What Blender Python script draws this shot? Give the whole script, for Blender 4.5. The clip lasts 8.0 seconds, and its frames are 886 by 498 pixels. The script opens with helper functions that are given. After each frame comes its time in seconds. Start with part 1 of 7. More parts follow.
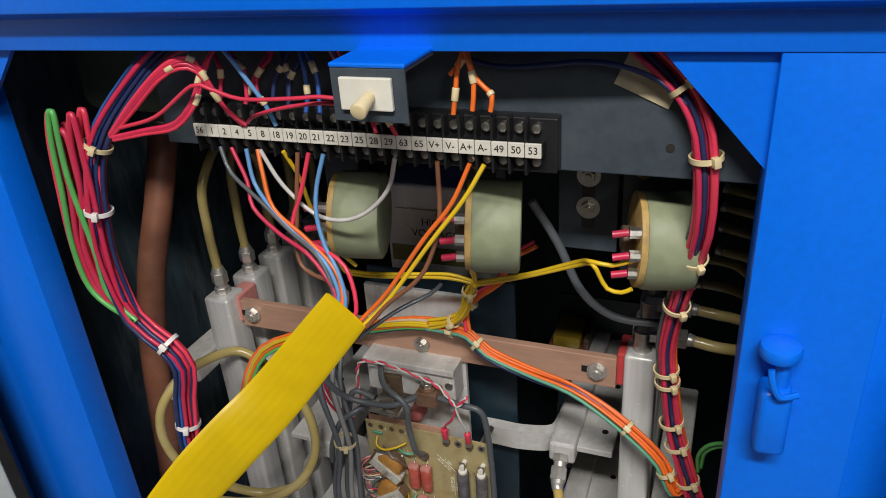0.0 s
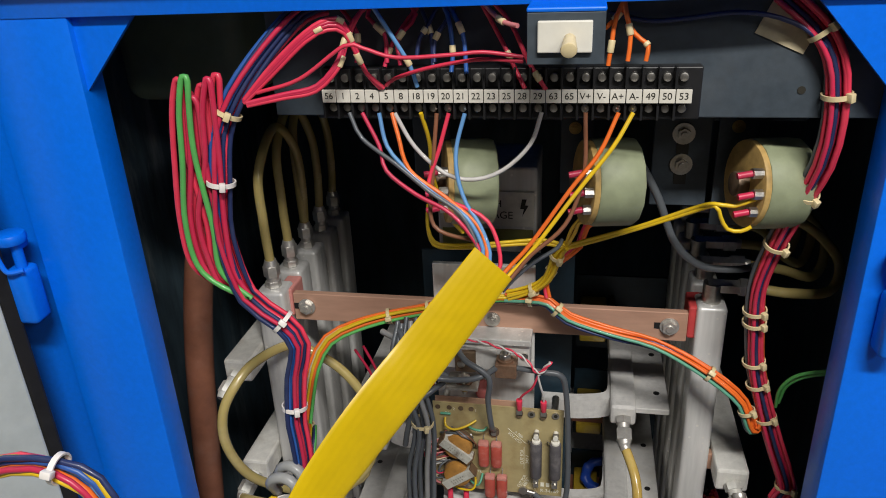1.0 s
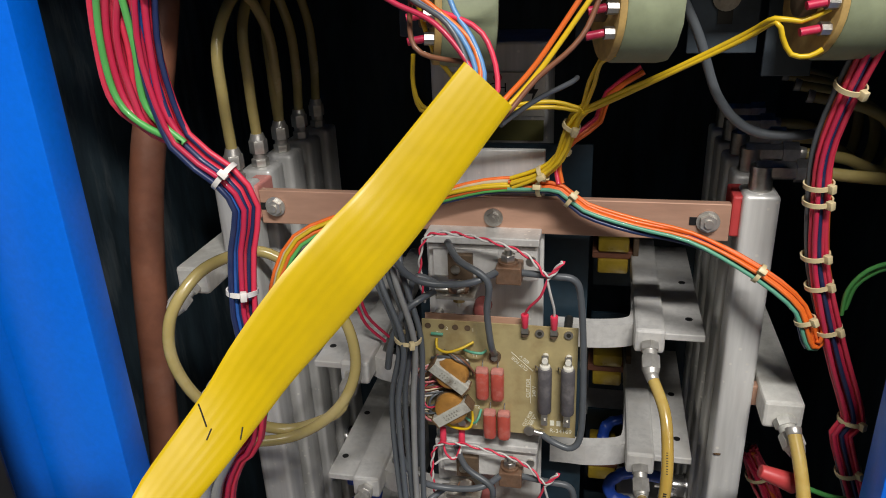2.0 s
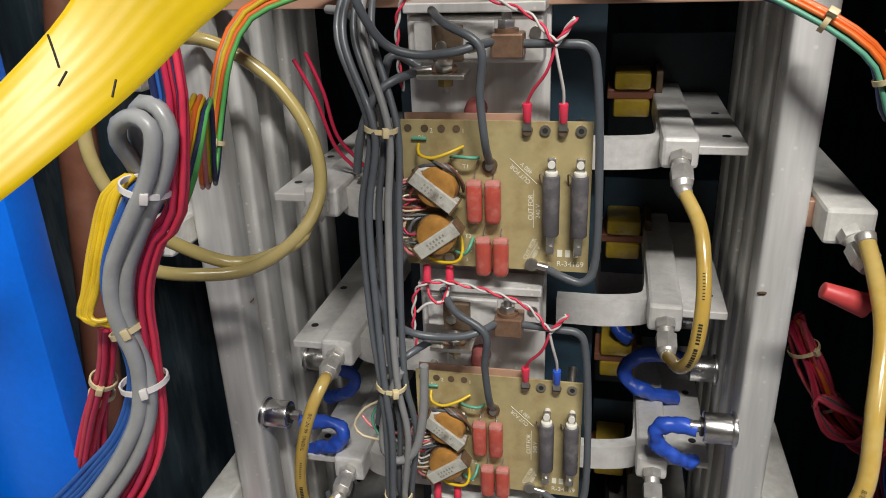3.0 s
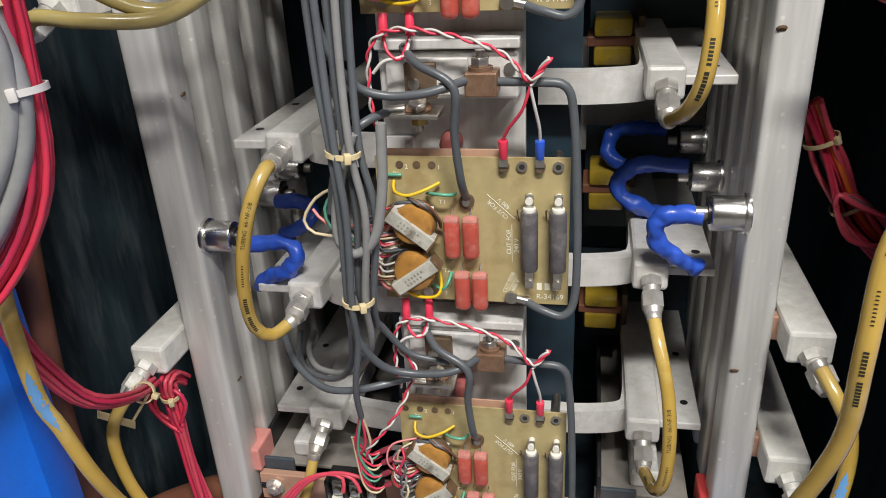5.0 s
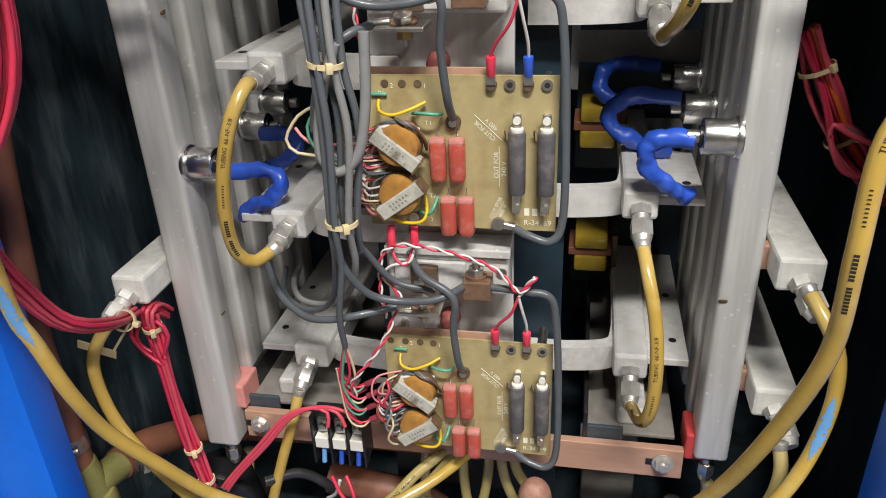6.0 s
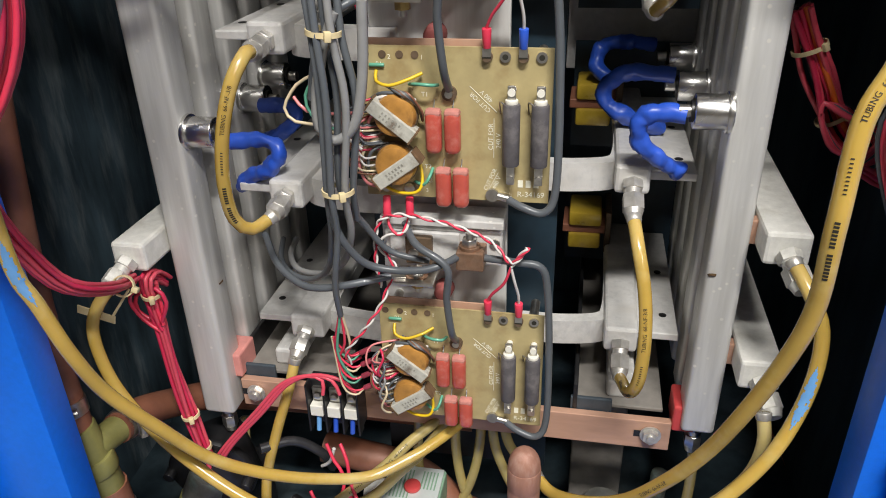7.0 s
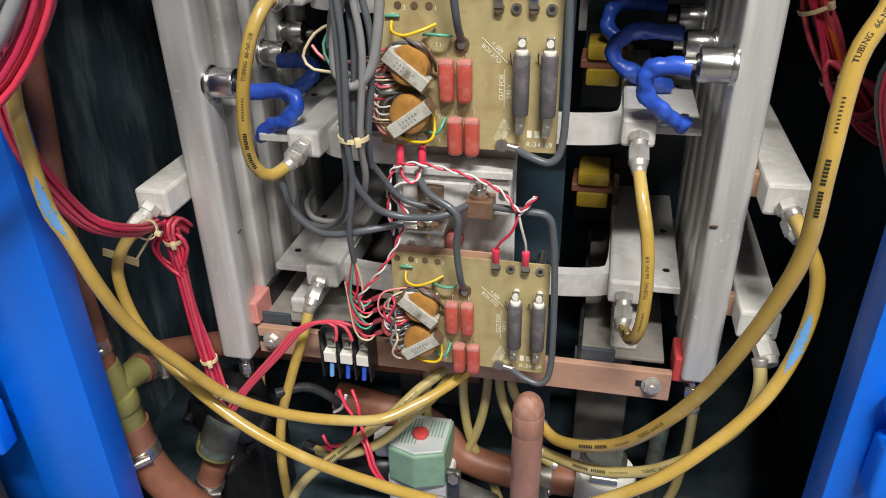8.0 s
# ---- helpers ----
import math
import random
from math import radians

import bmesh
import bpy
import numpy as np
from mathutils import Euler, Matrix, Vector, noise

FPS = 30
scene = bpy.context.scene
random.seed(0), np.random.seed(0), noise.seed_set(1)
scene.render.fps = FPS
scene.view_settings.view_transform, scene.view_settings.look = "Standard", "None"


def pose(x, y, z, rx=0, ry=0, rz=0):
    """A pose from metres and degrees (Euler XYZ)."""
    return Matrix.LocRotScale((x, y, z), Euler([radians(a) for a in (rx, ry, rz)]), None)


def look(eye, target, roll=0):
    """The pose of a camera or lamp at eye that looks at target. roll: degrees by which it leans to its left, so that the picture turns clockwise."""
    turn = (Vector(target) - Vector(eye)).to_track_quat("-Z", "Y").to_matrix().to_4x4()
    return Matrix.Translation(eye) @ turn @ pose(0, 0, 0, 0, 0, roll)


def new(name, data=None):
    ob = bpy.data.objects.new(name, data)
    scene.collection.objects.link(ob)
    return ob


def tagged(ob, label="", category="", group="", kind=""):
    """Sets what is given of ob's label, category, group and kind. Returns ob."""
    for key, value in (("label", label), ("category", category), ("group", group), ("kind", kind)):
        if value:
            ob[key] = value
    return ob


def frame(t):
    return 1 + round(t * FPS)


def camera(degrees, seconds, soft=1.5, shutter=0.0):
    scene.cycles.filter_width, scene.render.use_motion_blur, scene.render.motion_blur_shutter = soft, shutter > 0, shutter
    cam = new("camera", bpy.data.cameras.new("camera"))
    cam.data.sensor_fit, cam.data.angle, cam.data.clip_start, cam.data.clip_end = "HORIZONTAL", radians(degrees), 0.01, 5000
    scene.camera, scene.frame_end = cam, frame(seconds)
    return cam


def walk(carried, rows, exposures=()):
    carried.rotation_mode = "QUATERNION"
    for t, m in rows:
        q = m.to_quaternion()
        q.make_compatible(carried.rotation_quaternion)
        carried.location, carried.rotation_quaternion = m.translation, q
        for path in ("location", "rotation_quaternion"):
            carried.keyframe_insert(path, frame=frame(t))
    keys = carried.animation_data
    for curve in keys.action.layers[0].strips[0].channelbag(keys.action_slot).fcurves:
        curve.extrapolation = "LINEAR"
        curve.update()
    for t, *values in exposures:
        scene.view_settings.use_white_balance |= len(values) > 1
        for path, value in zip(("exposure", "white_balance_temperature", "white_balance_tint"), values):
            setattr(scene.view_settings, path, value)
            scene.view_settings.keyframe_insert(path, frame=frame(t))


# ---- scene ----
from mathutils import noise

cam = camera(61.6, 8.0, soft=0.95)
PATH = [
    (0, (0.263, -0.537, 1.371), (-0.431, 1.106, 0.466), -4.2),
    (0.5, (0.13, -0.612, 1.363), (-0.34, 1.123, 0.486), -3.2),
    (1, (0.081, -0.635, 1.334), (-0.282, 1.149, 0.505), -2.6),
    (1.2, (0.08, -0.626, 1.311), (-0.283, 1.163, 0.493), -2.7),
    (2.5, (0.085, -0.534, 1.076), (-0.339, 1.259, 0.3), -2.3),
    (3, (0.081, -0.514, 0.982), (-0.338, 1.281, 0.207), -2.2),
    (3.5, (0.079, -0.502, 0.925), (-0.333, 1.298, 0.156), -2.4),
    (4, (0.081, -0.493, 0.879), (-0.319, 1.303, 0.095), -2.7),
    (4.5, (0.083, -0.488, 0.839), (-0.308, 1.299, 0.03), -3.0),
    (5, (0.083, -0.488, 0.811), (-0.293, 1.285, -0.035), -3.1),
    (6.5, (0.093, -0.499, 0.766), (-0.263, 1.24, -0.156), -2.0),
    (7, (0.095, -0.507, 0.766), (-0.26, 1.224, -0.171), -1.6),
    (7.5, (0.099, -0.523, 0.762), (-0.263, 1.194, -0.197), -1.4),
    (8, (0.103, -0.538, 0.753), (-0.282, 1.163, -0.227), -1.2),
]
walk(cam, [(t, look(eye, target, roll)) for t, eye, target, roll in PATH],
     exposures=[(0, -1.02), (1.2, -0.93), (2.5, -0.68), (4.5, -0.2), (8, -0.02)])

# ---- world and light ----
world = bpy.data.worlds.new("world")
scene.world = world
world.use_nodes = True
world.node_tree.nodes["Background"].inputs[0].default_value = (0.75, 0.85, 1.0, 1)
world.node_tree.nodes["Background"].inputs[1].default_value = 0.012


def lamp(name, at, target, size_x, size_y, watts, color):
    data = bpy.data.lights.new(name, "AREA")
    data.shape, data.size, data.size_y, data.energy, data.color = "RECTANGLE", size_x, size_y, watts, color
    ob = new(name, data)
    ob.matrix_world = look(at, target)
    return ob


# main ceiling lamp, out of view; its place follows from the cast shadows
lamp("ceiling_lamp_light", (0.5, -1.4, 2.64), (0.5, -1.4, 0), 0.9, 0.18, 124, (1.0, 0.97, 0.93))
# added fill light, brightens the left inner wall and the lower right
lamp("ceiling_lamp_light", (1.9, -2.5, 2.64), (1.9, -2.5, 0), 0.25, 1.2, 60, (1.0, 0.97, 0.93))



# ---- materials ----
MATS = {}


def mat(name, color, rough=0.5, metal=0.0, vary=0.15, grain=60.0, bump=0.1, stain=None, stain_amount=0.0, stain_scale=9.0, stretch=(1, 1, 1), coat=0.0, trans=0.0, sss=0.0, island=0.0, rough_vary=0.15, speck=None):
    m = bpy.data.materials.new(name)
    m.use_nodes = True
    nt = m.node_tree
    b = nt.nodes["Principled BSDF"]

    def node(kind, **props):
        n = nt.nodes.new(kind)
        for k, v in props.items():
            n.inputs[k].default_value = v
        return n
    tc = nt.nodes.new("ShaderNodeTexCoord")
    mp = node("ShaderNodeMapping")
    mp.inputs["Scale"].default_value = stretch
    nt.links.new(tc.outputs["Object"], mp.inputs[0])
    fine = node("ShaderNodeTexNoise", Scale=grain, Detail=4.0, Roughness=0.6)
    coarse = node("ShaderNodeTexNoise", Scale=stain_scale, Detail=5.0, Roughness=0.65)
    nt.links.new(mp.outputs[0], fine.inputs[0])
    nt.links.new(mp.outputs[0], coarse.inputs[0])
    dark = tuple(c * (1 - vary) for c in color) + (1,)
    light = tuple(min(1, c * (1 + vary)) for c in color) + (1,)
    mix = nt.nodes.new("ShaderNodeMix")
    mix.data_type = "RGBA"
    mix.inputs[6].default_value, mix.inputs[7].default_value = dark, light
    ramp = nt.nodes.new("ShaderNodeValToRGB")
    ramp.color_ramp.elements[0].position, ramp.color_ramp.elements[1].position = 0.3, 0.7
    nt.links.new(fine.outputs[0], ramp.inputs[0])
    nt.links.new(ramp.outputs[0], mix.inputs[0])
    out = mix.outputs[2]
    if stain:
        m2 = nt.nodes.new("ShaderNodeMix")
        m2.data_type = "RGBA"
        r2 = nt.nodes.new("ShaderNodeValToRGB")
        r2.color_ramp.elements[0].position, r2.color_ramp.elements[1].position = 0.5, 0.78
        r2.color_ramp.elements[1].color = (stain_amount,) * 3 + (1,)
        nt.links.new(coarse.outputs[0], r2.inputs[0])
        nt.links.new(r2.outputs[0], m2.inputs[0])
        nt.links.new(out, m2.inputs[6])
        m2.inputs[7].default_value = tuple(stain) + (1,)
        out = m2.outputs[2]
    if speck:
        vor = node("ShaderNodeTexVoronoi", Scale=110.0)
        dot = nt.nodes.new("ShaderNodeValToRGB")
        dot.color_ramp.elements[0].position, dot.color_ramp.elements[1].position = 0.10, 0.20
        dot.color_ramp.elements[0].color, dot.color_ramp.elements[1].color = (1, 1, 1, 1), (0, 0, 0, 1)
        where = node("ShaderNodeTexNoise", Scale=14.0, Detail=2.0)
        gate = nt.nodes.new("ShaderNodeValToRGB")
        gate.color_ramp.elements[0].position, gate.color_ramp.elements[1].position = 0.46, 0.52
        both = nt.nodes.new("ShaderNodeMath")
        both.operation = "MULTIPLY"
        m3 = nt.nodes.new("ShaderNodeMix")
        m3.data_type = "RGBA"
        for a, c in ((tc.outputs["Object"], vor.inputs["Vector"]), (tc.outputs["Object"], where.inputs["Vector"]), (vor.outputs["Distance"], dot.inputs[0]), (where.outputs[0], gate.inputs[0]),
                     (dot.outputs[0], both.inputs[0]), (gate.outputs[0], both.inputs[1]), (both.outputs[0], m3.inputs[0]), (out, m3.inputs[6])):
            nt.links.new(a, c)
        m3.inputs[7].default_value = tuple(speck) + (1,)
        out = m3.outputs[2]
    if island:
        info = nt.nodes.new("ShaderNodeObjectInfo")
        hs = node("ShaderNodeHueSaturation")
        ma = nt.nodes.new("ShaderNodeMath")
        ma.operation = "MULTIPLY_ADD"
        ma.inputs[1].default_value, ma.inputs[2].default_value = island, 1 - island / 2
        nt.links.new(info.outputs["Random"], ma.inputs[0])
        nt.links.new(ma.outputs[0], hs.inputs["Value"])
        nt.links.new(out, hs.inputs["Color"])
        out = hs.outputs[0]
    nt.links.new(out, b.inputs["Base Color"])
    rr = nt.nodes.new("ShaderNodeMath")
    rr.operation = "MULTIPLY_ADD"
    rr.inputs[1].default_value, rr.inputs[2].default_value = rough_vary, rough - rough_vary / 2
    nt.links.new(coarse.outputs[0], rr.inputs[0])
    nt.links.new(rr.outputs[0], b.inputs["Roughness"])
    b.inputs["Metallic"].default_value = metal
    b.inputs["Coat Weight"].default_value = coat
    b.inputs["Transmission Weight"].default_value = trans
    if sss:
        b.inputs["Subsurface Weight"].default_value = sss
        b.inputs["Subsurface Radius"].default_value = (0.004, 0.002, 0.0005)
        b.inputs["Subsurface Scale"].default_value = 1.0
    if bump:
        bp = node("ShaderNodeBump", Strength=bump, Distance=0.001)
        nt.links.new(fine.outputs[0], bp.inputs["Height"])
        nt.links.new(bp.outputs[0], b.inputs["Normal"])
    MATS[name] = m
    return m


mat("blue_paint", (0.0, 0.15, 0.80), 0.36, vary=0.06, grain=220, bump=0.10, stain=(0.0, 0.185, 0.86), stain_amount=0.4)
mat("navy_paint", (0.032, 0.052, 0.064), 0.55, vary=0.5, grain=30, bump=0.3, stretch=(1, 1, 0.25), stain=(0.12, 0.14, 0.145), stain_amount=0.7)
mat("navy_panel", (0.012, 0.028, 0.042), 0.5, vary=0.3, grain=40, bump=0.2)
# streaks are real; base and stain are lightened to stand in for missing light
mat("lit_streaked_navy", (0.060, 0.096, 0.120), 0.6, vary=0.55, grain=34, bump=0.4, stretch=(1, 1, 0.22), stain=(0.34, 0.38, 0.39), stain_amount=0.8, stain_scale=26)
mat("slate_paint", (0.045, 0.06, 0.075), 0.5, vary=0.15, grain=120, bump=0.15, stain=(0.09, 0.1, 0.11), stain_amount=0.4, stain_scale=14)
mat("green_tank", (0.14, 0.19, 0.13), 0.55, vary=0.12, grain=50, stain=(0.08, 0.11, 0.07), stain_amount=0.6)
mat("galvanised", (0.58, 0.63, 0.61), 0.55, 0.3, vary=0.12, grain=25, stain=(0.72, 0.75, 0.72), stain_amount=0.6, stain_scale=14)
mat("aluminium", (0.70, 0.695, 0.67), 0.42, 0.26, vary=0.14, grain=90, bump=0.25, stretch=(1, 1, 0.08), stain=(0.40, 0.38, 0.34), stain_amount=0.8, stain_scale=16, rough_vary=0.35, speck=(0.84, 0.82, 0.76))
mat("cast_aluminium", (0.66, 0.65, 0.625), 0.46, 0.22, vary=0.12, grain=140, bump=0.4, stain=(0.46, 0.42, 0.36), stain_amount=0.6, stain_scale=35, rough_vary=0.3)
mat("steel", (0.55, 0.53, 0.49), 0.32, 0.95, vary=0.15, grain=200, stain=(0.3, 0.24, 0.17), stain_amount=0.5, stain_scale=60)
mat("chrome", (0.75, 0.74, 0.72), 0.27, 1.0, vary=0.05, grain=90, bump=0.03)
mat("nickel", (0.63, 0.61, 0.57), 0.38, 0.7, vary=0.12, grain=160, bump=0.2, stain=(0.42, 0.38, 0.30), stain_amount=0.6, stain_scale=60)
mat("rust", (0.13, 0.075, 0.035), 0.8, vary=0.4, grain=160, bump=0.5)
mat("post_grey", (0.20, 0.185, 0.165), 0.55, vary=0.15, grain=80, stain=(0.28, 0.26, 0.23), stain_amount=0.5)
mat("fitting_white", (0.62, 0.61, 0.56), 0.5, 0.15, vary=0.12, grain=200, bump=0.3, stain=(0.4, 0.38, 0.3), stain_amount=0.6, stain_scale=70)
mat("copper_bar", (0.54, 0.32, 0.225), 0.45, 0.25, vary=0.12, grain=80, bump=0.15, stretch=(0.2, 1, 1), stain=(0.5, 0.3, 0.2), stain_amount=0.6, stain_scale=18)
mat("copper_pipe", (0.24, 0.095, 0.055), 0.5, 0.1, vary=0.2, grain=35, stain=(0.34, 0.20, 0.15), stain_amount=0.7, stain_scale=12)
mat("dusty_copper", (0.34, 0.17, 0.12), 0.6, 0.15, vary=0.25, grain=60, bump=0.3, stretch=(1, 1, 0.3), stain=(0.46, 0.38, 0.33), stain_amount=0.9, stain_scale=30)
mat("dull_copper", (0.25, 0.145, 0.09), 0.45, 0.5, vary=0.25, grain=110, bump=0.2, stain=(0.36, 0.27, 0.2), stain_amount=0.6, stain_scale=50)
mat("brass", (0.45, 0.33, 0.13), 0.4, 0.9, vary=0.2, grain=120)
mat("bronze", (0.16, 0.11, 0.07), 0.5, 0.4, vary=0.3, grain=90)
mat("pcb", (0.41, 0.335, 0.165), 0.35, vary=0.12, grain=45, bump=0.05, coat=0.2, stain=(0.22, 0.13, 0.045), stain_amount=0.95, stain_scale=19, sss=0.0)
mat("pcb_copper", (0.52, 0.32, 0.22), 0.45, vary=0.2, grain=60, stain=(0.3, 0.14, 0.08), stain_amount=0.7, stain_scale=30)
mat("silkscreen", (0.78, 0.76, 0.62), 0.6, vary=0.1, grain=300)
mat("red_capacitor", (0.46, 0.080, 0.055), 0.33, vary=0.15, grain=50, coat=0.35, stain=(0.58, 0.27, 0.22), stain_amount=0.75, stain_scale=70)
mat("pale_pink", (0.50, 0.20, 0.165), 0.75, vary=0.2, grain=150)
mat("resistor", (0.095, 0.088, 0.092), 0.5, vary=0.2, grain=120, bump=0.3, stain=(0.24, 0.22, 0.21), stain_amount=0.6, stain_scale=60)
mat("dusty_red", (0.36, 0.10, 0.09), 0.7, vary=0.25, grain=80)
mat("transformer_core", (0.46, 0.45, 0.39), 0.6, vary=0.15, grain=150, bump=0.3, stain=(0.10, 0.055, 0.025), stain_amount=1.0, stain_scale=70)
mat("coil_amber", (0.36, 0.175, 0.04), 0.35, vary=0.4, grain=45, coat=0.3, bump=0.3, stain=(0.15, 0.07, 0.02), stain_amount=0.9, stain_scale=60)
mat("transformer_print", (0.27, 0.26, 0.22), 0.6, vary=0.2)
# the paler stain tone of both tubes paints highlights into their colour
mat("amber_tube", (0.46, 0.305, 0.065), 0.2, vary=0.12, grain=20, bump=0.03, coat=0.25, stain=(0.62, 0.50, 0.22), stain_amount=0.8, stain_scale=14, sss=0.15)
mat("pale_tube", (0.44, 0.35, 0.13), 0.25, vary=0.1, grain=20, bump=0.03, coat=0.3, stain=(0.6, 0.5, 0.28), stain_amount=0.7, stain_scale=14, sss=0.08)
mat("yellow_sleeve", (0.62, 0.425, 0.0), 0.38, vary=0.07, grain=40, bump=0.1, stain=(0.54, 0.36, 0.0), stain_amount=0.5, stain_scale=6)
mat("red_brick", (0.55, 0.06, 0.06), 0.45, vary=0.1)
mat("pink_block", (0.62, 0.25, 0.22), 0.5, vary=0.15)
mat("white_plastic", (0.74, 0.72, 0.64), 0.4, vary=0.05, grain=90, stain=(0.5, 0.45, 0.33), stain_amount=0.4)
mat("cream_tie", (0.70, 0.58, 0.33), 0.4, vary=0.1)
mat("white_tie", (0.82, 0.78, 0.74), 0.35, vary=0.05)
mat("black_plastic", (0.012, 0.012, 0.013), 0.4, vary=0.3)
mat("ink", (0.02, 0.018, 0.012), 0.6, vary=0.1)
mat("paper", (0.66, 0.63, 0.55), 0.7, vary=0.08, grain=150)
mat("masking_tape", (0.50, 0.43, 0.28), 0.7, vary=0.12, grain=120)
mat("pot_green", (0.25, 0.28, 0.17), 0.55, vary=0.12, grain=60, stain=(0.17, 0.19, 0.11), stain_amount=0.6, stain_scale=25)
mat("pot_tan", (0.46, 0.30, 0.10), 0.6, vary=0.3, grain=70)
mat("valve_green", (0.20, 0.33, 0.23), 0.5, vary=0.12, grain=70, stain=(0.3, 0.4, 0.3), stain_amount=0.6)
mat("verdigris", (0.10, 0.10, 0.09), 0.6, 0.35, vary=0.35, grain=60, bump=0.5, stain=(0.20, 0.33, 0.28), stain_amount=0.8, stain_scale=26)
mat("olive_coupling", (0.20, 0.19, 0.06), 0.5, vary=0.25, grain=40)
mat("beige_wall", (0.50, 0.43, 0.34), 0.8, vary=0.05, grain=30)
mat("concrete", (0.13, 0.125, 0.12), 0.8, vary=0.2, grain=20)
mat("ceiling_white", (0.62, 0.61, 0.58), 0.8, vary=0.04)
mat("yellow_tape", (0.42, 0.29, 0.03), 0.3, vary=0.3, grain=40, coat=0.4, stain=(0.16, 0.08, 0.02), stain_amount=0.9, stain_scale=40)
mat("white_block", (0.74, 0.73, 0.68), 0.55, 0.05, vary=0.1, grain=120, bump=0.4, stain=(0.52, 0.49, 0.42), stain_amount=0.6, stain_scale=45)
for wire_name, wire_color in dict(wire_rose=(0.66, 0.07, 0.11), tag_maroon=(0.24, 0.03, 0.05), wire_red=(0.70, 0.04, 0.085), wire_crimson=(0.56, 0.025, 0.075), wire_orange=(0.78, 0.15, 0.02), wire_yellow=(0.72, 0.48, 0.015), wire_green=(0.10, 0.42, 0.10),
                                  wire_teal=(0.10, 0.33, 0.22), wire_blue=(0.025, 0.10, 0.36), wire_sky=(0.12, 0.30, 0.58), wire_navy=(0.018, 0.03, 0.10), wire_grey=(0.24, 0.24, 0.235), wire_pale_grey=(0.33, 0.335, 0.33),
                                  wire_slate=(0.09, 0.10, 0.11), wire_white=(0.62, 0.60, 0.57), wire_black=(0.02, 0.02, 0.022), wire_brown=(0.20, 0.08, 0.04), wire_cream=(0.60, 0.50, 0.33), wire_pink=(0.66, 0.22, 0.22), hose_blue=(0.022, 0.085, 0.50)).items():
    mat(wire_name, wire_color, 0.38, vary=0.08, grain=90, bump=0.08, coat=0.15, stain=tuple(c * 0.6 + 0.06 for c in wire_color), stain_amount=0.4, stain_scale=40, island=0.2)


# ---- builders ----
def thing(name, at, label, category, group="", kind=""):
    ob = new(name)
    ob.empty_display_size = 0.02
    ob.location = at
    return tagged(ob, label, category, group, kind)


def base_of(ob):
    v = Vector((0, 0, 0))
    while ob:
        v += ob.location
        ob = ob.parent
    return v


def part(name, bm, material, parent=None, label="", smooth=False):
    """Links a bmesh, given in world metres, as one mesh object under a thing or a part."""
    if parent:
        bmesh.ops.translate(bm, verts=bm.verts, vec=-base_of(parent))
    me = bpy.data.meshes.new(name)
    bm.to_mesh(me)
    bm.free()
    if smooth:
        me.polygons.foreach_set("use_smooth", [True] * len(me.polygons))
        me.set_sharp_from_angle(angle=radians(80 if name in ("wire", "cable", "sheath", "sleeve", "wall", "barrel") else 42))
    me.materials.append(MATS[material])
    ob = new(name, me)
    if parent:
        ob.parent = parent
    return tagged(ob, label)


def setting(name, bm, material, label, category, smooth=False):
    return tagged(part(name, bm, material, None, label, smooth), "", category, "", "structure")


def box(x0, x1, y0, y1, z0, z1, bevel=0.0, bm=None, turn=None, segments=2):
    bm = bm or bmesh.new()
    made = bmesh.ops.create_cube(bm, size=1)["verts"]
    m = Matrix.Translation(((x0 + x1) / 2, (y0 + y1) / 2, (z0 + z1) / 2)) @ (turn or Matrix()) @ Matrix.Diagonal((x1 - x0, y1 - y0, z1 - z0, 1))
    bmesh.ops.transform(bm, matrix=m, verts=made)
    if bevel:
        edges = list({e for v in made for e in v.link_edges})
        bmesh.ops.bevel(bm, geom=edges, offset=bevel, segments=segments, affect="EDGES", profile=0.5)
    return bm


def rod(p0, p1, r0, r1=None, n=16, bm=None, bevel=0.0):
    """A cylinder, cone or, with n=6, a hexagon between two points."""
    bm = bm or bmesh.new()
    p0, p1 = Vector(p0), Vector(p1)
    q = (p1 - p0).to_track_quat("Z", "Y").to_matrix().to_4x4()
    made = bmesh.ops.create_cone(bm, cap_ends=True, segments=n, radius1=r0, radius2=r0 if r1 is None else r1, depth=(p1 - p0).length,
                                 matrix=Matrix.Translation((p0 + p1) / 2) @ q)["verts"]
    if bevel:
        edges = list({e for v in made for f in v.link_faces if len(f.verts) > 4 for e in f.edges})
        bmesh.ops.bevel(bm, geom=edges, offset=bevel, segments=2, affect="EDGES", profile=0.5)
    return bm


def spline(pts, step=0.006):
    """Points along a smooth curve through pts."""
    p = [Vector(a) for a in pts]
    p = [2 * p[0] - p[1]] + p + [2 * p[-1] - p[-2]]
    out = []
    for i in range(1, len(p) - 2):
        n = max(2, min(14, int((p[i + 1] - p[i]).length / step)))
        for k in range(n):
            u = k / n
            a, b, c, d = p[i - 1], p[i], p[i + 1], p[i + 2]
            out.append(0.5 * (2 * b + (c - a) * u + (2 * a - 5 * b + 4 * c - d) * u * u + (3 * b - a - 3 * c + d) * u ** 3))
    return out + [p[-2]]


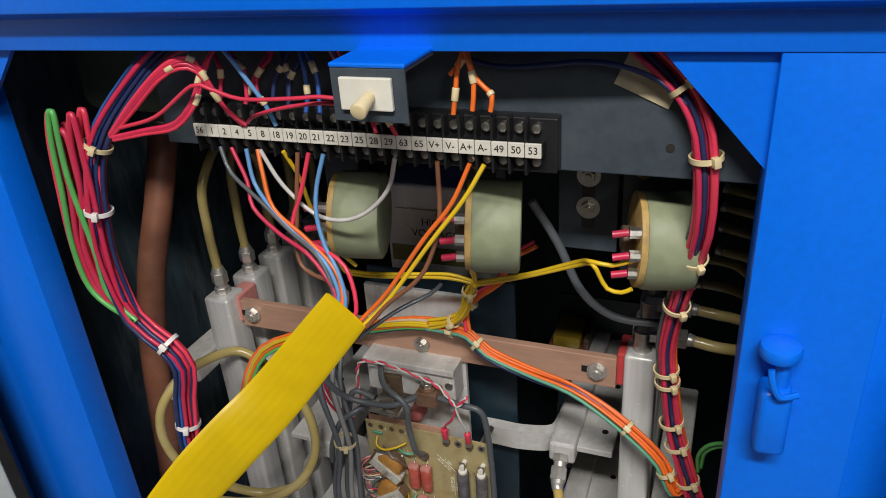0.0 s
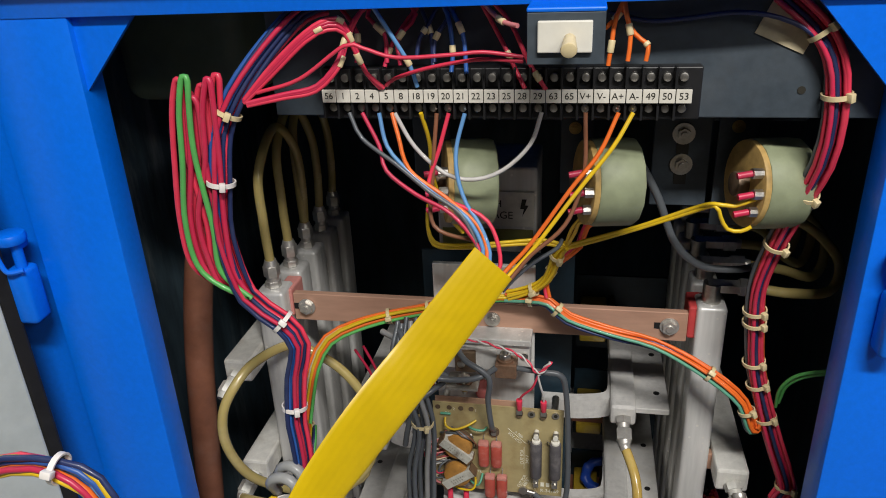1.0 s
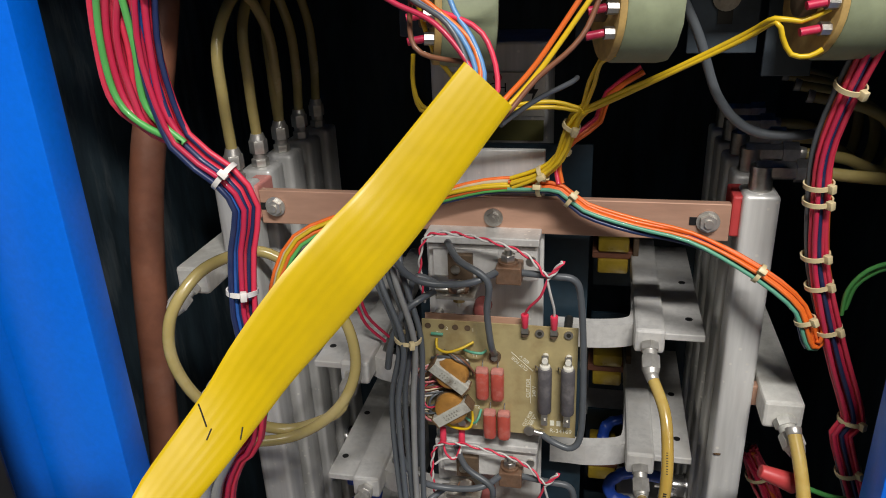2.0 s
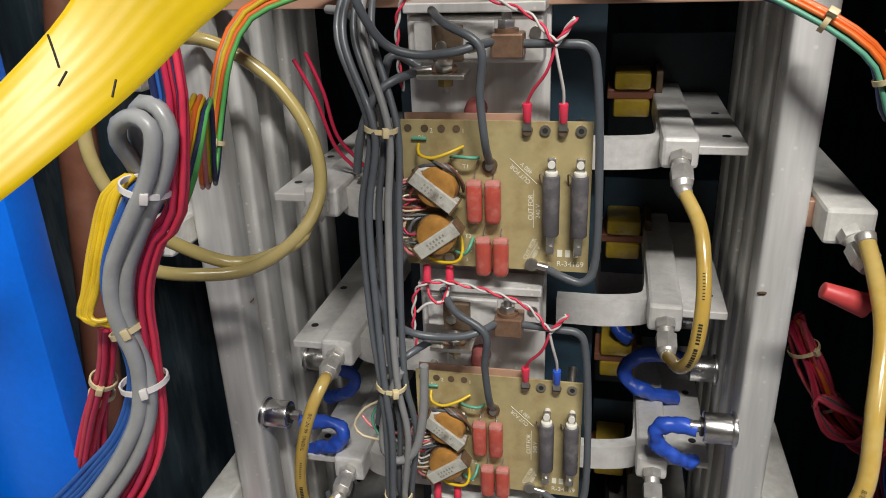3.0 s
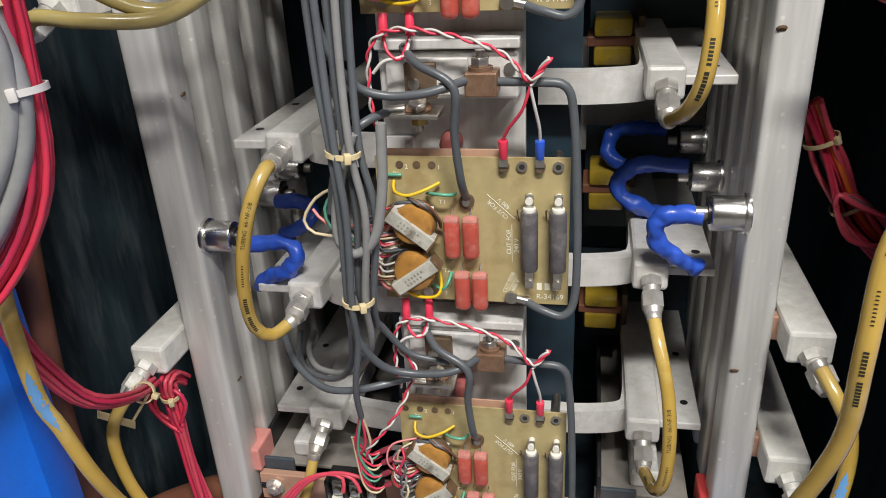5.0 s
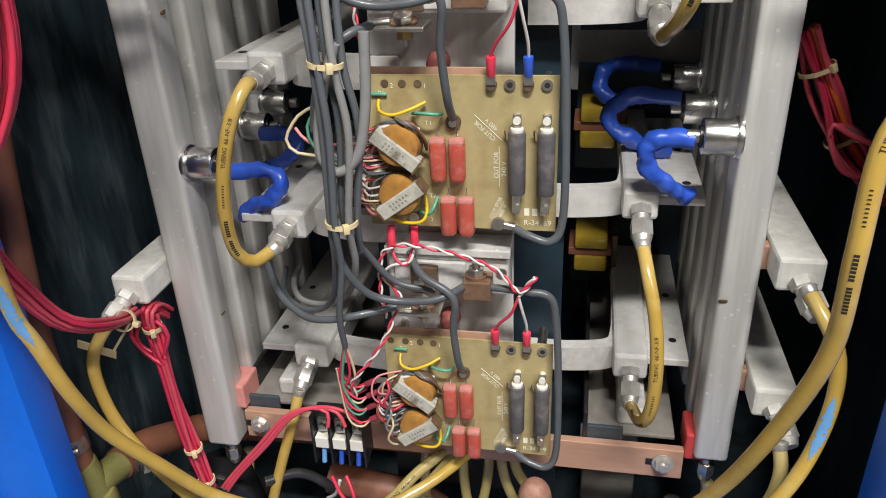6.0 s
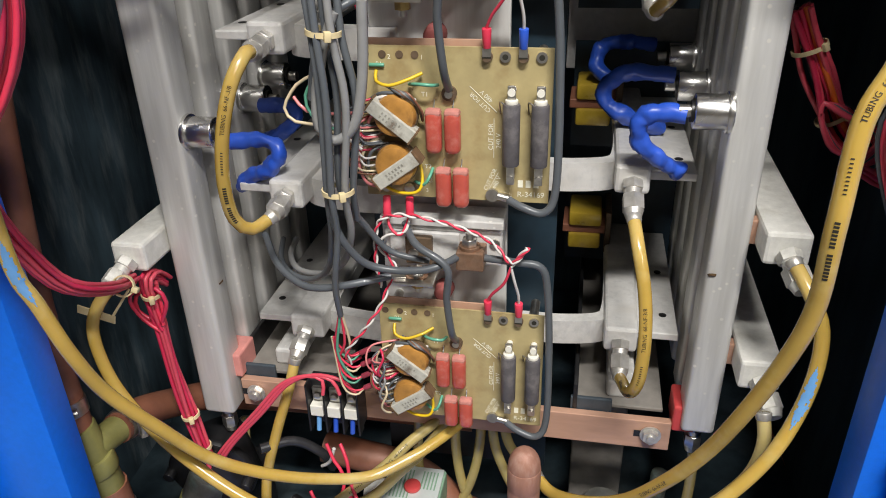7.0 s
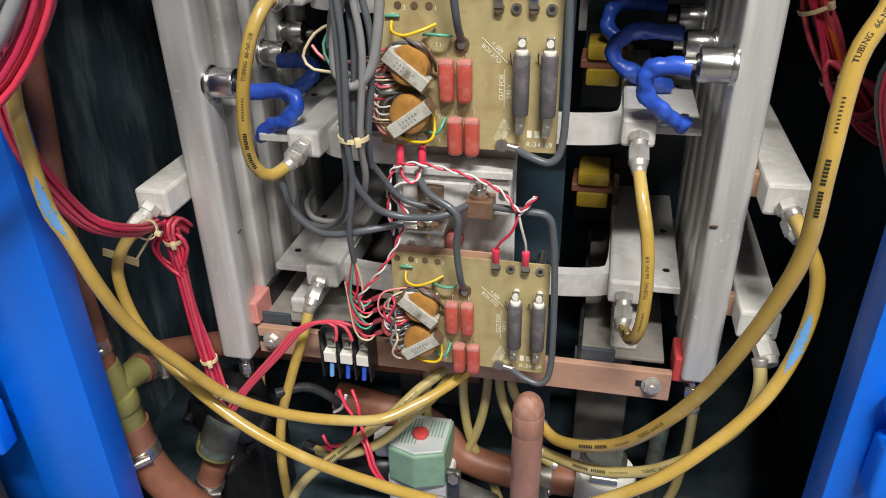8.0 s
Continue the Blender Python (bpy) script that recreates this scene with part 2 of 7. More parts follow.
def sweep(path, r, n=8, bm=None, flat=None, radii=None):
    """A tube along path. flat: (half width, half height) for a flat section; radii: a radius at each point."""
    bm = bm or bmesh.new()
    rings = []
    side = None
    for i, c in enumerate(path):
        t = (path[min(i + 1, len(path) - 1)] - path[max(i - 1, 0)]).normalized()
        if side is None:
            side = t.cross(Vector((0, 0, 1)) if abs(t.z) < 0.9 else Vector((1, 0, 0))).normalized()
        side = (side - t * side.dot(t)).normalized()
        up = t.cross(side)
        rr = radii[i] if radii else r
        ring = []
        for k in range(n):
            a = 2 * math.pi * (k + (0.5 if n == 4 else 0)) / n
            ring.append(bm.verts.new(c + side * math.cos(a) * (flat[0] if flat else rr) + up * math.sin(a) * (flat[1] if flat else rr)))
        rings.append(ring)
    for a, b in zip(rings, rings[1:]):
        for k in range(n):
            bm.faces.new((a[k], a[(k + 1) % n], b[(k + 1) % n], b[k]))
    bm.faces.new(rings[0][::-1])
    bm.faces.new(rings[-1])
    return bm


def extrude_outline(outline, axis, lo, hi, bevel=0.0):
    """A prism from a 2D outline along axis 'x', 'y' or 'z'."""
    bm = bmesh.new()
    put = {"x": lambda a, b, c: (c, a, b), "y": lambda a, b, c: (a, c, b), "z": lambda a, b, c: (a, b, c)}[axis]
    va = [bm.verts.new(put(a, b, lo)) for a, b in outline]
    vb = [bm.verts.new(put(a, b, hi)) for a, b in outline]
    bm.faces.new(va)
    bm.faces.new(vb[::-1])
    for i in range(len(va)):
        j = (i + 1) % len(va)
        bm.faces.new((va[j], va[i], vb[i], vb[j]))
    bmesh.ops.recalc_face_normals(bm, faces=bm.faces)
    if bevel:
        bmesh.ops.bevel(bm, geom=list(bm.edges), offset=bevel, segments=2, affect="EDGES", profile=0.5)
    return bm


def lettering(text, height, m, material, parent, label="", align="CENTER"):
    """Raised print of the built-in font, at the pose m."""
    curve = bpy.data.curves.new("print", "FONT")
    curve.body, curve.size, curve.extrude, curve.align_x, curve.align_y = text, height * 1.4, 0.00008, align, "CENTER"
    tmp = bpy.data.objects.new("print", curve)
    scene.collection.objects.link(tmp)
    bpy.context.view_layer.update()
    me = bpy.data.meshes.new_from_object(tmp.evaluated_get(bpy.context.evaluated_depsgraph_get()))
    bpy.data.objects.remove(tmp)
    me.materials.clear()
    me.materials.append(MATS[material])
    me.transform(Matrix.Translation(-base_of(parent)) @ m)
    ob = new("printed_text", me)
    ob.parent = parent
    return tagged(ob, label)


def facing(x, y, z, spin=0.0):
    """The pose of print that faces the open front, turned by spin degrees."""
    return pose(x, y, z, 90, 0, 0) @ pose(0, 0, 0, 0, 0, spin)


def tie(parent, at, along, r, material="cream_tie", head=(0.6, -1, 0.3), width=0.0034):
    """A nylon cable tie round a bundle: a band with its head."""
    at, along = Vector(at), Vector(along).normalized()
    q = along.to_track_quat("Z", "Y").to_matrix().to_4x4()
    bm = bmesh.new()
    n = 20
    rows = []
    for k in range(n):
        a = 2 * math.pi * k / n
        rows.append([bm.verts.new(Matrix.Translation(at) @ q @ Vector((math.cos(a) * rr, math.sin(a) * rr, h))) for rr, h in ((r, -width / 2), (r + 0.0012, -width / 2), (r + 0.0012, width / 2), (r, width / 2))])
    for k in range(n):
        for j in range(4):
            bm.faces.new((rows[k][j], rows[(k + 1) % n][j], rows[(k + 1) % n][(j + 1) % 4], rows[k][(j + 1) % 4]))
    h = Vector(head)
    h = (h - along * h.dot(along)).normalized()
    c = at + h * (r + 0.002)
    box(-0.0026, 0.0026, -0.0022, 0.0022, -0.0032, 0.0032, 0.0006, bm, None)
    bm.verts.ensure_lookup_table()
    made = bm.verts[4 * n:]
    mm = Matrix.Translation(c) @ Matrix((*[list(v) + [0] for v in zip(h, along.cross(h), along)], [0, 0, 0, 1]))
    bmesh.ops.transform(bm, matrix=mm, verts=made)
    bmesh.ops.recalc_face_normals(bm, faces=bm.faces)
    return part("cable_tie", bm, material, parent, "", True)


def harness(name, pts, wires, r, label, spread=1.0, ties=(), seed=1, wobble=0.35, group="", cut=None):
    """A bundle of insulated wires laid round one centre line. wires: material names. ties: (fraction of the way, material). cut: where wires of a material leave the bundle."""
    rnd = random.Random(seed)
    root = thing(name, pts[0], label, "wiring", group)
    mid = spline(pts, 0.012)
    n = len(wires)
    big = r * math.sqrt(n) * 1.05 * spread
    for i, m in enumerate(wires):
        rad = big * math.sqrt((i + 0.5) / n) * 0.95 if n > 1 else 0
        ang = i * 2.39996 + rnd.random()
        twist, ph = rnd.uniform(-0.8, 0.8), rnd.random() * 6.28
        path = []
        side = None
        for k, c in enumerate(mid):
            t = (mid[min(k + 1, len(mid) - 1)] - mid[max(k - 1, 0)]).normalized()
            if side is None:
                side = t.cross(Vector((0.2, 1, 0.1))).normalized()
            side = (side - t * side.dot(t)).normalized()
            up = t.cross(side)
            u = k / len(mid)
            a = ang + twist * u * 2 + 0.25 * math.sin(u * 9 + ph)
            w = rad * (1 + wobble * math.sin(u * 11 + ph) * 0.6)
            path.append(c + side * math.cos(a) * w + up * math.sin(a) * w)
        if cut and m in cut:
            path = path[:int(cut[m] * len(path))]
        part("wire", sweep(path, r, 8), m, root, "", True)
    for u, m in ties:
        k = min(len(mid) - 2, max(1, int(u * (len(mid) - 1))))
        tie(root, mid[k], mid[k + 1] - mid[k - 1], big + r * 0.7, m)
    return root


RUNS = {}


def lead(name, pts, r, material, label, category="cable", n=8, group=""):
    """One free cable or tube as a thing of its own."""
    root = thing(name, pts[0], label, category, group)
    RUNS[root.name] = pts
    path = spline(pts)
    part("sheath", sweep(path, r, n), material, root, "", True)
    if category == "tube":
        for a, b in ((path[0], path[1]), (path[-1], path[-2])):
            part("end_nut", rod(a, a + (b - a).normalized() * 0.006, r * 1.22, r * 1.08, n=18, bevel=0.0006), "nickel", root, "", True)
    return root


def bolt(parent, at, normal, r=0.006, h=0.004, material="steel", washer=1.5):
    at, nv = Vector(at), Vector(normal).normalized()
    bm = rod(at, at + nv * 0.0012, r * washer, n=20)
    rod(at + nv * 0.0012, at + nv * (0.0012 + h), r, n=6, bm=bm)
    rod(at + nv * (0.0012 + h), at + nv * (0.003 + h), r * 0.5, n=10, bm=bm)
    return part("bolt", bm, material, parent, "", True)


# ---- room ----
# added room shell: dark floor and distant walls keep bounce light low
setting("floor", box(-6, 6, -8, 2.4, -0.1, 0.0), "concrete", "unseen floor, kept dark to cut bounce light", "floor")
setting("ceiling", box(-6, 6, -8, 2.4, 2.7, 2.8), "ceiling_white", "plain pale workshop ceiling", "ceiling")
setting("wall_north", box(-6, 6, 2.4, 2.5, 0, 2.7), "beige_wall", "plain beige painted wall", "wall")
setting("wall_south", box(-6, 6, -8.1, -8.0, 0, 2.7), "beige_wall", "plain beige painted wall", "wall")
setting("wall_east", box(6.0, 6.1, -8, 2.4, 0, 2.7), "beige_wall", "plain beige painted wall", "wall")
setting("wall_west", box(-6.1, -6.0, -8, 2.4, 0, 2.7), "beige_wall", "plain beige painted wall", "wall")

# ---- cabinet ----
FY = -0.13
cab = thing("cabinet", (0, 0.2, 0), "blue sheet-metal equipment cabinet standing open, dark inside", "cabinet")
# left panel: navy with extra brightness put into its colour
part("side_panel", box(-0.44, -0.437, FY, 0.66, 0.06, 1.5), "lit_streaked_navy", cab, "dark painted inside panel")
part("side_panel", box(0.40, 0.403, FY, 0.66, 0.06, 1.5), "navy_paint", cab, "dark painted inside panel")
part("back_panel", box(-0.44, 0.403, 0.66, 0.664, 0.06, 1.5), "navy_paint", cab, "dark painted inside panel")
part("base_pan", box(-0.44, 0.403, FY + 0.06, 0.66, 0.056, 0.06), "navy_paint", cab, "dark painted base pan")
part("roof", box(-0.46, 0.42, FY, 0.68, 1.5, 1.51), "blue_paint", cab)


def jamb(x_in, x_out, x_lip, x_side):
    s = 1 if x_out > x_in else -1
    ol = [(x_in, FY), (x_in, FY + 0.03), (x_in + s * 0.003, FY + 0.03), (x_in + s * 0.003, FY + 0.004), (x_lip, FY + 0.004), (x_lip, FY + 0.02), (x_side, FY + 0.02), (x_side, FY + 0.06), (x_side + s * 0.004, FY + 0.06), (x_side + s * 0.004, FY + 0.016), (x_lip + s * 0.004, FY + 0.016), (x_lip + s * 0.004, FY)]
    return extrude_outline(ol, "z", 0.06, 1.5, 0.0012)


part("jamb", jamb(-0.283, -0.36, -0.352, -0.436), "blue_paint", cab, "", True)
part("jamb", jamb(0.283, 0.36, 0.352, 0.40), "blue_paint", cab, "", True)
part("top_beam", extrude_outline([(FY - 0.001, 1.276), (FY + 0.03, 1.276), (FY + 0.03, 1.279), (FY + 0.003, 1.279), (FY + 0.003, 1.302), (FY - 0.014, 1.307), (FY - 0.014, 1.318), (FY + 0.004, 1.326), (FY + 0.004, 1.5), (FY - 0.001, 1.5), (FY - 0.001, 1.328), (FY - 0.019, 1.320), (FY - 0.019, 1.304), (FY - 0.001, 1.298)], "x", -0.36, 0.36, 0.0008), "blue_paint", cab, "", True)
part("bottom_rail", box(-0.36, 0.36, FY, FY + 0.05, 0.06, 0.12, 0.002), "blue_paint", cab)
part("gusset", extrude_outline([(-0.2835, 1.2765), (-0.235, 1.2765), (-0.2835, 1.222)], "y", FY + 0.006, FY + 0.010), "blue_paint", cab)
part("gusset", extrude_outline([(0.2835, 1.2765), (0.222, 1.2765), (0.2835, 1.208)], "y", FY + 0.006, FY + 0.010), "blue_paint", cab)
part("plinth", box(-0.43, 0.39, FY + 0.02, 0.64, 0.0, 0.056, 0.003), "black_plastic", cab)


def hinge(x, z, h):
    """A lift-off hinge: a lower barrel, an upper knuckle and the bent pin between them."""
    y = FY - 0.012
    hg = part("hinge", box(x - 0.0095, x + 0.0095, FY - 0.022, FY - 0.0005, z, z + h * 0.62, 0.0045, segments=3), "blue_paint", cab, "", True)
    part("knuckle", rod((x - 0.001, y, z + h * 0.88), (x - 0.001, y, z + h), 0.0125, n=20, bevel=0.003), "blue_paint", hg, "", True)
    part("knuckle_leaf", box(x - 0.006, x + 0.006, y, FY - 0.0005, z + h * 0.80, z + h * 0.97, 0.002), "blue_paint", hg)
    part("hinge_pin", rod((x + 0.002, y, z + h * 0.6), (x + 0.002, y, z + h * 0.9), 0.0045, n=12), "blue_paint", hg, "", True)
    pin = [(x - 0.006, y - 0.012, z + h * 0.86), (x - 0.005, y - 0.014, z + h * 0.78), (x - 0.001, y - 0.015, z + h * 0.66), (x + 0.003, y - 0.014, z + h * 0.635), (x + 0.011, y - 0.010, z + h * 0.64)]
    part("pin_hook", sweep(spline(pin, 0.002), 0.0021, 8), "blue_paint", hg, "", True)


hinge(0.305, 1.025, 0.080)
hinge(-0.368, 1.035, 0.080)
hinge(0.310, 0.352, 0.080)
hinge(-0.368, 0.305, 0.080)

# open doors
dl = thing("door", (-0.38, -0.36, 0.1), "open door with a pale grey galvanised inner face", "")
dl.parent = cab
part("door_panel", box(-0.0, 0.55, -0.012, 0.0, 0.0, 1.30, 0.002), "galvanised", None, "")
door_l = bpy.data.objects["door_panel"]
door_l.parent = dl
dl.rotation_euler = (0, 0, radians(231))
e = part("door_edge", box(-0.012, 0.0, -0.03, 0.0, 0.0, 1.30, 0.002), "black_plastic", None)
e.parent = dl
dr = thing("door", (0.40, -0.35, 0.1), "open blue door beside the frame", "")
dr.parent = cab
e = part("door_panel", box(0.0, 0.5, -0.02, 0.0, 0.0, 1.0, 0.003), "blue_paint", None)
e.parent = dr
dr.rotation_euler = (0, 0, radians(-40))

# the frame stands a little askew to the rack
cab.rotation_euler = (0, 0, radians(3.5))
cab.location.x = -0.0204

# ---- rack ----
RY = 0.03
rack = thing("power_rack", (0, 0.15, 0.28), "aluminium and copper rack of water-cooled power units", "rack")


def copper_bar(z0, z1):
    b = part("copper_bar", box(-0.220, 0.187, RY - 0.004, RY + 0.004, z0, z1, 0.0008), "copper_bar", rack, "dull copper cross bar")
    return b


b1 = copper_bar(0.936, 0.968)
b2 = copper_bar(0.287, 0.318)
for bb, z in ((b1, 0.953), (b2, 0.304)):
    for x in (-0.205, 0.170):
        sl = part("slot", box(x - 0.0145, x + 0.004, RY - 0.0048, RY - 0.0042, z - 0.0034, z + 0.0034, 0.0002), "black_plastic", bb)
        bolt(bb, (x, RY - 0.0048, z), (0, -1, 0), 0.0072, 0.0045, "nickel", 1.3)
bolt(b1, (-0.005, RY - 0.0045, 0.950), (0, -1, 0), 0.0055, 0.004)
for x0, x1, z0, z1, m in ((0.187, 0.204, 0.94, 0.975, "red_brick"), (0.187, 0.207, 0.310, 0.337, "red_brick"), (-0.238, -0.217, 0.320, 0.346, "pink_block"), (-0.238, -0.221, 0.94, 0.972, "pink_block")):
    part("insulator", box(x0, x1, RY - 0.004, RY + 0.03, z0, z1, 0.002), m, rack)


def manifold(x0, x1, y0, z0, z1):
    """An upright square water manifold with rounded edges."""
    return part("manifold", box(x0, x1, y0, y0 + 0.033, z0, z1, 0.0042, segments=3), "aluminium", rack, "", True)


def fitting(parent, at, way, r=0.0085, material="nickel"):
    """A compression fitting: hexagon, neck, nut and a tapered nose."""
    at, w = Vector(at), Vector(way).normalized()
    bm = rod(at, at + w * 0.008, r * 1.0, n=6, bevel=0.0007)
    rod(at + w * 0.008, at + w * 0.013, r * 0.78, n=18, bm=bm)
    rod(at + w * 0.013, at + w * 0.026, r * 1.04, n=6, bm=bm, bevel=0.0007)
    rod(at + w * 0.026, at + w * 0.032, r * 0.92, r * 0.70, n=18, bm=bm)
    return part("fitting", bm, material, parent, "", True)


for i in range(5):
    y = 0.01 + i * 0.052
    ml = manifold(-0.256, -0.224, y, 0.285, 0.975)
    fitting(ml, (-0.240, y + 0.016, 0.975), (0, 0, 1))
    mr = manifold(0.194, 0.222, y + 0.01, 0.315, 0.978)
    fb = rod((0.208, y + 0.026, 0.978), (0.208, y + 0.026, 0.998), 0.009, n=18)
    rod((0.203, y + 0.026, 0.994), (0.232, y + 0.026, 0.994), 0.0075, n=6, bm=fb)
    rod((0.232, y + 0.026, 0.994), (0.245, y + 0.026, 0.994), 0.0095, n=6, bm=fb)
    part("elbow_fitting", fb, "steel", mr, "", True)
    fitting(ml, (-0.240, y + 0.016, 0.285), (0, 0, -1), 0.0075, "steel")
    fitting(mr, (0.208, y + 0.026, 0.315), (0, 0, -1), 0.0075, "steel")


for at_, to_ in (((-0.2245, 0.030, 0.687), (-0.2235, 0.030, 0.686)), ((-0.2245, 0.030, 0.425), (-0.2235, 0.030, 0.424)), ((0.1985, 0.0205, 0.729), (0.1985, 0.0195, 0.728)), ((0.1985, 0.0205, 0.474), (0.1985, 0.0195, 0.473))):
    boss = part("rust_spot", rod(at_, to_, 0.0036, 0.0026, n=9), "rust", rack, "", True)


def fin(side, z, y0, plate, bar, way):
    """A cooled bus: a flat plate beside a square tube, with a fitting on its front end, and the arm to the middle."""
    f = part("cooled_bus", box(min(bar), max(bar), y0 - 0.012, y0 + 0.27, z - 0.012, z + 0.012, 0.003), "cast_aluminium", rack)
    p = part("bus_plate", box(min(plate), max(plate), y0, y0 + 0.26, z - 0.004, z + 0.003, 0.001), "cast_aluminium", f)
    for yy in (0.03, 0.11):
        part("hole", rod((sum(plate) / 2 + side * 0.006, y0 + yy, z + 0.0031), (sum(plate) / 2 + side * 0.006, y0 + yy, z + 0.0034), 0.0035, n=14), "black_plastic", f)
    c = sum(bar) / 2
    fitting(f, (c, y0 - 0.012, z - 0.001), way)
    inner = bar[1] if side < 0 else bar[0]
    arm = [(0.045 * side, y0 + 0.008, z - 0.006), (0.06 * side, y0 + 0.008, z - 0.006), (0.086 * side, y0 + 0.008, z - 0.006), (inner - 0.004 * side, y0 + 0.016, z - 0.006), (inner + 0.004 * side, y0 + 0.036, z - 0.006), (inner + 0.006 * side, y0 + 0.1, z - 0.006)]
    part("bus_arm", sweep(spline(arm, 0.005), 0.01, 4, flat=(0.009, 0.017)), "cast_aluminium", f)
    return f


for z in (0.789, 0.650, 0.525):
    fin(-1, z, 0.024, (-0.186, -0.155), (-0.155, -0.126), (0.05, -1, -0.08))
fin(-1, 0.371, 0.060, (-0.207, -0.170), (-0.170, -0.137), (-0.1, -0.85, -0.5))
for z in (0.828, 0.690, 0.540):
    fin(1, z, 0.055, (0.147, 0.183), (0.120, 0.147), (0.05, -0.8, -0.6))
fin(1, 0.386, 0.061, (0.152, 0.187), (0.123, 0.152), (0, -0.8, -0.6))
part("rear_plate", box(0.07, 0.20, 0.300, 0.304, 0.560, 0.680, 0.001), "cast_aluminium", rack, "grey plate behind the leads")

col = part("centre_plate", box(-0.067, 0.038, RY + 0.002, RY + 0.008, 0.30, 1.008, 0.001), "aluminium", rack, "aluminium mounting plate")
part("backing_panel", box(-0.088, 0.076, RY + 0.05, RY + 0.054, 0.20, 1.0), "navy_panel", rack, "dark blue backing panel")

# ---- circuit boards ----
BW, BH = 0.138, 0.114


def circuit_board(x0, ztop, label):
    root = thing("circuit_board", (x0 + BW / 2, 0, ztop - BH), label, "circuit board", "firing boards on the rack")
    U = lambda u: x0 + u * BW
    V = lambda v: ztop - v * BH
    part("substrate", box(x0, x0 + BW, -0.0008, 0.0008, ztop - BH, ztop, 0.0003), "pcb", root, "amber fibreglass board")
    part("copper_backing", box(x0 + 0.002, x0 + BW * 0.68, 0.004, 0.0055, ztop - BH + 0.006, ztop + 0.004, 0.0003), "pcb_copper", root)
    for u in (0.07, 0.93):
        for v in (0.08, 0.92):
            part("standoff", rod((U(u), 0.0008, V(v)), (U(u), RY + 0.003, V(v)), 0.004, n=10), "steel", root, "", True)
    for u, v, h in ((0.395, 0.52, 0.29), (0.495, 0.52, 0.29), (0.44, 0.9, 0.27), (0.535, 0.9, 0.27)):
        c = part("capacitor", box(U(u) - 0.006, U(u) + 0.006, -0.012, -0.002, V(v) - h * BH / 2, V(v) + h * BH / 2, 0.0045, segments=3), "red_capacitor", root, "", True)
        part("dusty_top", box(U(u) - 0.0058, U(u) + 0.0058, -0.0116, -0.0024, V(v) + h * BH / 2 - 0.0052, V(v) + h * BH / 2 + 0.0004, 0.0025, segments=2), "pale_pink", c, "pale pink upper end", True)
        part("lead", rod((U(u), -0.005, V(v) + h * BH / 2), (U(u), -0.0005, V(v) + h * BH / 2 + 0.005), 0.0005, n=6), "steel", c)
    for u in (0.80, 0.945):
        r = part("resistor", rod((U(u), -0.0085, V(0.72)), (U(u), -0.0085, V(0.32)), 0.0062, n=18, bevel=0.0014), "resistor", root, "", True)
        for v0, v1 in ((0.21, 0.33), (0.71, 0.85)):
            part("lug", box(U(u) - 0.003, U(u) + 0.003, -0.0095, -0.0075, V(v1), V(v0), 0.0008), "steel", r)
            vv = v0 + 0.04 if v0 < 0.5 else v1 - 0.04
            if v0 < 0.5:
                part("ceramic_end", rod((U(u), -0.0085, V(0.325)), (U(u), -0.0085, V(0.295)), 0.0046, n=16, bevel=0.0006), "white_plastic", r, "white ceramic end", True)
            part("eyelet", rod((U(u), -0.011, V(vv)), (U(u), -0.001, V(vv)), 0.0027, n=14), "white_plastic" if v0 < 0.5 else "steel", r, "", True)
        part("lead", sweep(spline([(U(u) - 0.005, -0.009, V(0.33)), (U(u) - 0.0085, -0.006, V(0.32)), (U(u) - 0.0085, -0.001, V(0.40))], 0.002), 0.0006, 6), "steel", r)
    for u, v, a in ((0.19, 0.43, -38), (0.205, 0.76, 36)):
        tm = Matrix.Rotation(radians(-a), 4, "Y")
        cx, cz = U(u), V(v)
        t = part("transformer", box(cx - 0.0200, cx + 0.0200, -0.0200, -0.008, cz - 0.0054, cz + 0.0054, 0.0008, turn=tm), "transformer_core", root, "laminated core, rusted")
        bm = bmesh.new()
        for row, count in ((0.0015, 6), (-0.0017, 5)):
            for k in range(count):
                o = tm @ Vector((-0.008 + 0.0030 * k, 0, row))
                box(cx + o.x - 0.0006, cx + o.x + 0.0006, -0.0203, -0.0201, cz + o.z - 0.0009, cz + o.z + 0.0009, 0, bm, tm)
        part("imprint", bm, "transformer_print", t)
        for e in (-1, 1):
            o = tm @ Vector((e * 0.0195, 0, 0))
            part("core_clamp", box(cx + o.x - 0.0008, cx + o.x + 0.0008, -0.0204, -0.008, cz + o.z - 0.0057, cz + o.z + 0.0057, 0.0003, turn=tm), "rust", t, "rusted clamp strip")
        lo = Vector((cx, -0.012, cz))
        n1 = tm @ Vector((0, 0, 1))
        part("coil", rod(lo + n1 * 0.003 + Vector((0, 0.010, 0)), lo + n1 * 0.003 - Vector((0, 0.0060, 0)), 0.0155, n=28, bevel=0.004), "coil_amber", t, "varnished amber winding", True)
        part("coil_tape", rod(lo + n1 * 0.003 + Vector((0, 0.008, 0)), lo + n1 * 0.003 + Vector((0, 0.001, 0)), 0.0162, n=28, bevel=0.001), "bronze", t, "", True)
    for k, u in enumerate((0.04, 0.13, 0.22, 0.30)):
        part("solder_pad", rod((U(u), -0.0013, V(0.055)), (U(u), -0.0008, V(0.055)), 0.0028, n=14), "bronze", root)
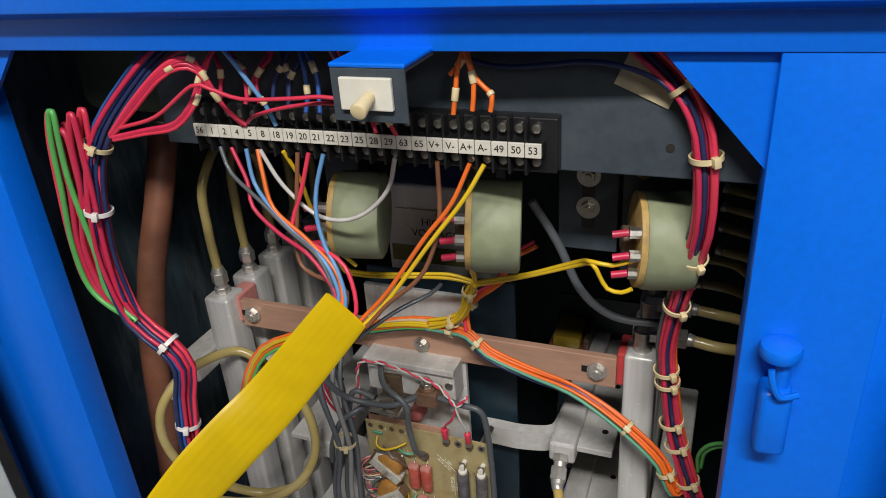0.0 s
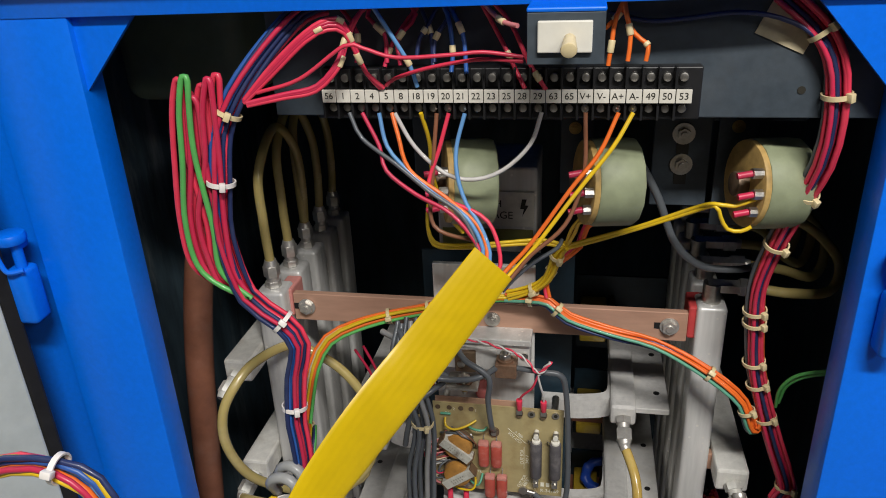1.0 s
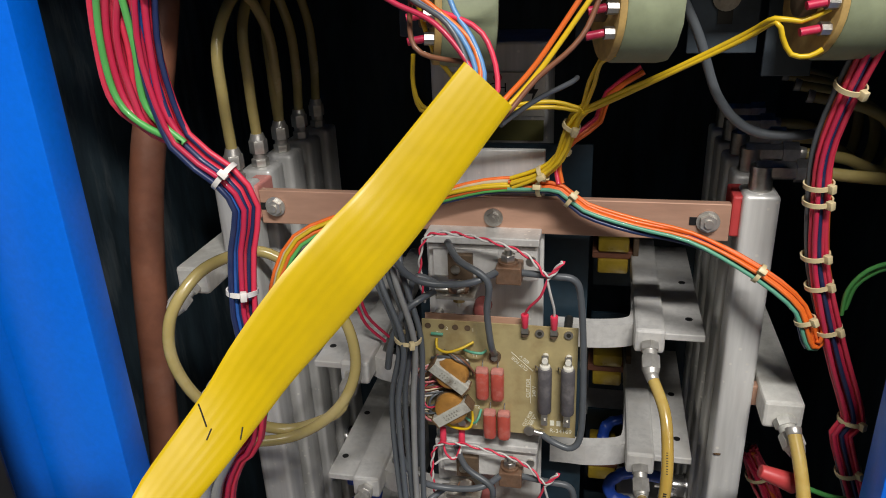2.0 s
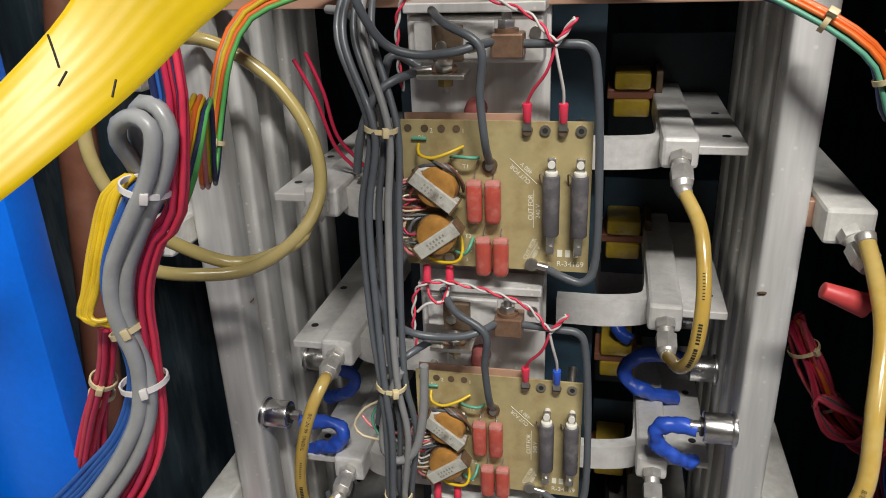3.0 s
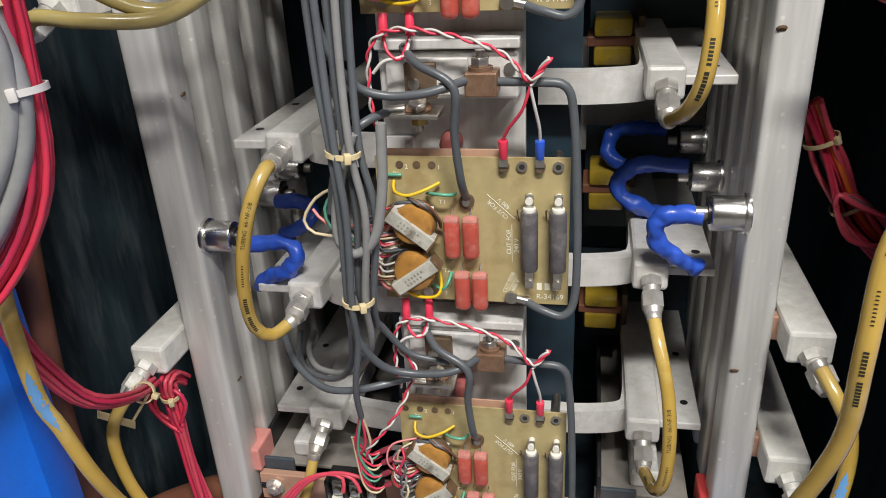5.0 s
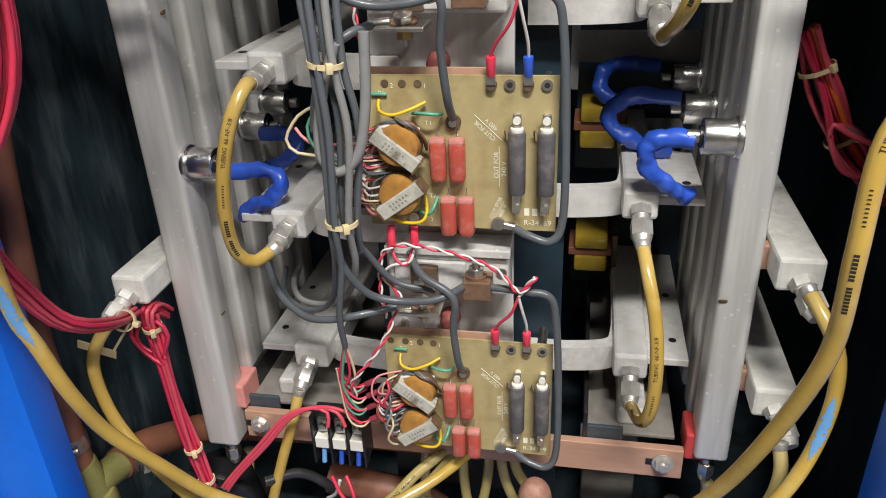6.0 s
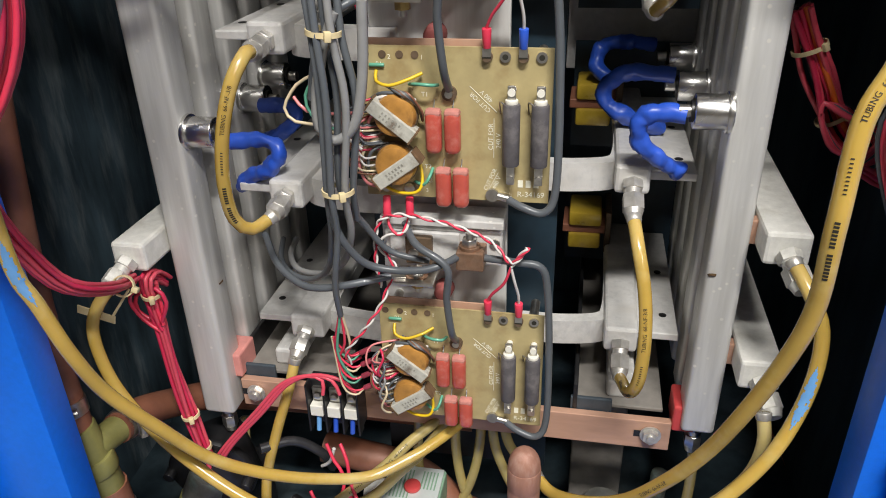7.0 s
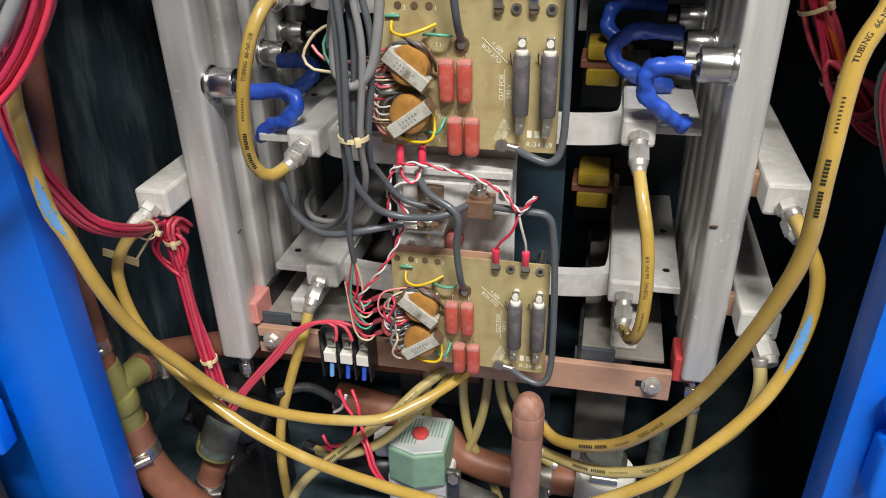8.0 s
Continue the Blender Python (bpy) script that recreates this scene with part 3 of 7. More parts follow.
    for u in (0.67, 0.76, 0.85, 0.94):
        wired = u in (0.67, 0.85)
        tt = part("terminal", rod((U(u), -0.0025, V(0.055)), (U(u), -0.0008, V(0.055)), 0.0038, n=16), "bronze" if wired else "steel", root, "", True)
        part("screw" if wired else "eyelet_hole", rod((U(u), -0.005 if wired else -0.0027, V(0.055)), (U(u), -0.0025, V(0.055)), 0.0034 if wired else 0.002, n=12), "bronze" if wired else "ink", tt, "", True)
        if wired:
            part("screw_slot", box(U(u) - 0.003, U(u) + 0.003, -0.0053, -0.0049, V(0.055) - 0.0004, V(0.055) + 0.0004), "ink", tt)
    lug = part("ring_lug", rod((U(0.475), -0.0035, V(0.285)), (U(0.475), -0.0008, V(0.285)), 0.0055, n=18), "bronze", root, "", True)
    part("screw", rod((U(0.475), -0.006, V(0.285)), (U(0.475), -0.0035, V(0.285)), 0.003, n=8), "steel", lug, "", True)
    lug = part("ring_lug", rod((U(0.70), -0.0035, V(0.955)), (U(0.70), -0.0008, V(0.955)), 0.005, n=18), "steel", root, "", True)
    part("crimp", rod((U(0.73), -0.003, V(0.955)), (U(0.80), -0.003, V(0.975)), 0.0028, n=12), "steel", lug, "", True)
    for txt, h, u, v, a in (("CUT FOR", 0.0032, 0.634, 0.340, 137), ("480 V", 0.0032, 0.666, 0.300, 137), ("CUT FOR", 0.0034, 0.69, 0.56, 90), ("240 V", 0.0034, 0.73, 0.585, 90), ("CUT FOR", 0.0032, 0.688, 0.850, 66), ("480 V", 0.0032, 0.722, 0.870, 66),
                            ("R-34169", 0.0042, 0.905, 0.945, 0), ("2", 0.0034, 0.165, 0.07, 0), ("1", 0.0034, 0.335, 0.07, 0), ("T1", 0.0034, 0.345, 0.30, 0), ("T2", 0.0034, 0.35, 0.78, 0), ("G", 0.003, 0.36, 0.88, 0), ("3", 0.003, 0.34, 0.95, 0), ("R1", 0.003, 0.11, 0.115, 0)):
        lettering(txt, h, facing(U(u), -0.0010, V(v), a), "silkscreen", root)
    bm = bmesh.new()
    for k in range(3):
        box(U(0.835 + k * 0.042), U(0.862 + k * 0.042), -0.00105, -0.0009, V(0.895), V(0.845), 0, bm)
    part("logo_mark", bm, "silkscreen", root)
    for (u0, v0), (u1, v1) in (((0.58, 0.24), (0.72, 0.40)), ((0.705, 0.44), (0.705, 0.70)), ((0.68, 0.92), (0.73, 0.80))):
        a, b = Vector((U(u0), -0.001, V(v0))), Vector((U(u1), -0.001, V(v1)))
        part("printed_line", rod(a, b, 0.00025, n=4), "silkscreen", root)
    part("small_resistor", rod((U(0.06), -0.002, V(0.12)), (U(0.14), -0.002, V(0.12)), 0.0014, n=10, bevel=0.0004), "wire_teal", root, "", True)
    for m, pts in (("wire_yellow", [(0.1, 0.15), (0.11, 0.2), (0.18, 0.22), (0.27, 0.19), (0.34, 0.16)]), ("wire_teal", [(0.27, 0.23), (0.33, 0.21), (0.4, 0.215), (0.42, 0.23)]), ("wire_yellow", [(0.10, 0.92), (0.2, 0.94), (0.3, 0.92), (0.33, 0.85), (0.31, 0.72)]),
                   ("wire_teal", [(0.28, 0.88), (0.34, 0.87), (0.37, 0.82), (0.38, 0.78)]), ("wire_pink", [(0.03, 0.55), (0.06, 0.45), (0.11, 0.36), (0.1, 0.3)]), ("wire_cream", [(0.1, 0.9), (0.03, 0.85), (0.01, 0.7), (0.05, 0.6), (0.12, 0.58)]), ("wire_pink", [(0.12, 0.93), (0.02, 0.88), (-0.01, 0.72), (0.03, 0.6), (0.1, 0.52)]),
                   ("wire_slate", [(0.06, 0.33), (0.14, 0.27), (0.24, 0.28), (0.31, 0.36)]), ("wire_white", [(0.05, 0.4), (0.1, 0.31), (0.2, 0.29), (0.3, 0.33)]), ("wire_slate", [(0.08, 0.88), (0.04, 0.78), (0.06, 0.66), (0.14, 0.62)])):
        part("wire", sweep(spline([(U(u), -0.004 - 0.009 * math.sin(math.pi * k / (len(pts) - 1)), V(v)) for k, (u, v) in enumerate(pts)], 0.003), 0.0013, 6), m, root, "", True)
    rnd = random.Random(int(ztop * 1000))
    for k in range(14):
        m = ("wire_slate", "wire_crimson", "wire_cream", "wire_pink", "wire_slate", "wire_brown", "wire_white")[k % 7]
        v = rnd.uniform(0.40, 0.70)
        w = rnd.uniform(0.05, 0.14)
        reach = rnd.uniform(-0.07, 0.0)
        loop = [(rnd.uniform(0.07, 0.13), v - w, -0.006), (reach + 0.03, v - w * 0.8, -0.014), (reach, v, rnd.uniform(-0.02, -0.008)), (reach + 0.04, v + w * 0.8, -0.016), (rnd.uniform(0.08, 0.15), v + w, -0.007)]
        part("wire", sweep(spline([(U(u), y, V(vv)) for u, vv, y in loop], 0.003), 0.0009, 6), m, root, "", True)
    for k in range(5):
        part("wire", sweep(spline([(U(0.15 + 0.012 * k), -0.006, V(0.24 + 0.008 * k)), (U(0.24 + 0.012 * k), -0.017, V(0.26)), (U(0.32 + 0.006 * k), -0.012, V(0.34 + 0.01 * k)), (U(0.335), -0.005, V(0.46))], 0.003), 0.0009, 6), ("wire_slate", "wire_brown", "wire_grey")[k % 3], root, "", True)
    return root


for x0, zt in ((-0.067, 0.861), (-0.0665, 0.650), (-0.065, 0.437)):
    circuit_board(x0, zt, "amber circuit board with red capacitors, dark resistors and small transformers")

# ---- terminal strip and mounting plate ----
plate = thing("mounting_plate", (0.05, -0.08, 1.19), "slate grey sheet-metal mounting plate under the top beam", "panel")
part("sheet", box(-0.162, 0.32, -0.083, -0.080, 1.190, 1.40, 0.001), "slate_paint", plate)
part("flange", box(-0.162, 0.32, -0.080, -0.062, 1.190, 1.193, 0.001), "slate_paint", plate)
part("hole", rod((0.228, -0.0836, 1.21), (0.228, -0.083, 1.21), 0.0028, n=14), "ink", plate)
part("tape", box(0.200, 0.236, -0.0842, -0.0834, 1.240, 1.286, turn=Matrix.Rotation(radians(24), 4, "Y")), "masking_tape", plate)

strip = thing("terminal_strip", (0.02, -0.09, 1.195), "black barrier terminal strip with a white numbered label", "terminal strip")
part("base", box(-0.118, 0.160, -0.095, -0.083, 1.192, 1.229, 0.001), "black_plastic", strip)
labels = ["56", "1", "2", "4", "5", "8", "18", "19", "20", "21", "22", "23", "25", "28", "29", "63", "65", "V+", "V-", "A+", "A-", "49", "50", "53"]
P = 0.2667 / 24
for i, txt in enumerate(labels):
    x = -0.114 + P * (i + 0.5)
    part("barrier", box(x - P / 2 - 0.0009, x - P / 2 + 0.0009, -0.104, -0.095, 1.193, 1.2305, 0.0004), "black_plastic", strip)
    for z in (1.2005, 1.2225):
        part("screw", rod((x, -0.099, z), (x, -0.095, z), 0.0032, n=12, bevel=0.0006), "steel", strip, "", True)
    lb = part("label_tile", box(x - P / 2 + 0.0003, x + P / 2 - 0.0003, -0.1065, -0.1045, 1.206, 1.2155, 0.0003), "paper", strip)
    lettering(txt, 0.0048, facing(x, -0.1067, 1.2108), "ink", lb)
part("label_rail", box(-0.114, 0.153, -0.1043, -0.0955, 1.2065, 1.215), "black_plastic", strip)

sw = thing("toggle_switch", (0.067, -0.15, 1.28), "white toggle switch on a blue bracket under the beam", "switch")
part("bracket", extrude_outline([(-0.122, 1.2755), (-0.166, 1.2755), (-0.166, 1.2445), (-0.164, 1.2445), (-0.164, 1.2735), (-0.122, 1.2735)], "x", 0.044, 0.091, 0.0004), "slate_paint", sw)
part("bracket_top", box(0.0435, 0.0915, -0.1665, -0.123, 1.2757, 1.2785, 0.001), "blue_paint", sw)
part("switch_plate", box(0.0505, 0.0835, -0.1695, -0.1663, 1.252, 1.271, 0.0008), "white_plastic", sw)
part("toggle", rod((0.070, -0.1695, 1.261), (0.070, -0.186, 1.256), 0.0035, 0.0052, n=18, bevel=0.0015), "cream_tie", sw, "yellowed plastic toggle", True)

# ---- cables ----
def wires(name, label, runs, category="wiring"):
    """Loose wires that belong together as one thing, each a part."""
    root = thing(name, runs[0][2][0], label, category)
    for m, r, pts, *marks in runs:
        path = spline(pts, 0.006)
        w = part("wire", sweep(path, r, 7), m, root, "", True)
        for u in marks:
            k = min(len(path) - 2, int(u * (len(path) - 1)))
            part("wire_marker", rod(path[k], path[k + 1], r * 1.45, n=10, bevel=r * 0.2), "cream_tie", w, "cream marker sleeve", True)
    return root


# cable harnesses
harness("wire_harness", [(-0.106, -0.1, 1.278), (-0.121, -0.112, 1.273), (-0.145, -0.125, 1.249), (-0.166, -0.14, 1.22), (-0.179, -0.145, 1.193), (-0.184, -0.15, 1.156), (-0.189, -0.15, 1.112), (-0.178, -0.151, 1.062), (-0.152, -0.15, 1.039), (-0.141, -0.149, 1.018), (-0.148, -0.15, 0.989), (-0.151, -0.155, 0.944), (-0.147, -0.16, 0.91), (-0.154, -0.166, 0.849), (-0.167, -0.168, 0.833), (-0.178, -0.17, 0.81), (-0.182, -0.172, 0.788), (-0.183, -0.172, 0.767), (-0.185, -0.173, 0.74), (-0.186, -0.175, 0.715), (-0.191, -0.178, 0.69), (-0.204, -0.182, 0.664), (-0.223, -0.19, 0.638), (-0.245, -0.2, 0.62), (-0.3, -0.21, 0.59)], ["wire_red", "wire_blue", "wire_crimson", "wire_navy", "wire_blue", "wire_red", "wire_blue", "wire_crimson", "wire_navy", "wire_blue", "wire_red", "wire_crimson", "wire_blue", "wire_red", "wire_navy", "wire_crimson"], 0.0019, "long bundle of red and blue wires held by white ties", 1.05, ((0.155, "cream_tie"), (0.215, "white_tie"), (0.375, "white_tie"), (0.46, "white_tie"),), 3, cut={"wire_blue": 0.57, "wire_navy": 0.55})
wires("blue_wire_bunch", "blue wires running down beside the grey cables", [
    ("wire_blue", 0.0019, [(-0.16, -0.166, 0.869), (-0.172, -0.174, 0.86), (-0.19, -0.176, 0.832), (-0.2, -0.177, 0.806), (-0.2, -0.178, 0.781), (-0.196, -0.178, 0.761), (-0.196, -0.178, 0.742), (-0.203, -0.18, 0.72), (-0.215, -0.184, 0.698), (-0.238, -0.188, 0.674), (-0.264, -0.193, 0.649), (-0.296, -0.2, 0.627), (-0.325, -0.21, 0.61)]),
    ("wire_blue", 0.0019, [(-0.158, -0.166, 0.869), (-0.17, -0.174, 0.86), (-0.188, -0.176, 0.833), (-0.198, -0.177, 0.806), (-0.198, -0.178, 0.782), (-0.195, -0.178, 0.761), (-0.195, -0.178, 0.742), (-0.2, -0.18, 0.72), (-0.212, -0.184, 0.698), (-0.233, -0.188, 0.674), (-0.258, -0.193, 0.649), (-0.294, -0.2, 0.627), (-0.325, -0.21, 0.61)]),
    ("wire_blue", 0.0019, [(-0.157, -0.166, 0.869), (-0.168, -0.174, 0.86), (-0.186, -0.176, 0.833), (-0.196, -0.177, 0.806), (-0.196, -0.178, 0.782), (-0.193, -0.178, 0.761), (-0.195, -0.178, 0.742), (-0.198, -0.18, 0.72), (-0.208, -0.184, 0.698), (-0.229, -0.188, 0.674), (-0.253, -0.193, 0.65), (-0.292, -0.2, 0.627), (-0.325, -0.21, 0.61)]),
    ("wire_blue", 0.0019, [(-0.155, -0.166, 0.869), (-0.166, -0.174, 0.86), (-0.184, -0.176, 0.833), (-0.194, -0.177, 0.806), (-0.194, -0.178, 0.782), (-0.192, -0.178, 0.761), (-0.194, -0.178, 0.742), (-0.196, -0.18, 0.72), (-0.205, -0.184, 0.699), (-0.225, -0.188, 0.675), (-0.248, -0.193, 0.651), (-0.289, -0.2, 0.628), (-0.325, -0.21, 0.61)]),
], "wiring")
wires("wire_slack_loop", "slack hairpin loops of red and green wires beside the bundle", [
    ("wire_red", 0.0023, [(-0.177, -0.15, 1.06), (-0.198, -0.15, 1.068), (-0.221, -0.15, 1.086), (-0.224, -0.15, 1.124), (-0.219, -0.15, 1.17), (-0.213, -0.15, 1.209), (-0.207, -0.15, 1.229), (-0.204, -0.15, 1.233), (-0.202, -0.15, 1.23), (-0.204, -0.15, 1.209), (-0.207, -0.15, 1.175), (-0.202, -0.15, 1.121), (-0.202, -0.15, 1.082), (-0.175, -0.15, 1.059)]),
    ("wire_green", 0.0023, [(-0.173, -0.156, 1.063), (-0.195, -0.156, 1.071), (-0.213, -0.156, 1.089), (-0.216, -0.156, 1.127), (-0.209, -0.156, 1.172), (-0.204, -0.156, 1.21), (-0.198, -0.156, 1.233), (-0.195, -0.156, 1.236), (-0.193, -0.156, 1.233), (-0.196, -0.156, 1.21), (-0.198, -0.156, 1.177), (-0.194, -0.156, 1.123), (-0.194, -0.156, 1.085), (-0.172, -0.156, 1.062)]),
    ("wire_crimson", 0.0023, [(-0.175, -0.153, 1.062), (-0.196, -0.153, 1.069), (-0.21, -0.153, 1.088), (-0.213, -0.153, 1.126), (-0.204, -0.153, 1.172), (-0.199, -0.153, 1.21), (-0.196, -0.153, 1.218), (-0.193, -0.153, 1.221), (-0.191, -0.153, 1.218), (-0.19, -0.153, 1.21), (-0.192, -0.153, 1.176), (-0.191, -0.153, 1.122), (-0.19, -0.153, 1.084), (-0.174, -0.153, 1.061)]),
    ("wire_red", 0.0023, [(-0.178, -0.147, 1.058), (-0.2, -0.147, 1.066), (-0.211, -0.147, 1.085), (-0.214, -0.147, 1.124), (-0.201, -0.147, 1.17), (-0.196, -0.147, 1.208), (-0.191, -0.147, 1.225), (-0.188, -0.147, 1.228), (-0.186, -0.147, 1.225), (-0.187, -0.147, 1.208), (-0.189, -0.147, 1.174), (-0.192, -0.147, 1.12), (-0.191, -0.147, 1.081), (-0.177, -0.147, 1.057)]),
    ("wire_crimson", 0.0023, [(-0.175, -0.154, 1.062), (-0.196, -0.154, 1.07), (-0.203, -0.154, 1.089), (-0.206, -0.154, 1.127), (-0.192, -0.154, 1.172), (-0.187, -0.154, 1.21), (-0.181, -0.154, 1.231), (-0.179, -0.154, 1.234), (-0.177, -0.154, 1.231), (-0.178, -0.154, 1.21), (-0.18, -0.154, 1.177), (-0.185, -0.154, 1.123), (-0.184, -0.154, 1.085), (-0.173, -0.154, 1.061)]),
    ("wire_red", 0.0023, [(-0.179, -0.146, 1.058), (-0.2, -0.146, 1.066), (-0.206, -0.146, 1.085), (-0.209, -0.146, 1.123), (-0.19, -0.146, 1.169), (-0.185, -0.146, 1.208), (-0.179, -0.146, 1.232), (-0.176, -0.146, 1.235), (-0.174, -0.146, 1.232), (-0.177, -0.146, 1.208), (-0.178, -0.146, 1.174), (-0.188, -0.146, 1.119), (-0.187, -0.146, 1.08), (-0.177, -0.146, 1.057)]),
    ("wire_red", 0.0023, [(-0.18, -0.143, 1.056), (-0.202, -0.143, 1.064), (-0.219, -0.143, 1.083), (-0.222, -0.143, 1.122), (-0.213, -0.143, 1.168), (-0.207, -0.143, 1.207), (-0.203, -0.143, 1.218), (-0.201, -0.143, 1.222), (-0.199, -0.143, 1.219), (-0.199, -0.143, 1.207), (-0.201, -0.143, 1.173), (-0.2, -0.143, 1.118), (-0.199, -0.143, 1.078), (-0.179, -0.143, 1.055)]),
], "wiring")
wires("grey_cable_loop", "two thick grey cables folded over and tied to the red bundle", [
    ("wire_pale_grey", 0.0049, [(-0.177, -0.158, 0.867), (-0.176, -0.165, 0.878), (-0.175, -0.172, 0.888), (-0.169, -0.176, 0.898), (-0.158, -0.178, 0.902), (-0.149, -0.18, 0.898), (-0.148, -0.181, 0.889), (-0.153, -0.182, 0.873), (-0.163, -0.184, 0.855), (-0.175, -0.185, 0.836), (-0.186, -0.185, 0.817), (-0.19, -0.186, 0.798), (-0.188, -0.187, 0.782), (-0.182, -0.188, 0.765), (-0.182, -0.188, 0.748), (-0.186, -0.19, 0.725), (-0.196, -0.193, 0.704), (-0.213, -0.197, 0.679), (-0.234, -0.203, 0.655), (-0.26, -0.21, 0.635), (-0.295, -0.225, 0.618)]),
    ("wire_pale_grey", 0.0049, [(-0.177, -0.15, 0.871), (-0.173, -0.158, 0.885), (-0.168, -0.164, 0.898), (-0.158, -0.168, 0.907), (-0.148, -0.17, 0.904), (-0.143, -0.172, 0.893), (-0.146, -0.174, 0.879), (-0.152, -0.176, 0.864), (-0.162, -0.178, 0.848), (-0.172, -0.179, 0.831), (-0.181, -0.18, 0.813), (-0.186, -0.181, 0.791), (-0.185, -0.182, 0.776), (-0.182, -0.182, 0.759), (-0.18, -0.183, 0.744), (-0.183, -0.185, 0.721), (-0.192, -0.188, 0.698), (-0.208, -0.192, 0.673), (-0.227, -0.198, 0.65), (-0.254, -0.205, 0.628), (-0.291, -0.22, 0.607)]),
], "wiring")
tie(bpy.data.objects["grey_cable_loop"], (-0.163, -0.172, 0.862), (0.25, 0, 1), 0.0135, "white_tie")
tie(bpy.data.objects["grey_cable_loop"], (-0.189, -0.18, 0.776), (-0.4, 0, 1), 0.0095, "cream_tie")
tie(bpy.data.objects["grey_cable_loop"], (-0.187, -0.178, 0.739), (-0.1, 0, 1), 0.0135, "white_tie")
wires("yellow_wire_loop", "bunch of yellow wires folded back and tied", [
    ("wire_yellow", 0.0018, [(-0.179, -0.165, 0.866), (-0.192, -0.171, 0.856), (-0.208, -0.172, 0.823), (-0.22, -0.172, 0.793), (-0.226, -0.173, 0.779), (-0.216, -0.174, 0.776), (-0.209, -0.168, 0.77)]),
    ("wire_yellow", 0.0018, [(-0.178, -0.165, 0.866), (-0.19, -0.171, 0.856), (-0.204, -0.174, 0.824), (-0.218, -0.172, 0.794), (-0.225, -0.173, 0.779), (-0.216, -0.174, 0.775), (-0.208, -0.168, 0.772)]),
    ("wire_yellow", 0.0018, [(-0.177, -0.165, 0.866), (-0.189, -0.171, 0.856), (-0.204, -0.172, 0.823), (-0.216, -0.172, 0.794), (-0.223, -0.173, 0.779), (-0.216, -0.174, 0.774), (-0.208, -0.168, 0.773)]),
    ("wire_yellow", 0.0018, [(-0.176, -0.165, 0.866), (-0.187, -0.171, 0.856), (-0.201, -0.174, 0.824), (-0.214, -0.172, 0.794), (-0.222, -0.173, 0.779), (-0.215, -0.174, 0.775), (-0.207, -0.168, 0.774)]),
    ("wire_yellow", 0.0018, [(-0.175, -0.165, 0.866), (-0.185, -0.171, 0.856), (-0.2, -0.172, 0.824), (-0.213, -0.172, 0.794), (-0.22, -0.173, 0.78), (-0.214, -0.174, 0.775), (-0.207, -0.168, 0.775)]),
    ("wire_yellow", 0.0018, [(-0.174, -0.165, 0.866), (-0.183, -0.171, 0.856), (-0.197, -0.174, 0.825), (-0.211, -0.172, 0.794), (-0.218, -0.173, 0.78), (-0.213, -0.174, 0.776), (-0.206, -0.168, 0.776)]),
], "wiring")
harness("red_harness", [(-0.223, -0.155, 0.763), (-0.236, -0.15, 0.727), (-0.261, -0.145, 0.68), (-0.285, -0.14, 0.629), (-0.256, -0.135, 0.699), (-0.263, -0.137, 0.677), (-0.273, -0.138, 0.64), (-0.279, -0.14, 0.599), (-0.278, -0.135, 0.562), (-0.275, -0.123, 0.531), (-0.268, -0.112, 0.505), (-0.258, -0.1, 0.491), (-0.258, -0.065, 0.472), (-0.267, -0.03, 0.458)], ["wire_rose", "wire_crimson", "wire_red", "wire_rose", "wire_rose", "wire_crimson", "wire_red", "wire_rose", "wire_crimson"], 0.0019, "bundle of red wires with cream ties", 1.1, ((0.1, "cream_tie"), (0.45, "cream_tie"), (0.97, "cream_tie"),), 5)
harness("red_harness", [(-0.266, 0.010, 0.436), (-0.264, -0.006, 0.450), (-0.260, -0.022, 0.454), (-0.263, -0.018, 0.438), (-0.262, -0.017, 0.405), (-0.261, -0.015, 0.355), (-0.256, -0.013, 0.301), (-0.253, -0.012, 0.272), (-0.249, -0.01, 0.235)], ["wire_rose", "wire_crimson", "wire_rose", "wire_red", "wire_rose", "wire_crimson", "wire_rose"], 0.0019, "folded bundle of red wires tied below the rack", 1.15, ((0.3, "cream_tie"), (0.78, "cream_tie"), (0.95, "cream_tie"),), 7)
tag = thing("cable_label", (-0.290, -0.052, 0.435), "cream blank tie label hanging on the red bundle", "label")
part("flag", box(-0.310, -0.276, -0.0535, -0.0522, 0.4325, 0.4405, 0.0005, turn=Matrix.Rotation(radians(14), 4, "Y")), "cream_tie", tag)
part("strap", rod((-0.278, -0.053, 0.436), (-0.266, -0.040, 0.456), 0.0012, n=8), "cream_tie", tag, "", True)
wires("red_wire_loop", "loops of slack red wire at a tie", [
    ("wire_red", 0.0019, [(-0.261, -0.02, 0.401), (-0.275, -0.02, 0.412), (-0.284, -0.02, 0.429), (-0.278, -0.02, 0.44), (-0.263, -0.02, 0.436), (-0.257, -0.02, 0.408)]),
    ("wire_crimson", 0.0019, [(-0.259, -0.02, 0.408), (-0.249, -0.02, 0.432), (-0.256, -0.02, 0.445), (-0.269, -0.02, 0.441), (-0.267, -0.02, 0.427), (-0.259, -0.02, 0.402)]),
    ("wire_red", 0.0019, [(-0.263, -0.015, 0.404), (-0.282, -0.015, 0.417), (-0.28, -0.015, 0.433), (-0.267, -0.015, 0.44), (-0.258, -0.015, 0.428), (-0.26, -0.015, 0.401)]),
], "wiring")
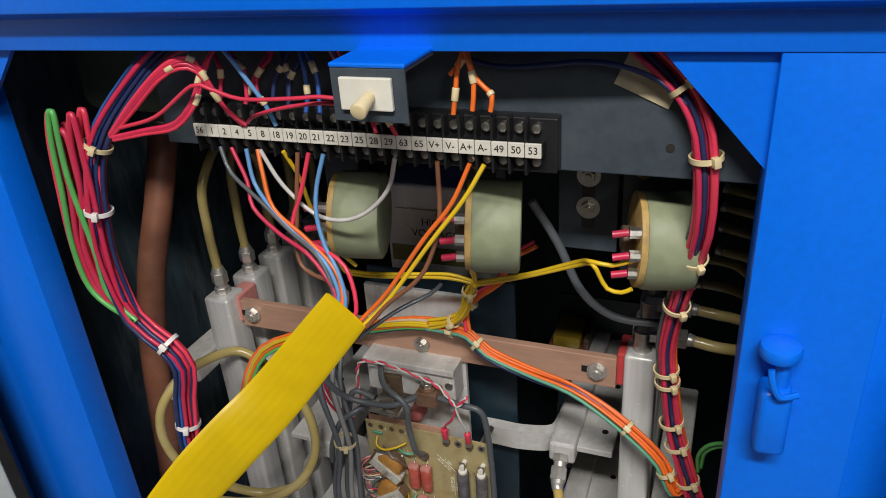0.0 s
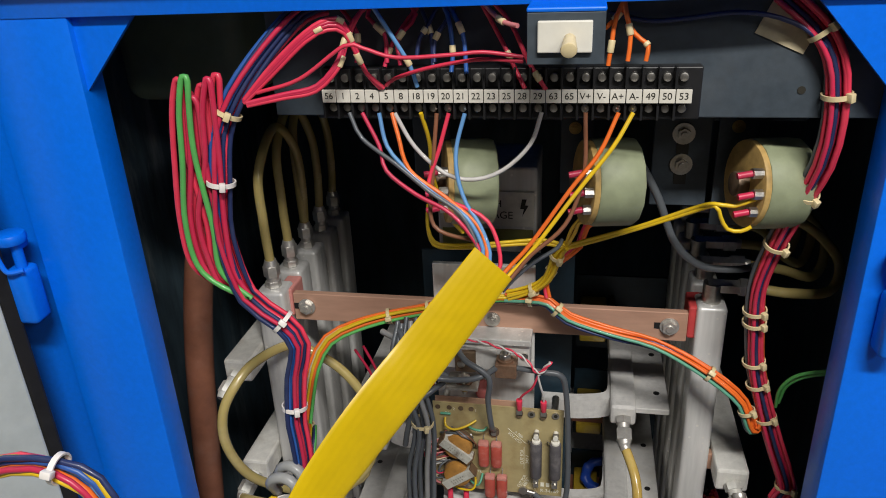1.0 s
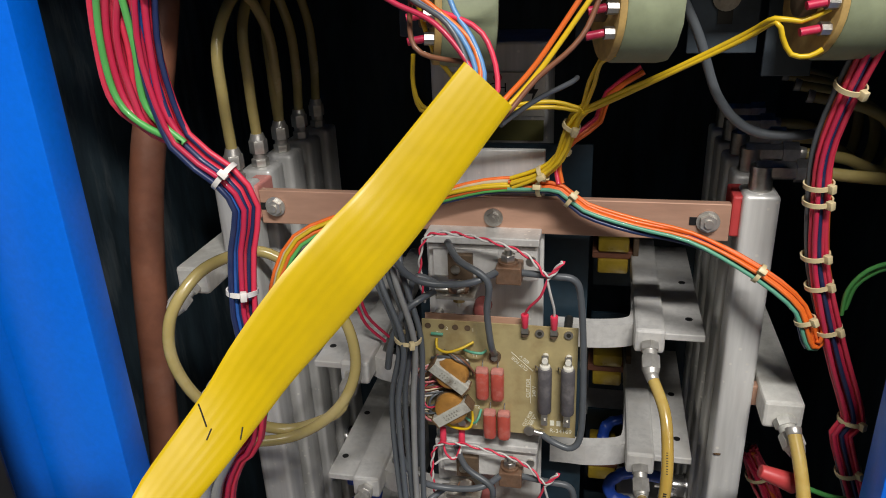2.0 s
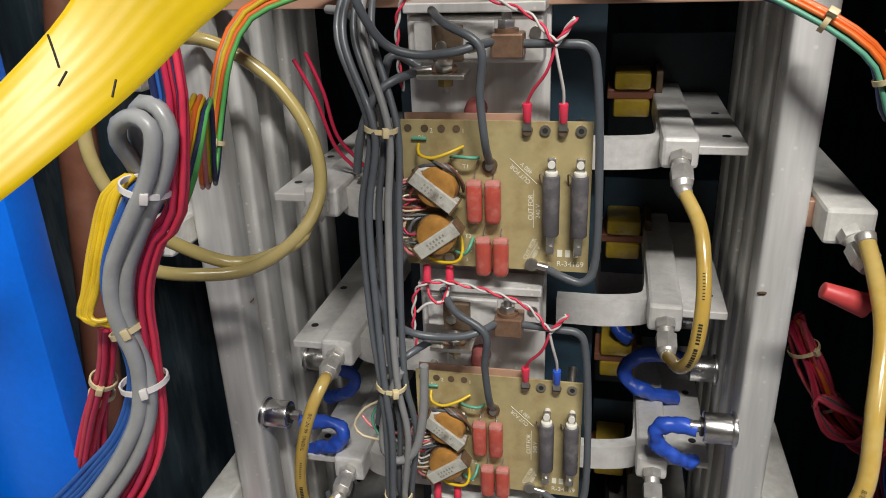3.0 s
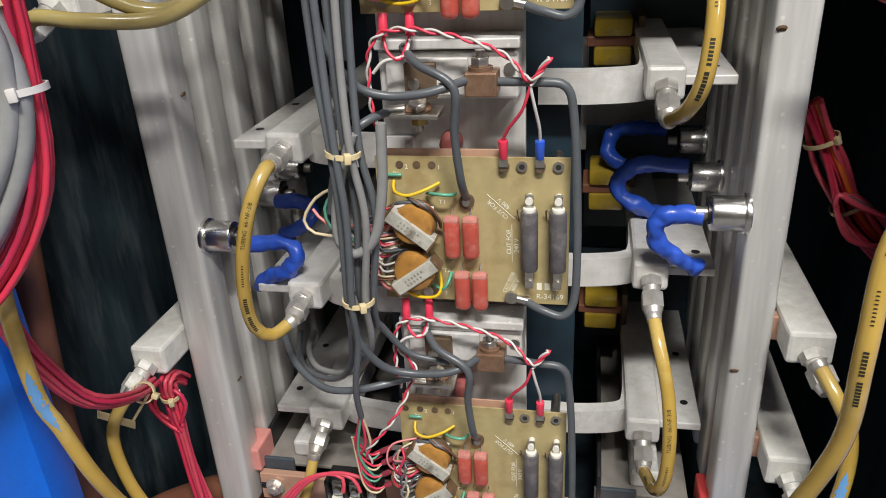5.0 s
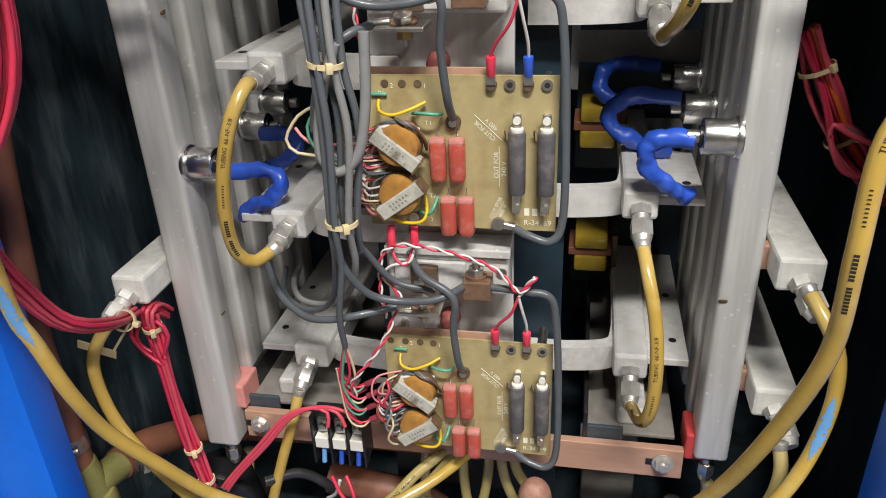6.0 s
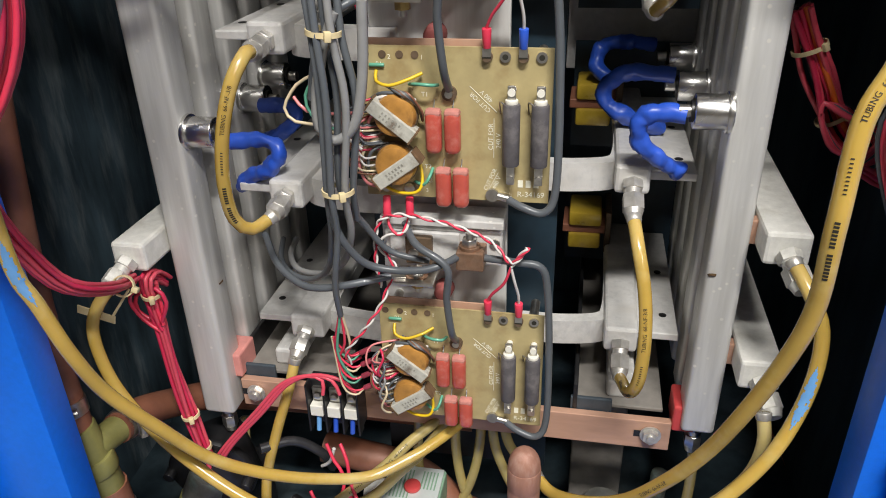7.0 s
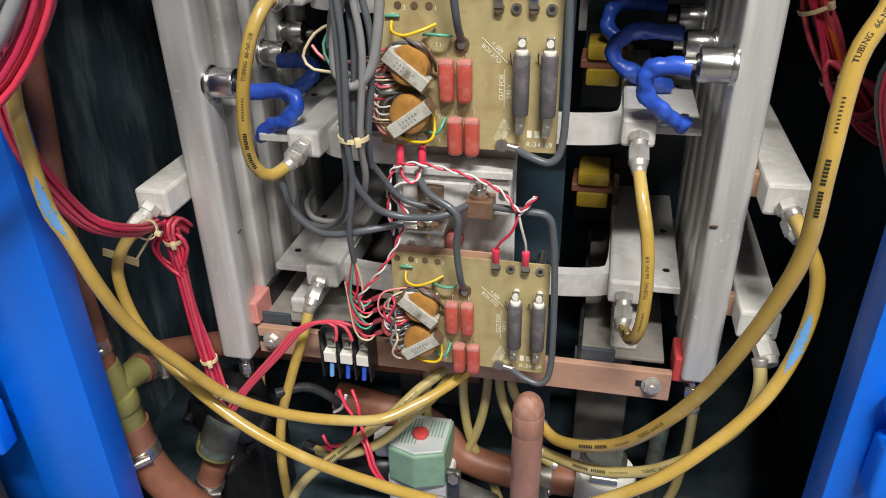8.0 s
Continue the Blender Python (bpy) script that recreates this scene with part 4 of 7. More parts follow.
wires("red_wire", "three red wires rising to the small terminal block", [
    ("wire_rose", 0.0018, [(-0.249, -0.01, 0.235), (-0.226, -0.01, 0.267), (-0.19, -0.011, 0.311), (-0.16, -0.011, 0.347), (-0.135, -0.011, 0.36), (-0.119, -0.012, 0.358), (-0.12, -0.012, 0.342)]),
    ("wire_rose", 0.0018, [(-0.244, -0.01, 0.235), (-0.222, -0.01, 0.268), (-0.186, -0.011, 0.311), (-0.156, -0.011, 0.348), (-0.131, -0.011, 0.361), (-0.11, -0.012, 0.359), (-0.104, -0.012, 0.344)]),
    ("wire_rose", 0.0018, [(-0.24, -0.01, 0.236), (-0.218, -0.01, 0.269), (-0.182, -0.011, 0.312), (-0.153, -0.011, 0.348), (-0.127, -0.011, 0.362), (-0.101, -0.012, 0.36), (-0.089, -0.012, 0.346)]),
], "wiring")
harness("wire_harness", [(0.206, -0.085, 1.276), (0.227, -0.088, 1.258), (0.239, -0.09, 1.243), (0.247, -0.09, 1.223), (0.251, -0.088, 1.191), (0.251, -0.08, 1.156), (0.244, -0.06, 1.113), (0.236, -0.04, 1.064), (0.232, -0.03, 1.027), (0.235, -0.025, 0.991), (0.241, -0.02, 0.947), (0.251, -0.02, 0.91), (0.268, -0.02, 0.86), (0.288, -0.02, 0.806), (0.281, -0.02, 0.793), (0.304, -0.02, 0.727), (0.323, -0.02, 0.667), (0.29, 0, 0.606), (0.317, 0, 0.519)], ["wire_crimson", "wire_red", "wire_crimson", "wire_navy", "wire_orange", "wire_crimson", "wire_red", "wire_crimson", "wire_red", "wire_slate", "wire_orange", "wire_crimson", "wire_blue", "wire_red"], 0.0019, "upright bundle of red, orange and dark wires with cream ties", 1.05, ((0.06, "cream_tie"), (0.12, "cream_tie"), (0.2, "cream_tie"), (0.27, "cream_tie"), (0.36, "cream_tie"), (0.385, "cream_tie"), (0.42, "cream_tie"), (0.46, "cream_tie"), (0.51, "cream_tie"), (0.6, "cream_tie"), (0.68, "cream_tie"),), 11)
harness("wire_harness", [(0.01, 0.014, 0.982), (0.035, 0.012, 0.983), (0.053, 0.008, 0.982), (0.072, 0.004, 0.968), (0.111, 0, 0.957), (0.153, -0.005, 0.95), (0.189, -0.012, 0.936), (0.218, -0.02, 0.92), (0.236, -0.024, 0.904), (0.243, -0.025, 0.886), (0.248, -0.024, 0.874), (0.254, -0.022, 0.876), (0.254, -0.02, 0.89)], ["wire_orange", "wire_navy", "wire_blue", "wire_orange", "wire_crimson", "wire_orange", "wire_navy", "wire_orange", "wire_teal", "wire_blue"], 0.0017, "orange, red, blue and green wires strapped across the copper bar", 1.0, ((0.1, "cream_tie"), (0.22, "cream_tie"), (0.6, "cream_tie"), (0.75, "cream_tie"),), 13)
harness("wire_harness", [(0.032, 0.015, 0.983), (-0.01, 0.014, 0.981), (-0.068, 0.012, 0.966), (-0.109, 0.008, 0.957), (-0.143, 0, 0.948), (-0.17, -0.012, 0.936), (-0.184, -0.025, 0.91), (-0.19, -0.04, 0.871), (-0.193, -0.06, 0.828), (-0.164, -0.1, 0.894), (-0.16, -0.125, 0.875), (-0.157, -0.145, 0.859), (-0.158, -0.158, 0.847)], ["wire_yellow", "wire_yellow", "wire_blue", "wire_orange", "wire_cream", "wire_navy", "wire_yellow", "wire_pink", "wire_green", "wire_orange"], 0.0018, "yellow, blue and green wires tied along the copper bar", 1.0, ((0.22, "cream_tie"), (0.3, "cream_tie"), (0.62, "cream_tie"),), 17)
harness("yellow_harness", [(0.013, 0.012, 0.986), (0.038, 0.008, 0.996), (0.051, 0.003, 1.011), (0.057, -0.001, 1.03), (0.063, -0.006, 1.044), (0.069, -0.01, 1.052)], ["wire_yellow", "wire_yellow", "wire_yellow", "wire_yellow", "wire_yellow", "wire_yellow", "wire_yellow"], 0.0017, "bunch of yellow wires climbing from the copper bar", 1.0, ((0.25, "cream_tie"), (0.75, "cream_tie"),), 19)
harness("orange_harness", [(0.052, 0.01, 0.987), (0.05, 0.015, 1.005), (0.061, 0.02, 1.02), (0.08, 0.03, 1.034), (0.087, 0.03, 1.055), (0.112, 0.03, 1.073)], ["wire_orange", "wire_orange", "wire_orange", "wire_red"], 0.0018, "orange wires rising behind the yellow bunch", 1.0, ((0.3, "cream_tie"),), 23)
wires("yellow_wire", "thin yellow wires running to the round controls", [
    ("wire_yellow", 0.0017, [(0.067, -0.01, 1.051), (0.097, -0.027, 1.069), (0.128, -0.044, 1.087), (0.167, -0.061, 1.111), (0.18, -0.078, 1.122), (0.195, -0.077, 1.12), (0.21, -0.078, 1.127)]),
    ("wire_yellow", 0.0017, [(0.068, -0.01, 1.052), (0.047, -0.013, 1.058), (0.016, -0.016, 1.056), (-0.009, -0.019, 1.054), (-0.038, -0.021, 1.053), (-0.051, -0.024, 1.057), (-0.056, -0.027, 1.073), (-0.054, -0.03, 1.096)]),
    ("wire_yellow", 0.0017, [(0.067, -0.01, 1.048), (0.097, -0.027, 1.066), (0.128, -0.044, 1.085), (0.167, -0.061, 1.108), (0.181, -0.078, 1.12), (0.186, -0.077, 1.111), (0.192, -0.077, 1.101), (0.202, -0.078, 1.1), (0.209, -0.078, 1.104)]),
    ("wire_yellow", 0.0017, [(0.068, -0.01, 1.05), (0.047, -0.013, 1.054), (0.016, -0.016, 1.053), (-0.009, -0.019, 1.051), (-0.038, -0.021, 1.05), (-0.052, -0.024, 1.054), (-0.056, -0.027, 1.073), (-0.054, -0.03, 1.096)]),
    ("wire_yellow", 0.0017, [(0.068, -0.01, 1.053), (0.073, -0.031, 1.077), (0.081, -0.051, 1.097), (0.087, -0.072, 1.121)]),
    ("wire_yellow", 0.0017, [(0.069, -0.01, 1.051), (0.076, -0.031, 1.074), (0.08, -0.051, 1.092), (0.09, -0.072, 1.101)]),
], "wiring")
wires("strip_wires", "coloured wires dropping from the strip into the yellow sleeve", [
    ("wire_slate", 0.0017, [(-0.094, -0.105, 1.198), (-0.084, -0.111, 1.18), (-0.058, -0.118, 1.163), (-0.031, -0.124, 1.143), (-0.007, -0.13, 1.128), (0.006, -0.137, 1.104), (0.003, -0.143, 1.093)]),
    ("wire_crimson", 0.0017, [(-0.084, -0.105, 1.198), (-0.071, -0.111, 1.174), (-0.065, -0.118, 1.157), (-0.042, -0.124, 1.141), (-0.014, -0.13, 1.128), (0.007, -0.137, 1.104), (0.006, -0.143, 1.091)]),
    ("wire_sky", 0.0017, [(-0.071, -0.105, 1.198), (-0.065, -0.111, 1.174), (-0.049, -0.118, 1.158), (-0.027, -0.124, 1.141), (-0.003, -0.13, 1.126), (0.01, -0.137, 1.104), (0.008, -0.143, 1.089)]),
    ("wire_orange", 0.0017, [(-0.061, -0.105, 1.198), (-0.056, -0.111, 1.183), (-0.047, -0.118, 1.158), (-0.019, -0.124, 1.139), (0.005, -0.13, 1.12), (0.013, -0.137, 1.102), (0.012, -0.143, 1.089)]),
    ("wire_yellow", 0.0017, [(-0.039, -0.105, 1.198), (-0.036, -0.094, 1.173), (-0.037, -0.083, 1.142), (-0.03, -0.071, 1.106), (-0.018, -0.06, 1.083)]),
    ("wire_red", 0.0017, [(-0.018, -0.105, 1.198), (-0.026, -0.11, 1.17), (-0.033, -0.116, 1.149), (-0.029, -0.121, 1.14), (0.007, -0.127, 1.127), (0.019, -0.132, 1.112), (0.023, -0.138, 1.092), (0.018, -0.143, 1.082)]),
    ("wire_sky", 0.0017, [(-0.006, -0.105, 1.198), (-0.012, -0.111, 1.174), (-0.011, -0.118, 1.155), (-0.004, -0.124, 1.135), (0.007, -0.13, 1.12), (0.015, -0.137, 1.101), (0.013, -0.143, 1.084)]),
    ("wire_white", 0.0017, [(-0.059, -0.105, 1.198), (-0.045, -0.105, 1.172), (-0.022, -0.105, 1.151), (0, -0.105, 1.147), (0.022, -0.105, 1.155), (0.042, -0.105, 1.175), (0.05, -0.105, 1.199)]),
    ("wire_brown", 0.0017, [(-0.027, -0.105, 1.198), (-0.03, -0.113, 1.157), (-0.03, -0.12, 1.114), (0.007, -0.128, 1.105), (0.015, -0.135, 1.099), (0.013, -0.143, 1.084)]),
    ("wire_orange", 0.0017, [(0.104, -0.105, 1.199), (0.092, -0.113, 1.172), (0.073, -0.12, 1.147), (0.045, -0.128, 1.106), (0.027, -0.135, 1.086), (0.019, -0.143, 1.077)]),
    ("wire_yellow", 0.0017, [(0.114, -0.105, 1.199), (0.101, -0.113, 1.176), (0.077, -0.12, 1.144), (0.047, -0.128, 1.102), (0.029, -0.135, 1.082), (0.021, -0.143, 1.075)]),
    ("wire_brown", 0.0017, [(0.081, -0.105, 1.199), (0.082, -0.111, 1.159), (0.075, -0.118, 1.13), (0.065, -0.124, 1.114), (0.045, -0.13, 1.097), (0.032, -0.137, 1.082), (0.024, -0.143, 1.074)]),
    ("wire_slate", 0.0017, [(0.066, -0.08, 1.088), (0.063, -0.096, 1.088), (0.046, -0.111, 1.082), (0.033, -0.127, 1.076), (0.025, -0.142, 1.072)]),
], "wiring")
wires("strip_feed_wires", "red, blue and orange wires arriving above the strip", [
    ("wire_red", 0.0015, [(-0.15, -0.14, 1.221), (-0.118, -0.137, 1.23), (-0.084, -0.134, 1.252), (-0.072, -0.131, 1.25), (-0.049, -0.129, 1.243), (-0.01, -0.126, 1.244), (0.011, -0.123, 1.245), (0.038, -0.12, 1.241)]),
    ("wire_red", 0.0015, [(-0.063, -0.108, 1.219), (-0.055, -0.111, 1.225), (-0.029, -0.114, 1.233), (0.008, -0.117, 1.239), (0.038, -0.12, 1.238)]),
    ("wire_red", 0.0017, [(0.005, -0.09, 1.275), (0.021, -0.095, 1.247), (0.032, -0.1, 1.226), (0.038, -0.105, 1.216)], 0.55),
    ("wire_red", 0.0017, [(0.011, -0.09, 1.277), (0.027, -0.095, 1.26), (0.04, -0.1, 1.234), (0.053, -0.105, 1.215)], 0.8),
    ("wire_pink", 0.0017, [(0.001, -0.1, 1.284), (0.015, -0.11, 1.27), (0.025, -0.12, 1.264), (0.035, -0.13, 1.263)], 0.62),
    ("wire_blue", 0.0017, [(-0.033, -0.09, 1.284), (-0.021, -0.094, 1.273), (-0.016, -0.098, 1.26), (-0.014, -0.101, 1.24), (-0.015, -0.105, 1.228)], 0.7),
    ("wire_blue", 0.0017, [(-0.025, -0.09, 1.284), (-0.015, -0.094, 1.269), (-0.007, -0.098, 1.254), (-0.005, -0.101, 1.24), (-0.004, -0.105, 1.227)], 0.55),
    ("wire_sky", 0.0017, [(-0.072, -0.12, 1.286), (-0.064, -0.117, 1.272), (-0.052, -0.113, 1.25), (-0.044, -0.11, 1.234), (-0.04, -0.107, 1.218)], 0.8),
    ("wire_navy", 0.0017, [(-0.019, -0.09, 1.28), (-0.027, -0.094, 1.269), (-0.033, -0.098, 1.258), (-0.038, -0.101, 1.251), (-0.04, -0.105, 1.237)], 0.62),
    ("wire_navy", 0.0017, [(-0.01, -0.09, 1.28), (-0.017, -0.095, 1.265), (-0.027, -0.1, 1.25), (-0.027, -0.105, 1.235)], 0.7),
    ("wire_navy", 0.0017, [(-0.04, -0.09, 1.276), (-0.03, -0.098, 1.254), (-0.028, -0.105, 1.233)], 0.55),
    ("wire_crimson", 0.0017, [(-0.031, -0.09, 1.282), (-0.05, -0.095, 1.26), (-0.06, -0.1, 1.245), (-0.064, -0.105, 1.232)], 0.8),
    ("wire_crimson", 0.0017, [(-0.056, -0.09, 1.283), (-0.041, -0.095, 1.267), (-0.054, -0.1, 1.251), (-0.052, -0.105, 1.233)], 0.62),
    ("wire_crimson", 0.0017, [(-0.103, -0.09, 1.278), (-0.093, -0.095, 1.268), (-0.084, -0.1, 1.255), (-0.085, -0.105, 1.235)], 0.7),
    ("wire_crimson", 0.0017, [(-0.071, -0.09, 1.281), (-0.077, -0.095, 1.266), (-0.064, -0.1, 1.255), (-0.062, -0.105, 1.235)], 0.55),
    ("wire_orange", 0.0017, [(0.108, -0.1, 1.283), (0.099, -0.102, 1.264), (0.097, -0.104, 1.249), (0.095, -0.106, 1.232)], 0.8),
    ("wire_orange", 0.0017, [(0.1, -0.1, 1.284), (0.105, -0.102, 1.267), (0.109, -0.104, 1.252), (0.108, -0.106, 1.235)], 0.62),
    ("wire_orange", 0.0017, [(0.103, -0.1, 1.278), (0.108, -0.102, 1.258), (0.116, -0.103, 1.249), (0.121, -0.105, 1.245), (0.12, -0.106, 1.235)], 0.7),
    ("wire_orange", 0.0017, [(0.105, -0.1, 1.282), (0.102, -0.1, 1.267), (0.092, -0.1, 1.256)], 0.55),
    ("wire_navy", 0.0017, [(0.095, -0.088, 1.265), (0.122, -0.089, 1.259), (0.151, -0.09, 1.261), (0.176, -0.092, 1.264), (0.198, -0.093, 1.262), (0.22, -0.094, 1.254), (0.236, -0.095, 1.241)]),
    ("wire_red", 0.0017, [(-0.159, -0.142, 1.217), (-0.138, -0.137, 1.239), (-0.112, -0.132, 1.261), (-0.096, -0.127, 1.269), (-0.087, -0.122, 1.266), (-0.081, -0.117, 1.247), (-0.076, -0.112, 1.229), (-0.068, -0.107, 1.217)], 0.62),
    ("wire_crimson", 0.0017, [(-0.16, -0.142, 1.216), (-0.138, -0.137, 1.237), (-0.112, -0.132, 1.259), (-0.096, -0.127, 1.267), (-0.087, -0.122, 1.264), (-0.081, -0.117, 1.246), (-0.076, -0.112, 1.229), (-0.067, -0.107, 1.217)], 0.7),
    ("wire_crimson", 0.0017, [(-0.16, -0.142, 1.215), (-0.138, -0.137, 1.235), (-0.112, -0.132, 1.257), (-0.096, -0.127, 1.265), (-0.087, -0.122, 1.261), (-0.081, -0.117, 1.245), (-0.076, -0.112, 1.229), (-0.066, -0.107, 1.217)], 0.55),
    ("wire_red", 0.0017, [(-0.16, -0.142, 1.214), (-0.139, -0.137, 1.232), (-0.112, -0.132, 1.255), (-0.097, -0.127, 1.262), (-0.087, -0.122, 1.259), (-0.081, -0.117, 1.244), (-0.076, -0.112, 1.229), (-0.065, -0.107, 1.217)], 0.8),
    ("wire_crimson", 0.0017, [(-0.158, -0.142, 1.214), (-0.132, -0.136, 1.219), (-0.108, -0.13, 1.224), (-0.092, -0.125, 1.241), (-0.087, -0.119, 1.256), (-0.076, -0.113, 1.272), (-0.056, -0.107, 1.284)], 0.62),
    ("wire_crimson", 0.0017, [(-0.158, -0.142, 1.213), (-0.133, -0.136, 1.218), (-0.109, -0.13, 1.222), (-0.092, -0.125, 1.239), (-0.087, -0.119, 1.253), (-0.076, -0.113, 1.272), (-0.056, -0.107, 1.284)], 0.7),
    ("wire_red", 0.0017, [(-0.158, -0.142, 1.212), (-0.133, -0.136, 1.216), (-0.109, -0.13, 1.22), (-0.092, -0.125, 1.236), (-0.087, -0.119, 1.251), (-0.076, -0.113, 1.272), (-0.056, -0.107, 1.284)], 0.55),
], "wiring")
wires("grey_cables", "grey cables tied in a hanging column beside the boards", [
    ("wire_slate", 0.0026, [(-0.097, -0.004, 0.959), (-0.099, -0.029, 0.922), (-0.076, -0.045, 0.864), (-0.085, -0.049, 0.805), (-0.083, -0.054, 0.725), (-0.077, -0.06, 0.67), (-0.076, -0.059, 0.625), (-0.08, -0.053, 0.559), (-0.084, -0.042, 0.522), (-0.096, -0.024, 0.482), (-0.119, -0.004, 0.457), (-0.147, 0.016, 0.449), (-0.166, 0.041, 0.449), (-0.178, 0.076, 0.45)]),
    ("wire_slate", 0.0026, [(-0.09, 0.004, 0.959), (-0.09, -0.021, 0.922), (-0.069, -0.037, 0.864), (-0.075, -0.041, 0.805), (-0.074, -0.046, 0.725), (-0.07, -0.052, 0.67), (-0.067, -0.051, 0.625), (-0.073, -0.045, 0.559), (-0.064, -0.026, 0.523), (-0.047, -0.016, 0.495), (-0.017, -0.014, 0.488)]),
    ("wire_grey", 0.0028, [(-0.084, -0.003, 0.959), (-0.082, -0.028, 0.922), (-0.063, -0.044, 0.864), (-0.066, -0.048, 0.805), (-0.067, -0.053, 0.725), (-0.064, -0.059, 0.67), (-0.059, -0.058, 0.625), (-0.067, -0.052, 0.559), (-0.069, -0.041, 0.522), (-0.083, -0.023, 0.488), (-0.109, -0.003, 0.463), (-0.14, 0.017, 0.453), (-0.157, 0.042, 0.453), (-0.165, 0.077, 0.45)]),
    ("wire_slate", 0.0026, [(-0.08, 0.004, 0.959), (-0.077, -0.021, 0.922), (-0.059, -0.037, 0.864), (-0.06, -0.041, 0.805), (-0.062, -0.046, 0.725), (-0.06, -0.052, 0.67), (-0.054, -0.051, 0.625), (-0.063, -0.045, 0.559), (-0.066, -0.034, 0.530)]),
    ("wire_slate", 0.0026, [(-0.092, -0.009, 0.959), (-0.093, -0.034, 0.922), (-0.071, -0.05, 0.864), (-0.078, -0.054, 0.805), (-0.076, -0.059, 0.725), (-0.072, -0.065, 0.67), (-0.07, -0.064, 0.625), (-0.075, -0.058, 0.559), (-0.077, -0.049, 0.523), (-0.086, -0.041, 0.475), (-0.0885, -0.030, 0.441)]),
    ("wire_grey", 0.0036, [(-0.044, -0.055, 0.689), (-0.047, -0.055, 0.644), (-0.055, -0.055, 0.61), (-0.07, -0.055, 0.598), (-0.08, -0.055, 0.608), (-0.079, -0.055, 0.632), (-0.072, -0.055, 0.658), (-0.063, -0.055, 0.682)]),
    ("wire_grey", 0.0033, [(-0.119, 0.01, 0.937), (-0.096, -0.005, 0.934), (-0.084, -0.01, 0.909), (-0.081, -0.015, 0.869), (-0.083, -0.02, 0.832)]),
    ("wire_slate", 0.0033, [(-0.048, -0.01, 0.9), (-0.064, -0.014, 0.909), (-0.071, -0.018, 0.898), (-0.074, -0.022, 0.858), (-0.068, -0.026, 0.796), (-0.069, -0.03, 0.723)]),
], "cable")
for at_, along_ in (((-0.069, -0.041, 0.864), (0.1, 0, 1)), ((-0.07, -0.056, 0.67), (0.1, 0, 1)), ((-0.073, -0.049, 0.559), (0, 0, 1))):
    tie(bpy.data.objects["grey_cables"], at_, along_, 0.0105, "cream_tie")
wires("thin_wires", "thin coloured control wires fanning out of the cables", [
    ("wire_cream", 0.0012, [(-0.071, -0.04, 0.596), (-0.087, -0.038, 0.603), (-0.104, -0.036, 0.604), (-0.112, -0.034, 0.613), (-0.102, -0.032, 0.629), (-0.089, -0.03, 0.636)]),
    ("wire_pink", 0.0012, [(-0.053, -0.04, 0.614), (-0.074, -0.037, 0.611), (-0.096, -0.033, 0.611), (-0.106, -0.03, 0.62)]),
    ("wire_teal", 0.0012, [(-0.071, -0.04, 0.599), (-0.091, -0.037, 0.609), (-0.096, -0.033, 0.622), (-0.091, -0.03, 0.631)]),
    ("wire_black", 0.0012, [(-0.071, -0.04, 0.593), (-0.087, -0.037, 0.605), (-0.093, -0.033, 0.618), (-0.088, -0.03, 0.629)]),
    ("wire_white", 0.0012, [(-0.056, -0.04, 0.587), (-0.072, -0.035, 0.597), (-0.085, -0.03, 0.607)]),
    ("wire_cream", 0.0012, [(-0.088, -0.03, 0.444), (-0.086, -0.025, 0.422), (-0.087, -0.02, 0.402), (-0.097, -0.015, 0.391), (-0.097, -0.01, 0.363)]),
    ("wire_crimson", 0.0012, [(-0.089, -0.03, 0.444), (-0.099, -0.023, 0.403), (-0.097, -0.017, 0.38), (-0.081, -0.01, 0.386)]),
    ("wire_teal", 0.0012, [(-0.089, -0.03, 0.441), (-0.097, -0.023, 0.397), (-0.088, -0.017, 0.369), (-0.083, -0.01, 0.365)]),
    ("wire_red", 0.0012, [(-0.088, -0.03, 0.444), (-0.09, -0.023, 0.409), (-0.099, -0.017, 0.386), (-0.076, -0.01, 0.395)]),
], "wiring")
tags = thing("crimp_tags", (-0.075, -0.013, 0.358), "four maroon-sleeved crimp tags beside a circuit board", "wiring")
for k, (x, z) in enumerate(((-0.0755, 0.3965), (-0.075, 0.3845), (-0.0755, 0.372), (-0.0745, 0.3595))):
    part("tag_sleeve", rod((x - 0.005, -0.0145, z - 0.003), (x + 0.004, -0.0135, z + 0.0018), 0.0025, n=10, bevel=0.0005), "tag_maroon", tags, "", True)
    part("tag_blade", box(x + 0.004, x + 0.014, -0.0142, -0.0132, z - 0.0006, z + 0.0052, 0.0004), "steel", tags)
    for m, dz in (("wire_red", 0.0), ("wire_cream" if k % 2 else "wire_teal", -0.0015)):
        part("wire", sweep(spline([(x - 0.005, -0.0145, z - 0.003), (x - 0.012, -0.018, z - 0.004 + dz * 3), (-0.097, -0.02, z + 0.008 + dz * 4), (-0.099 + dz, -0.024, 0.415)], 0.003), 0.001, 6), m, tags, "", True)
    part("wire", sweep(spline([(x + 0.013, -0.0137, z + 0.0025), (x + 0.017, -0.020, z - 0.002), (x + 0.012, -0.022, z - 0.016), (x + 0.018, -0.016, z - 0.026), (x + 0.03, -0.008, z - 0.02)], 0.003), 0.0011, 6), ("wire_crimson", "wire_slate", "wire_grey", "wire_cream")[k], tags, "", True)
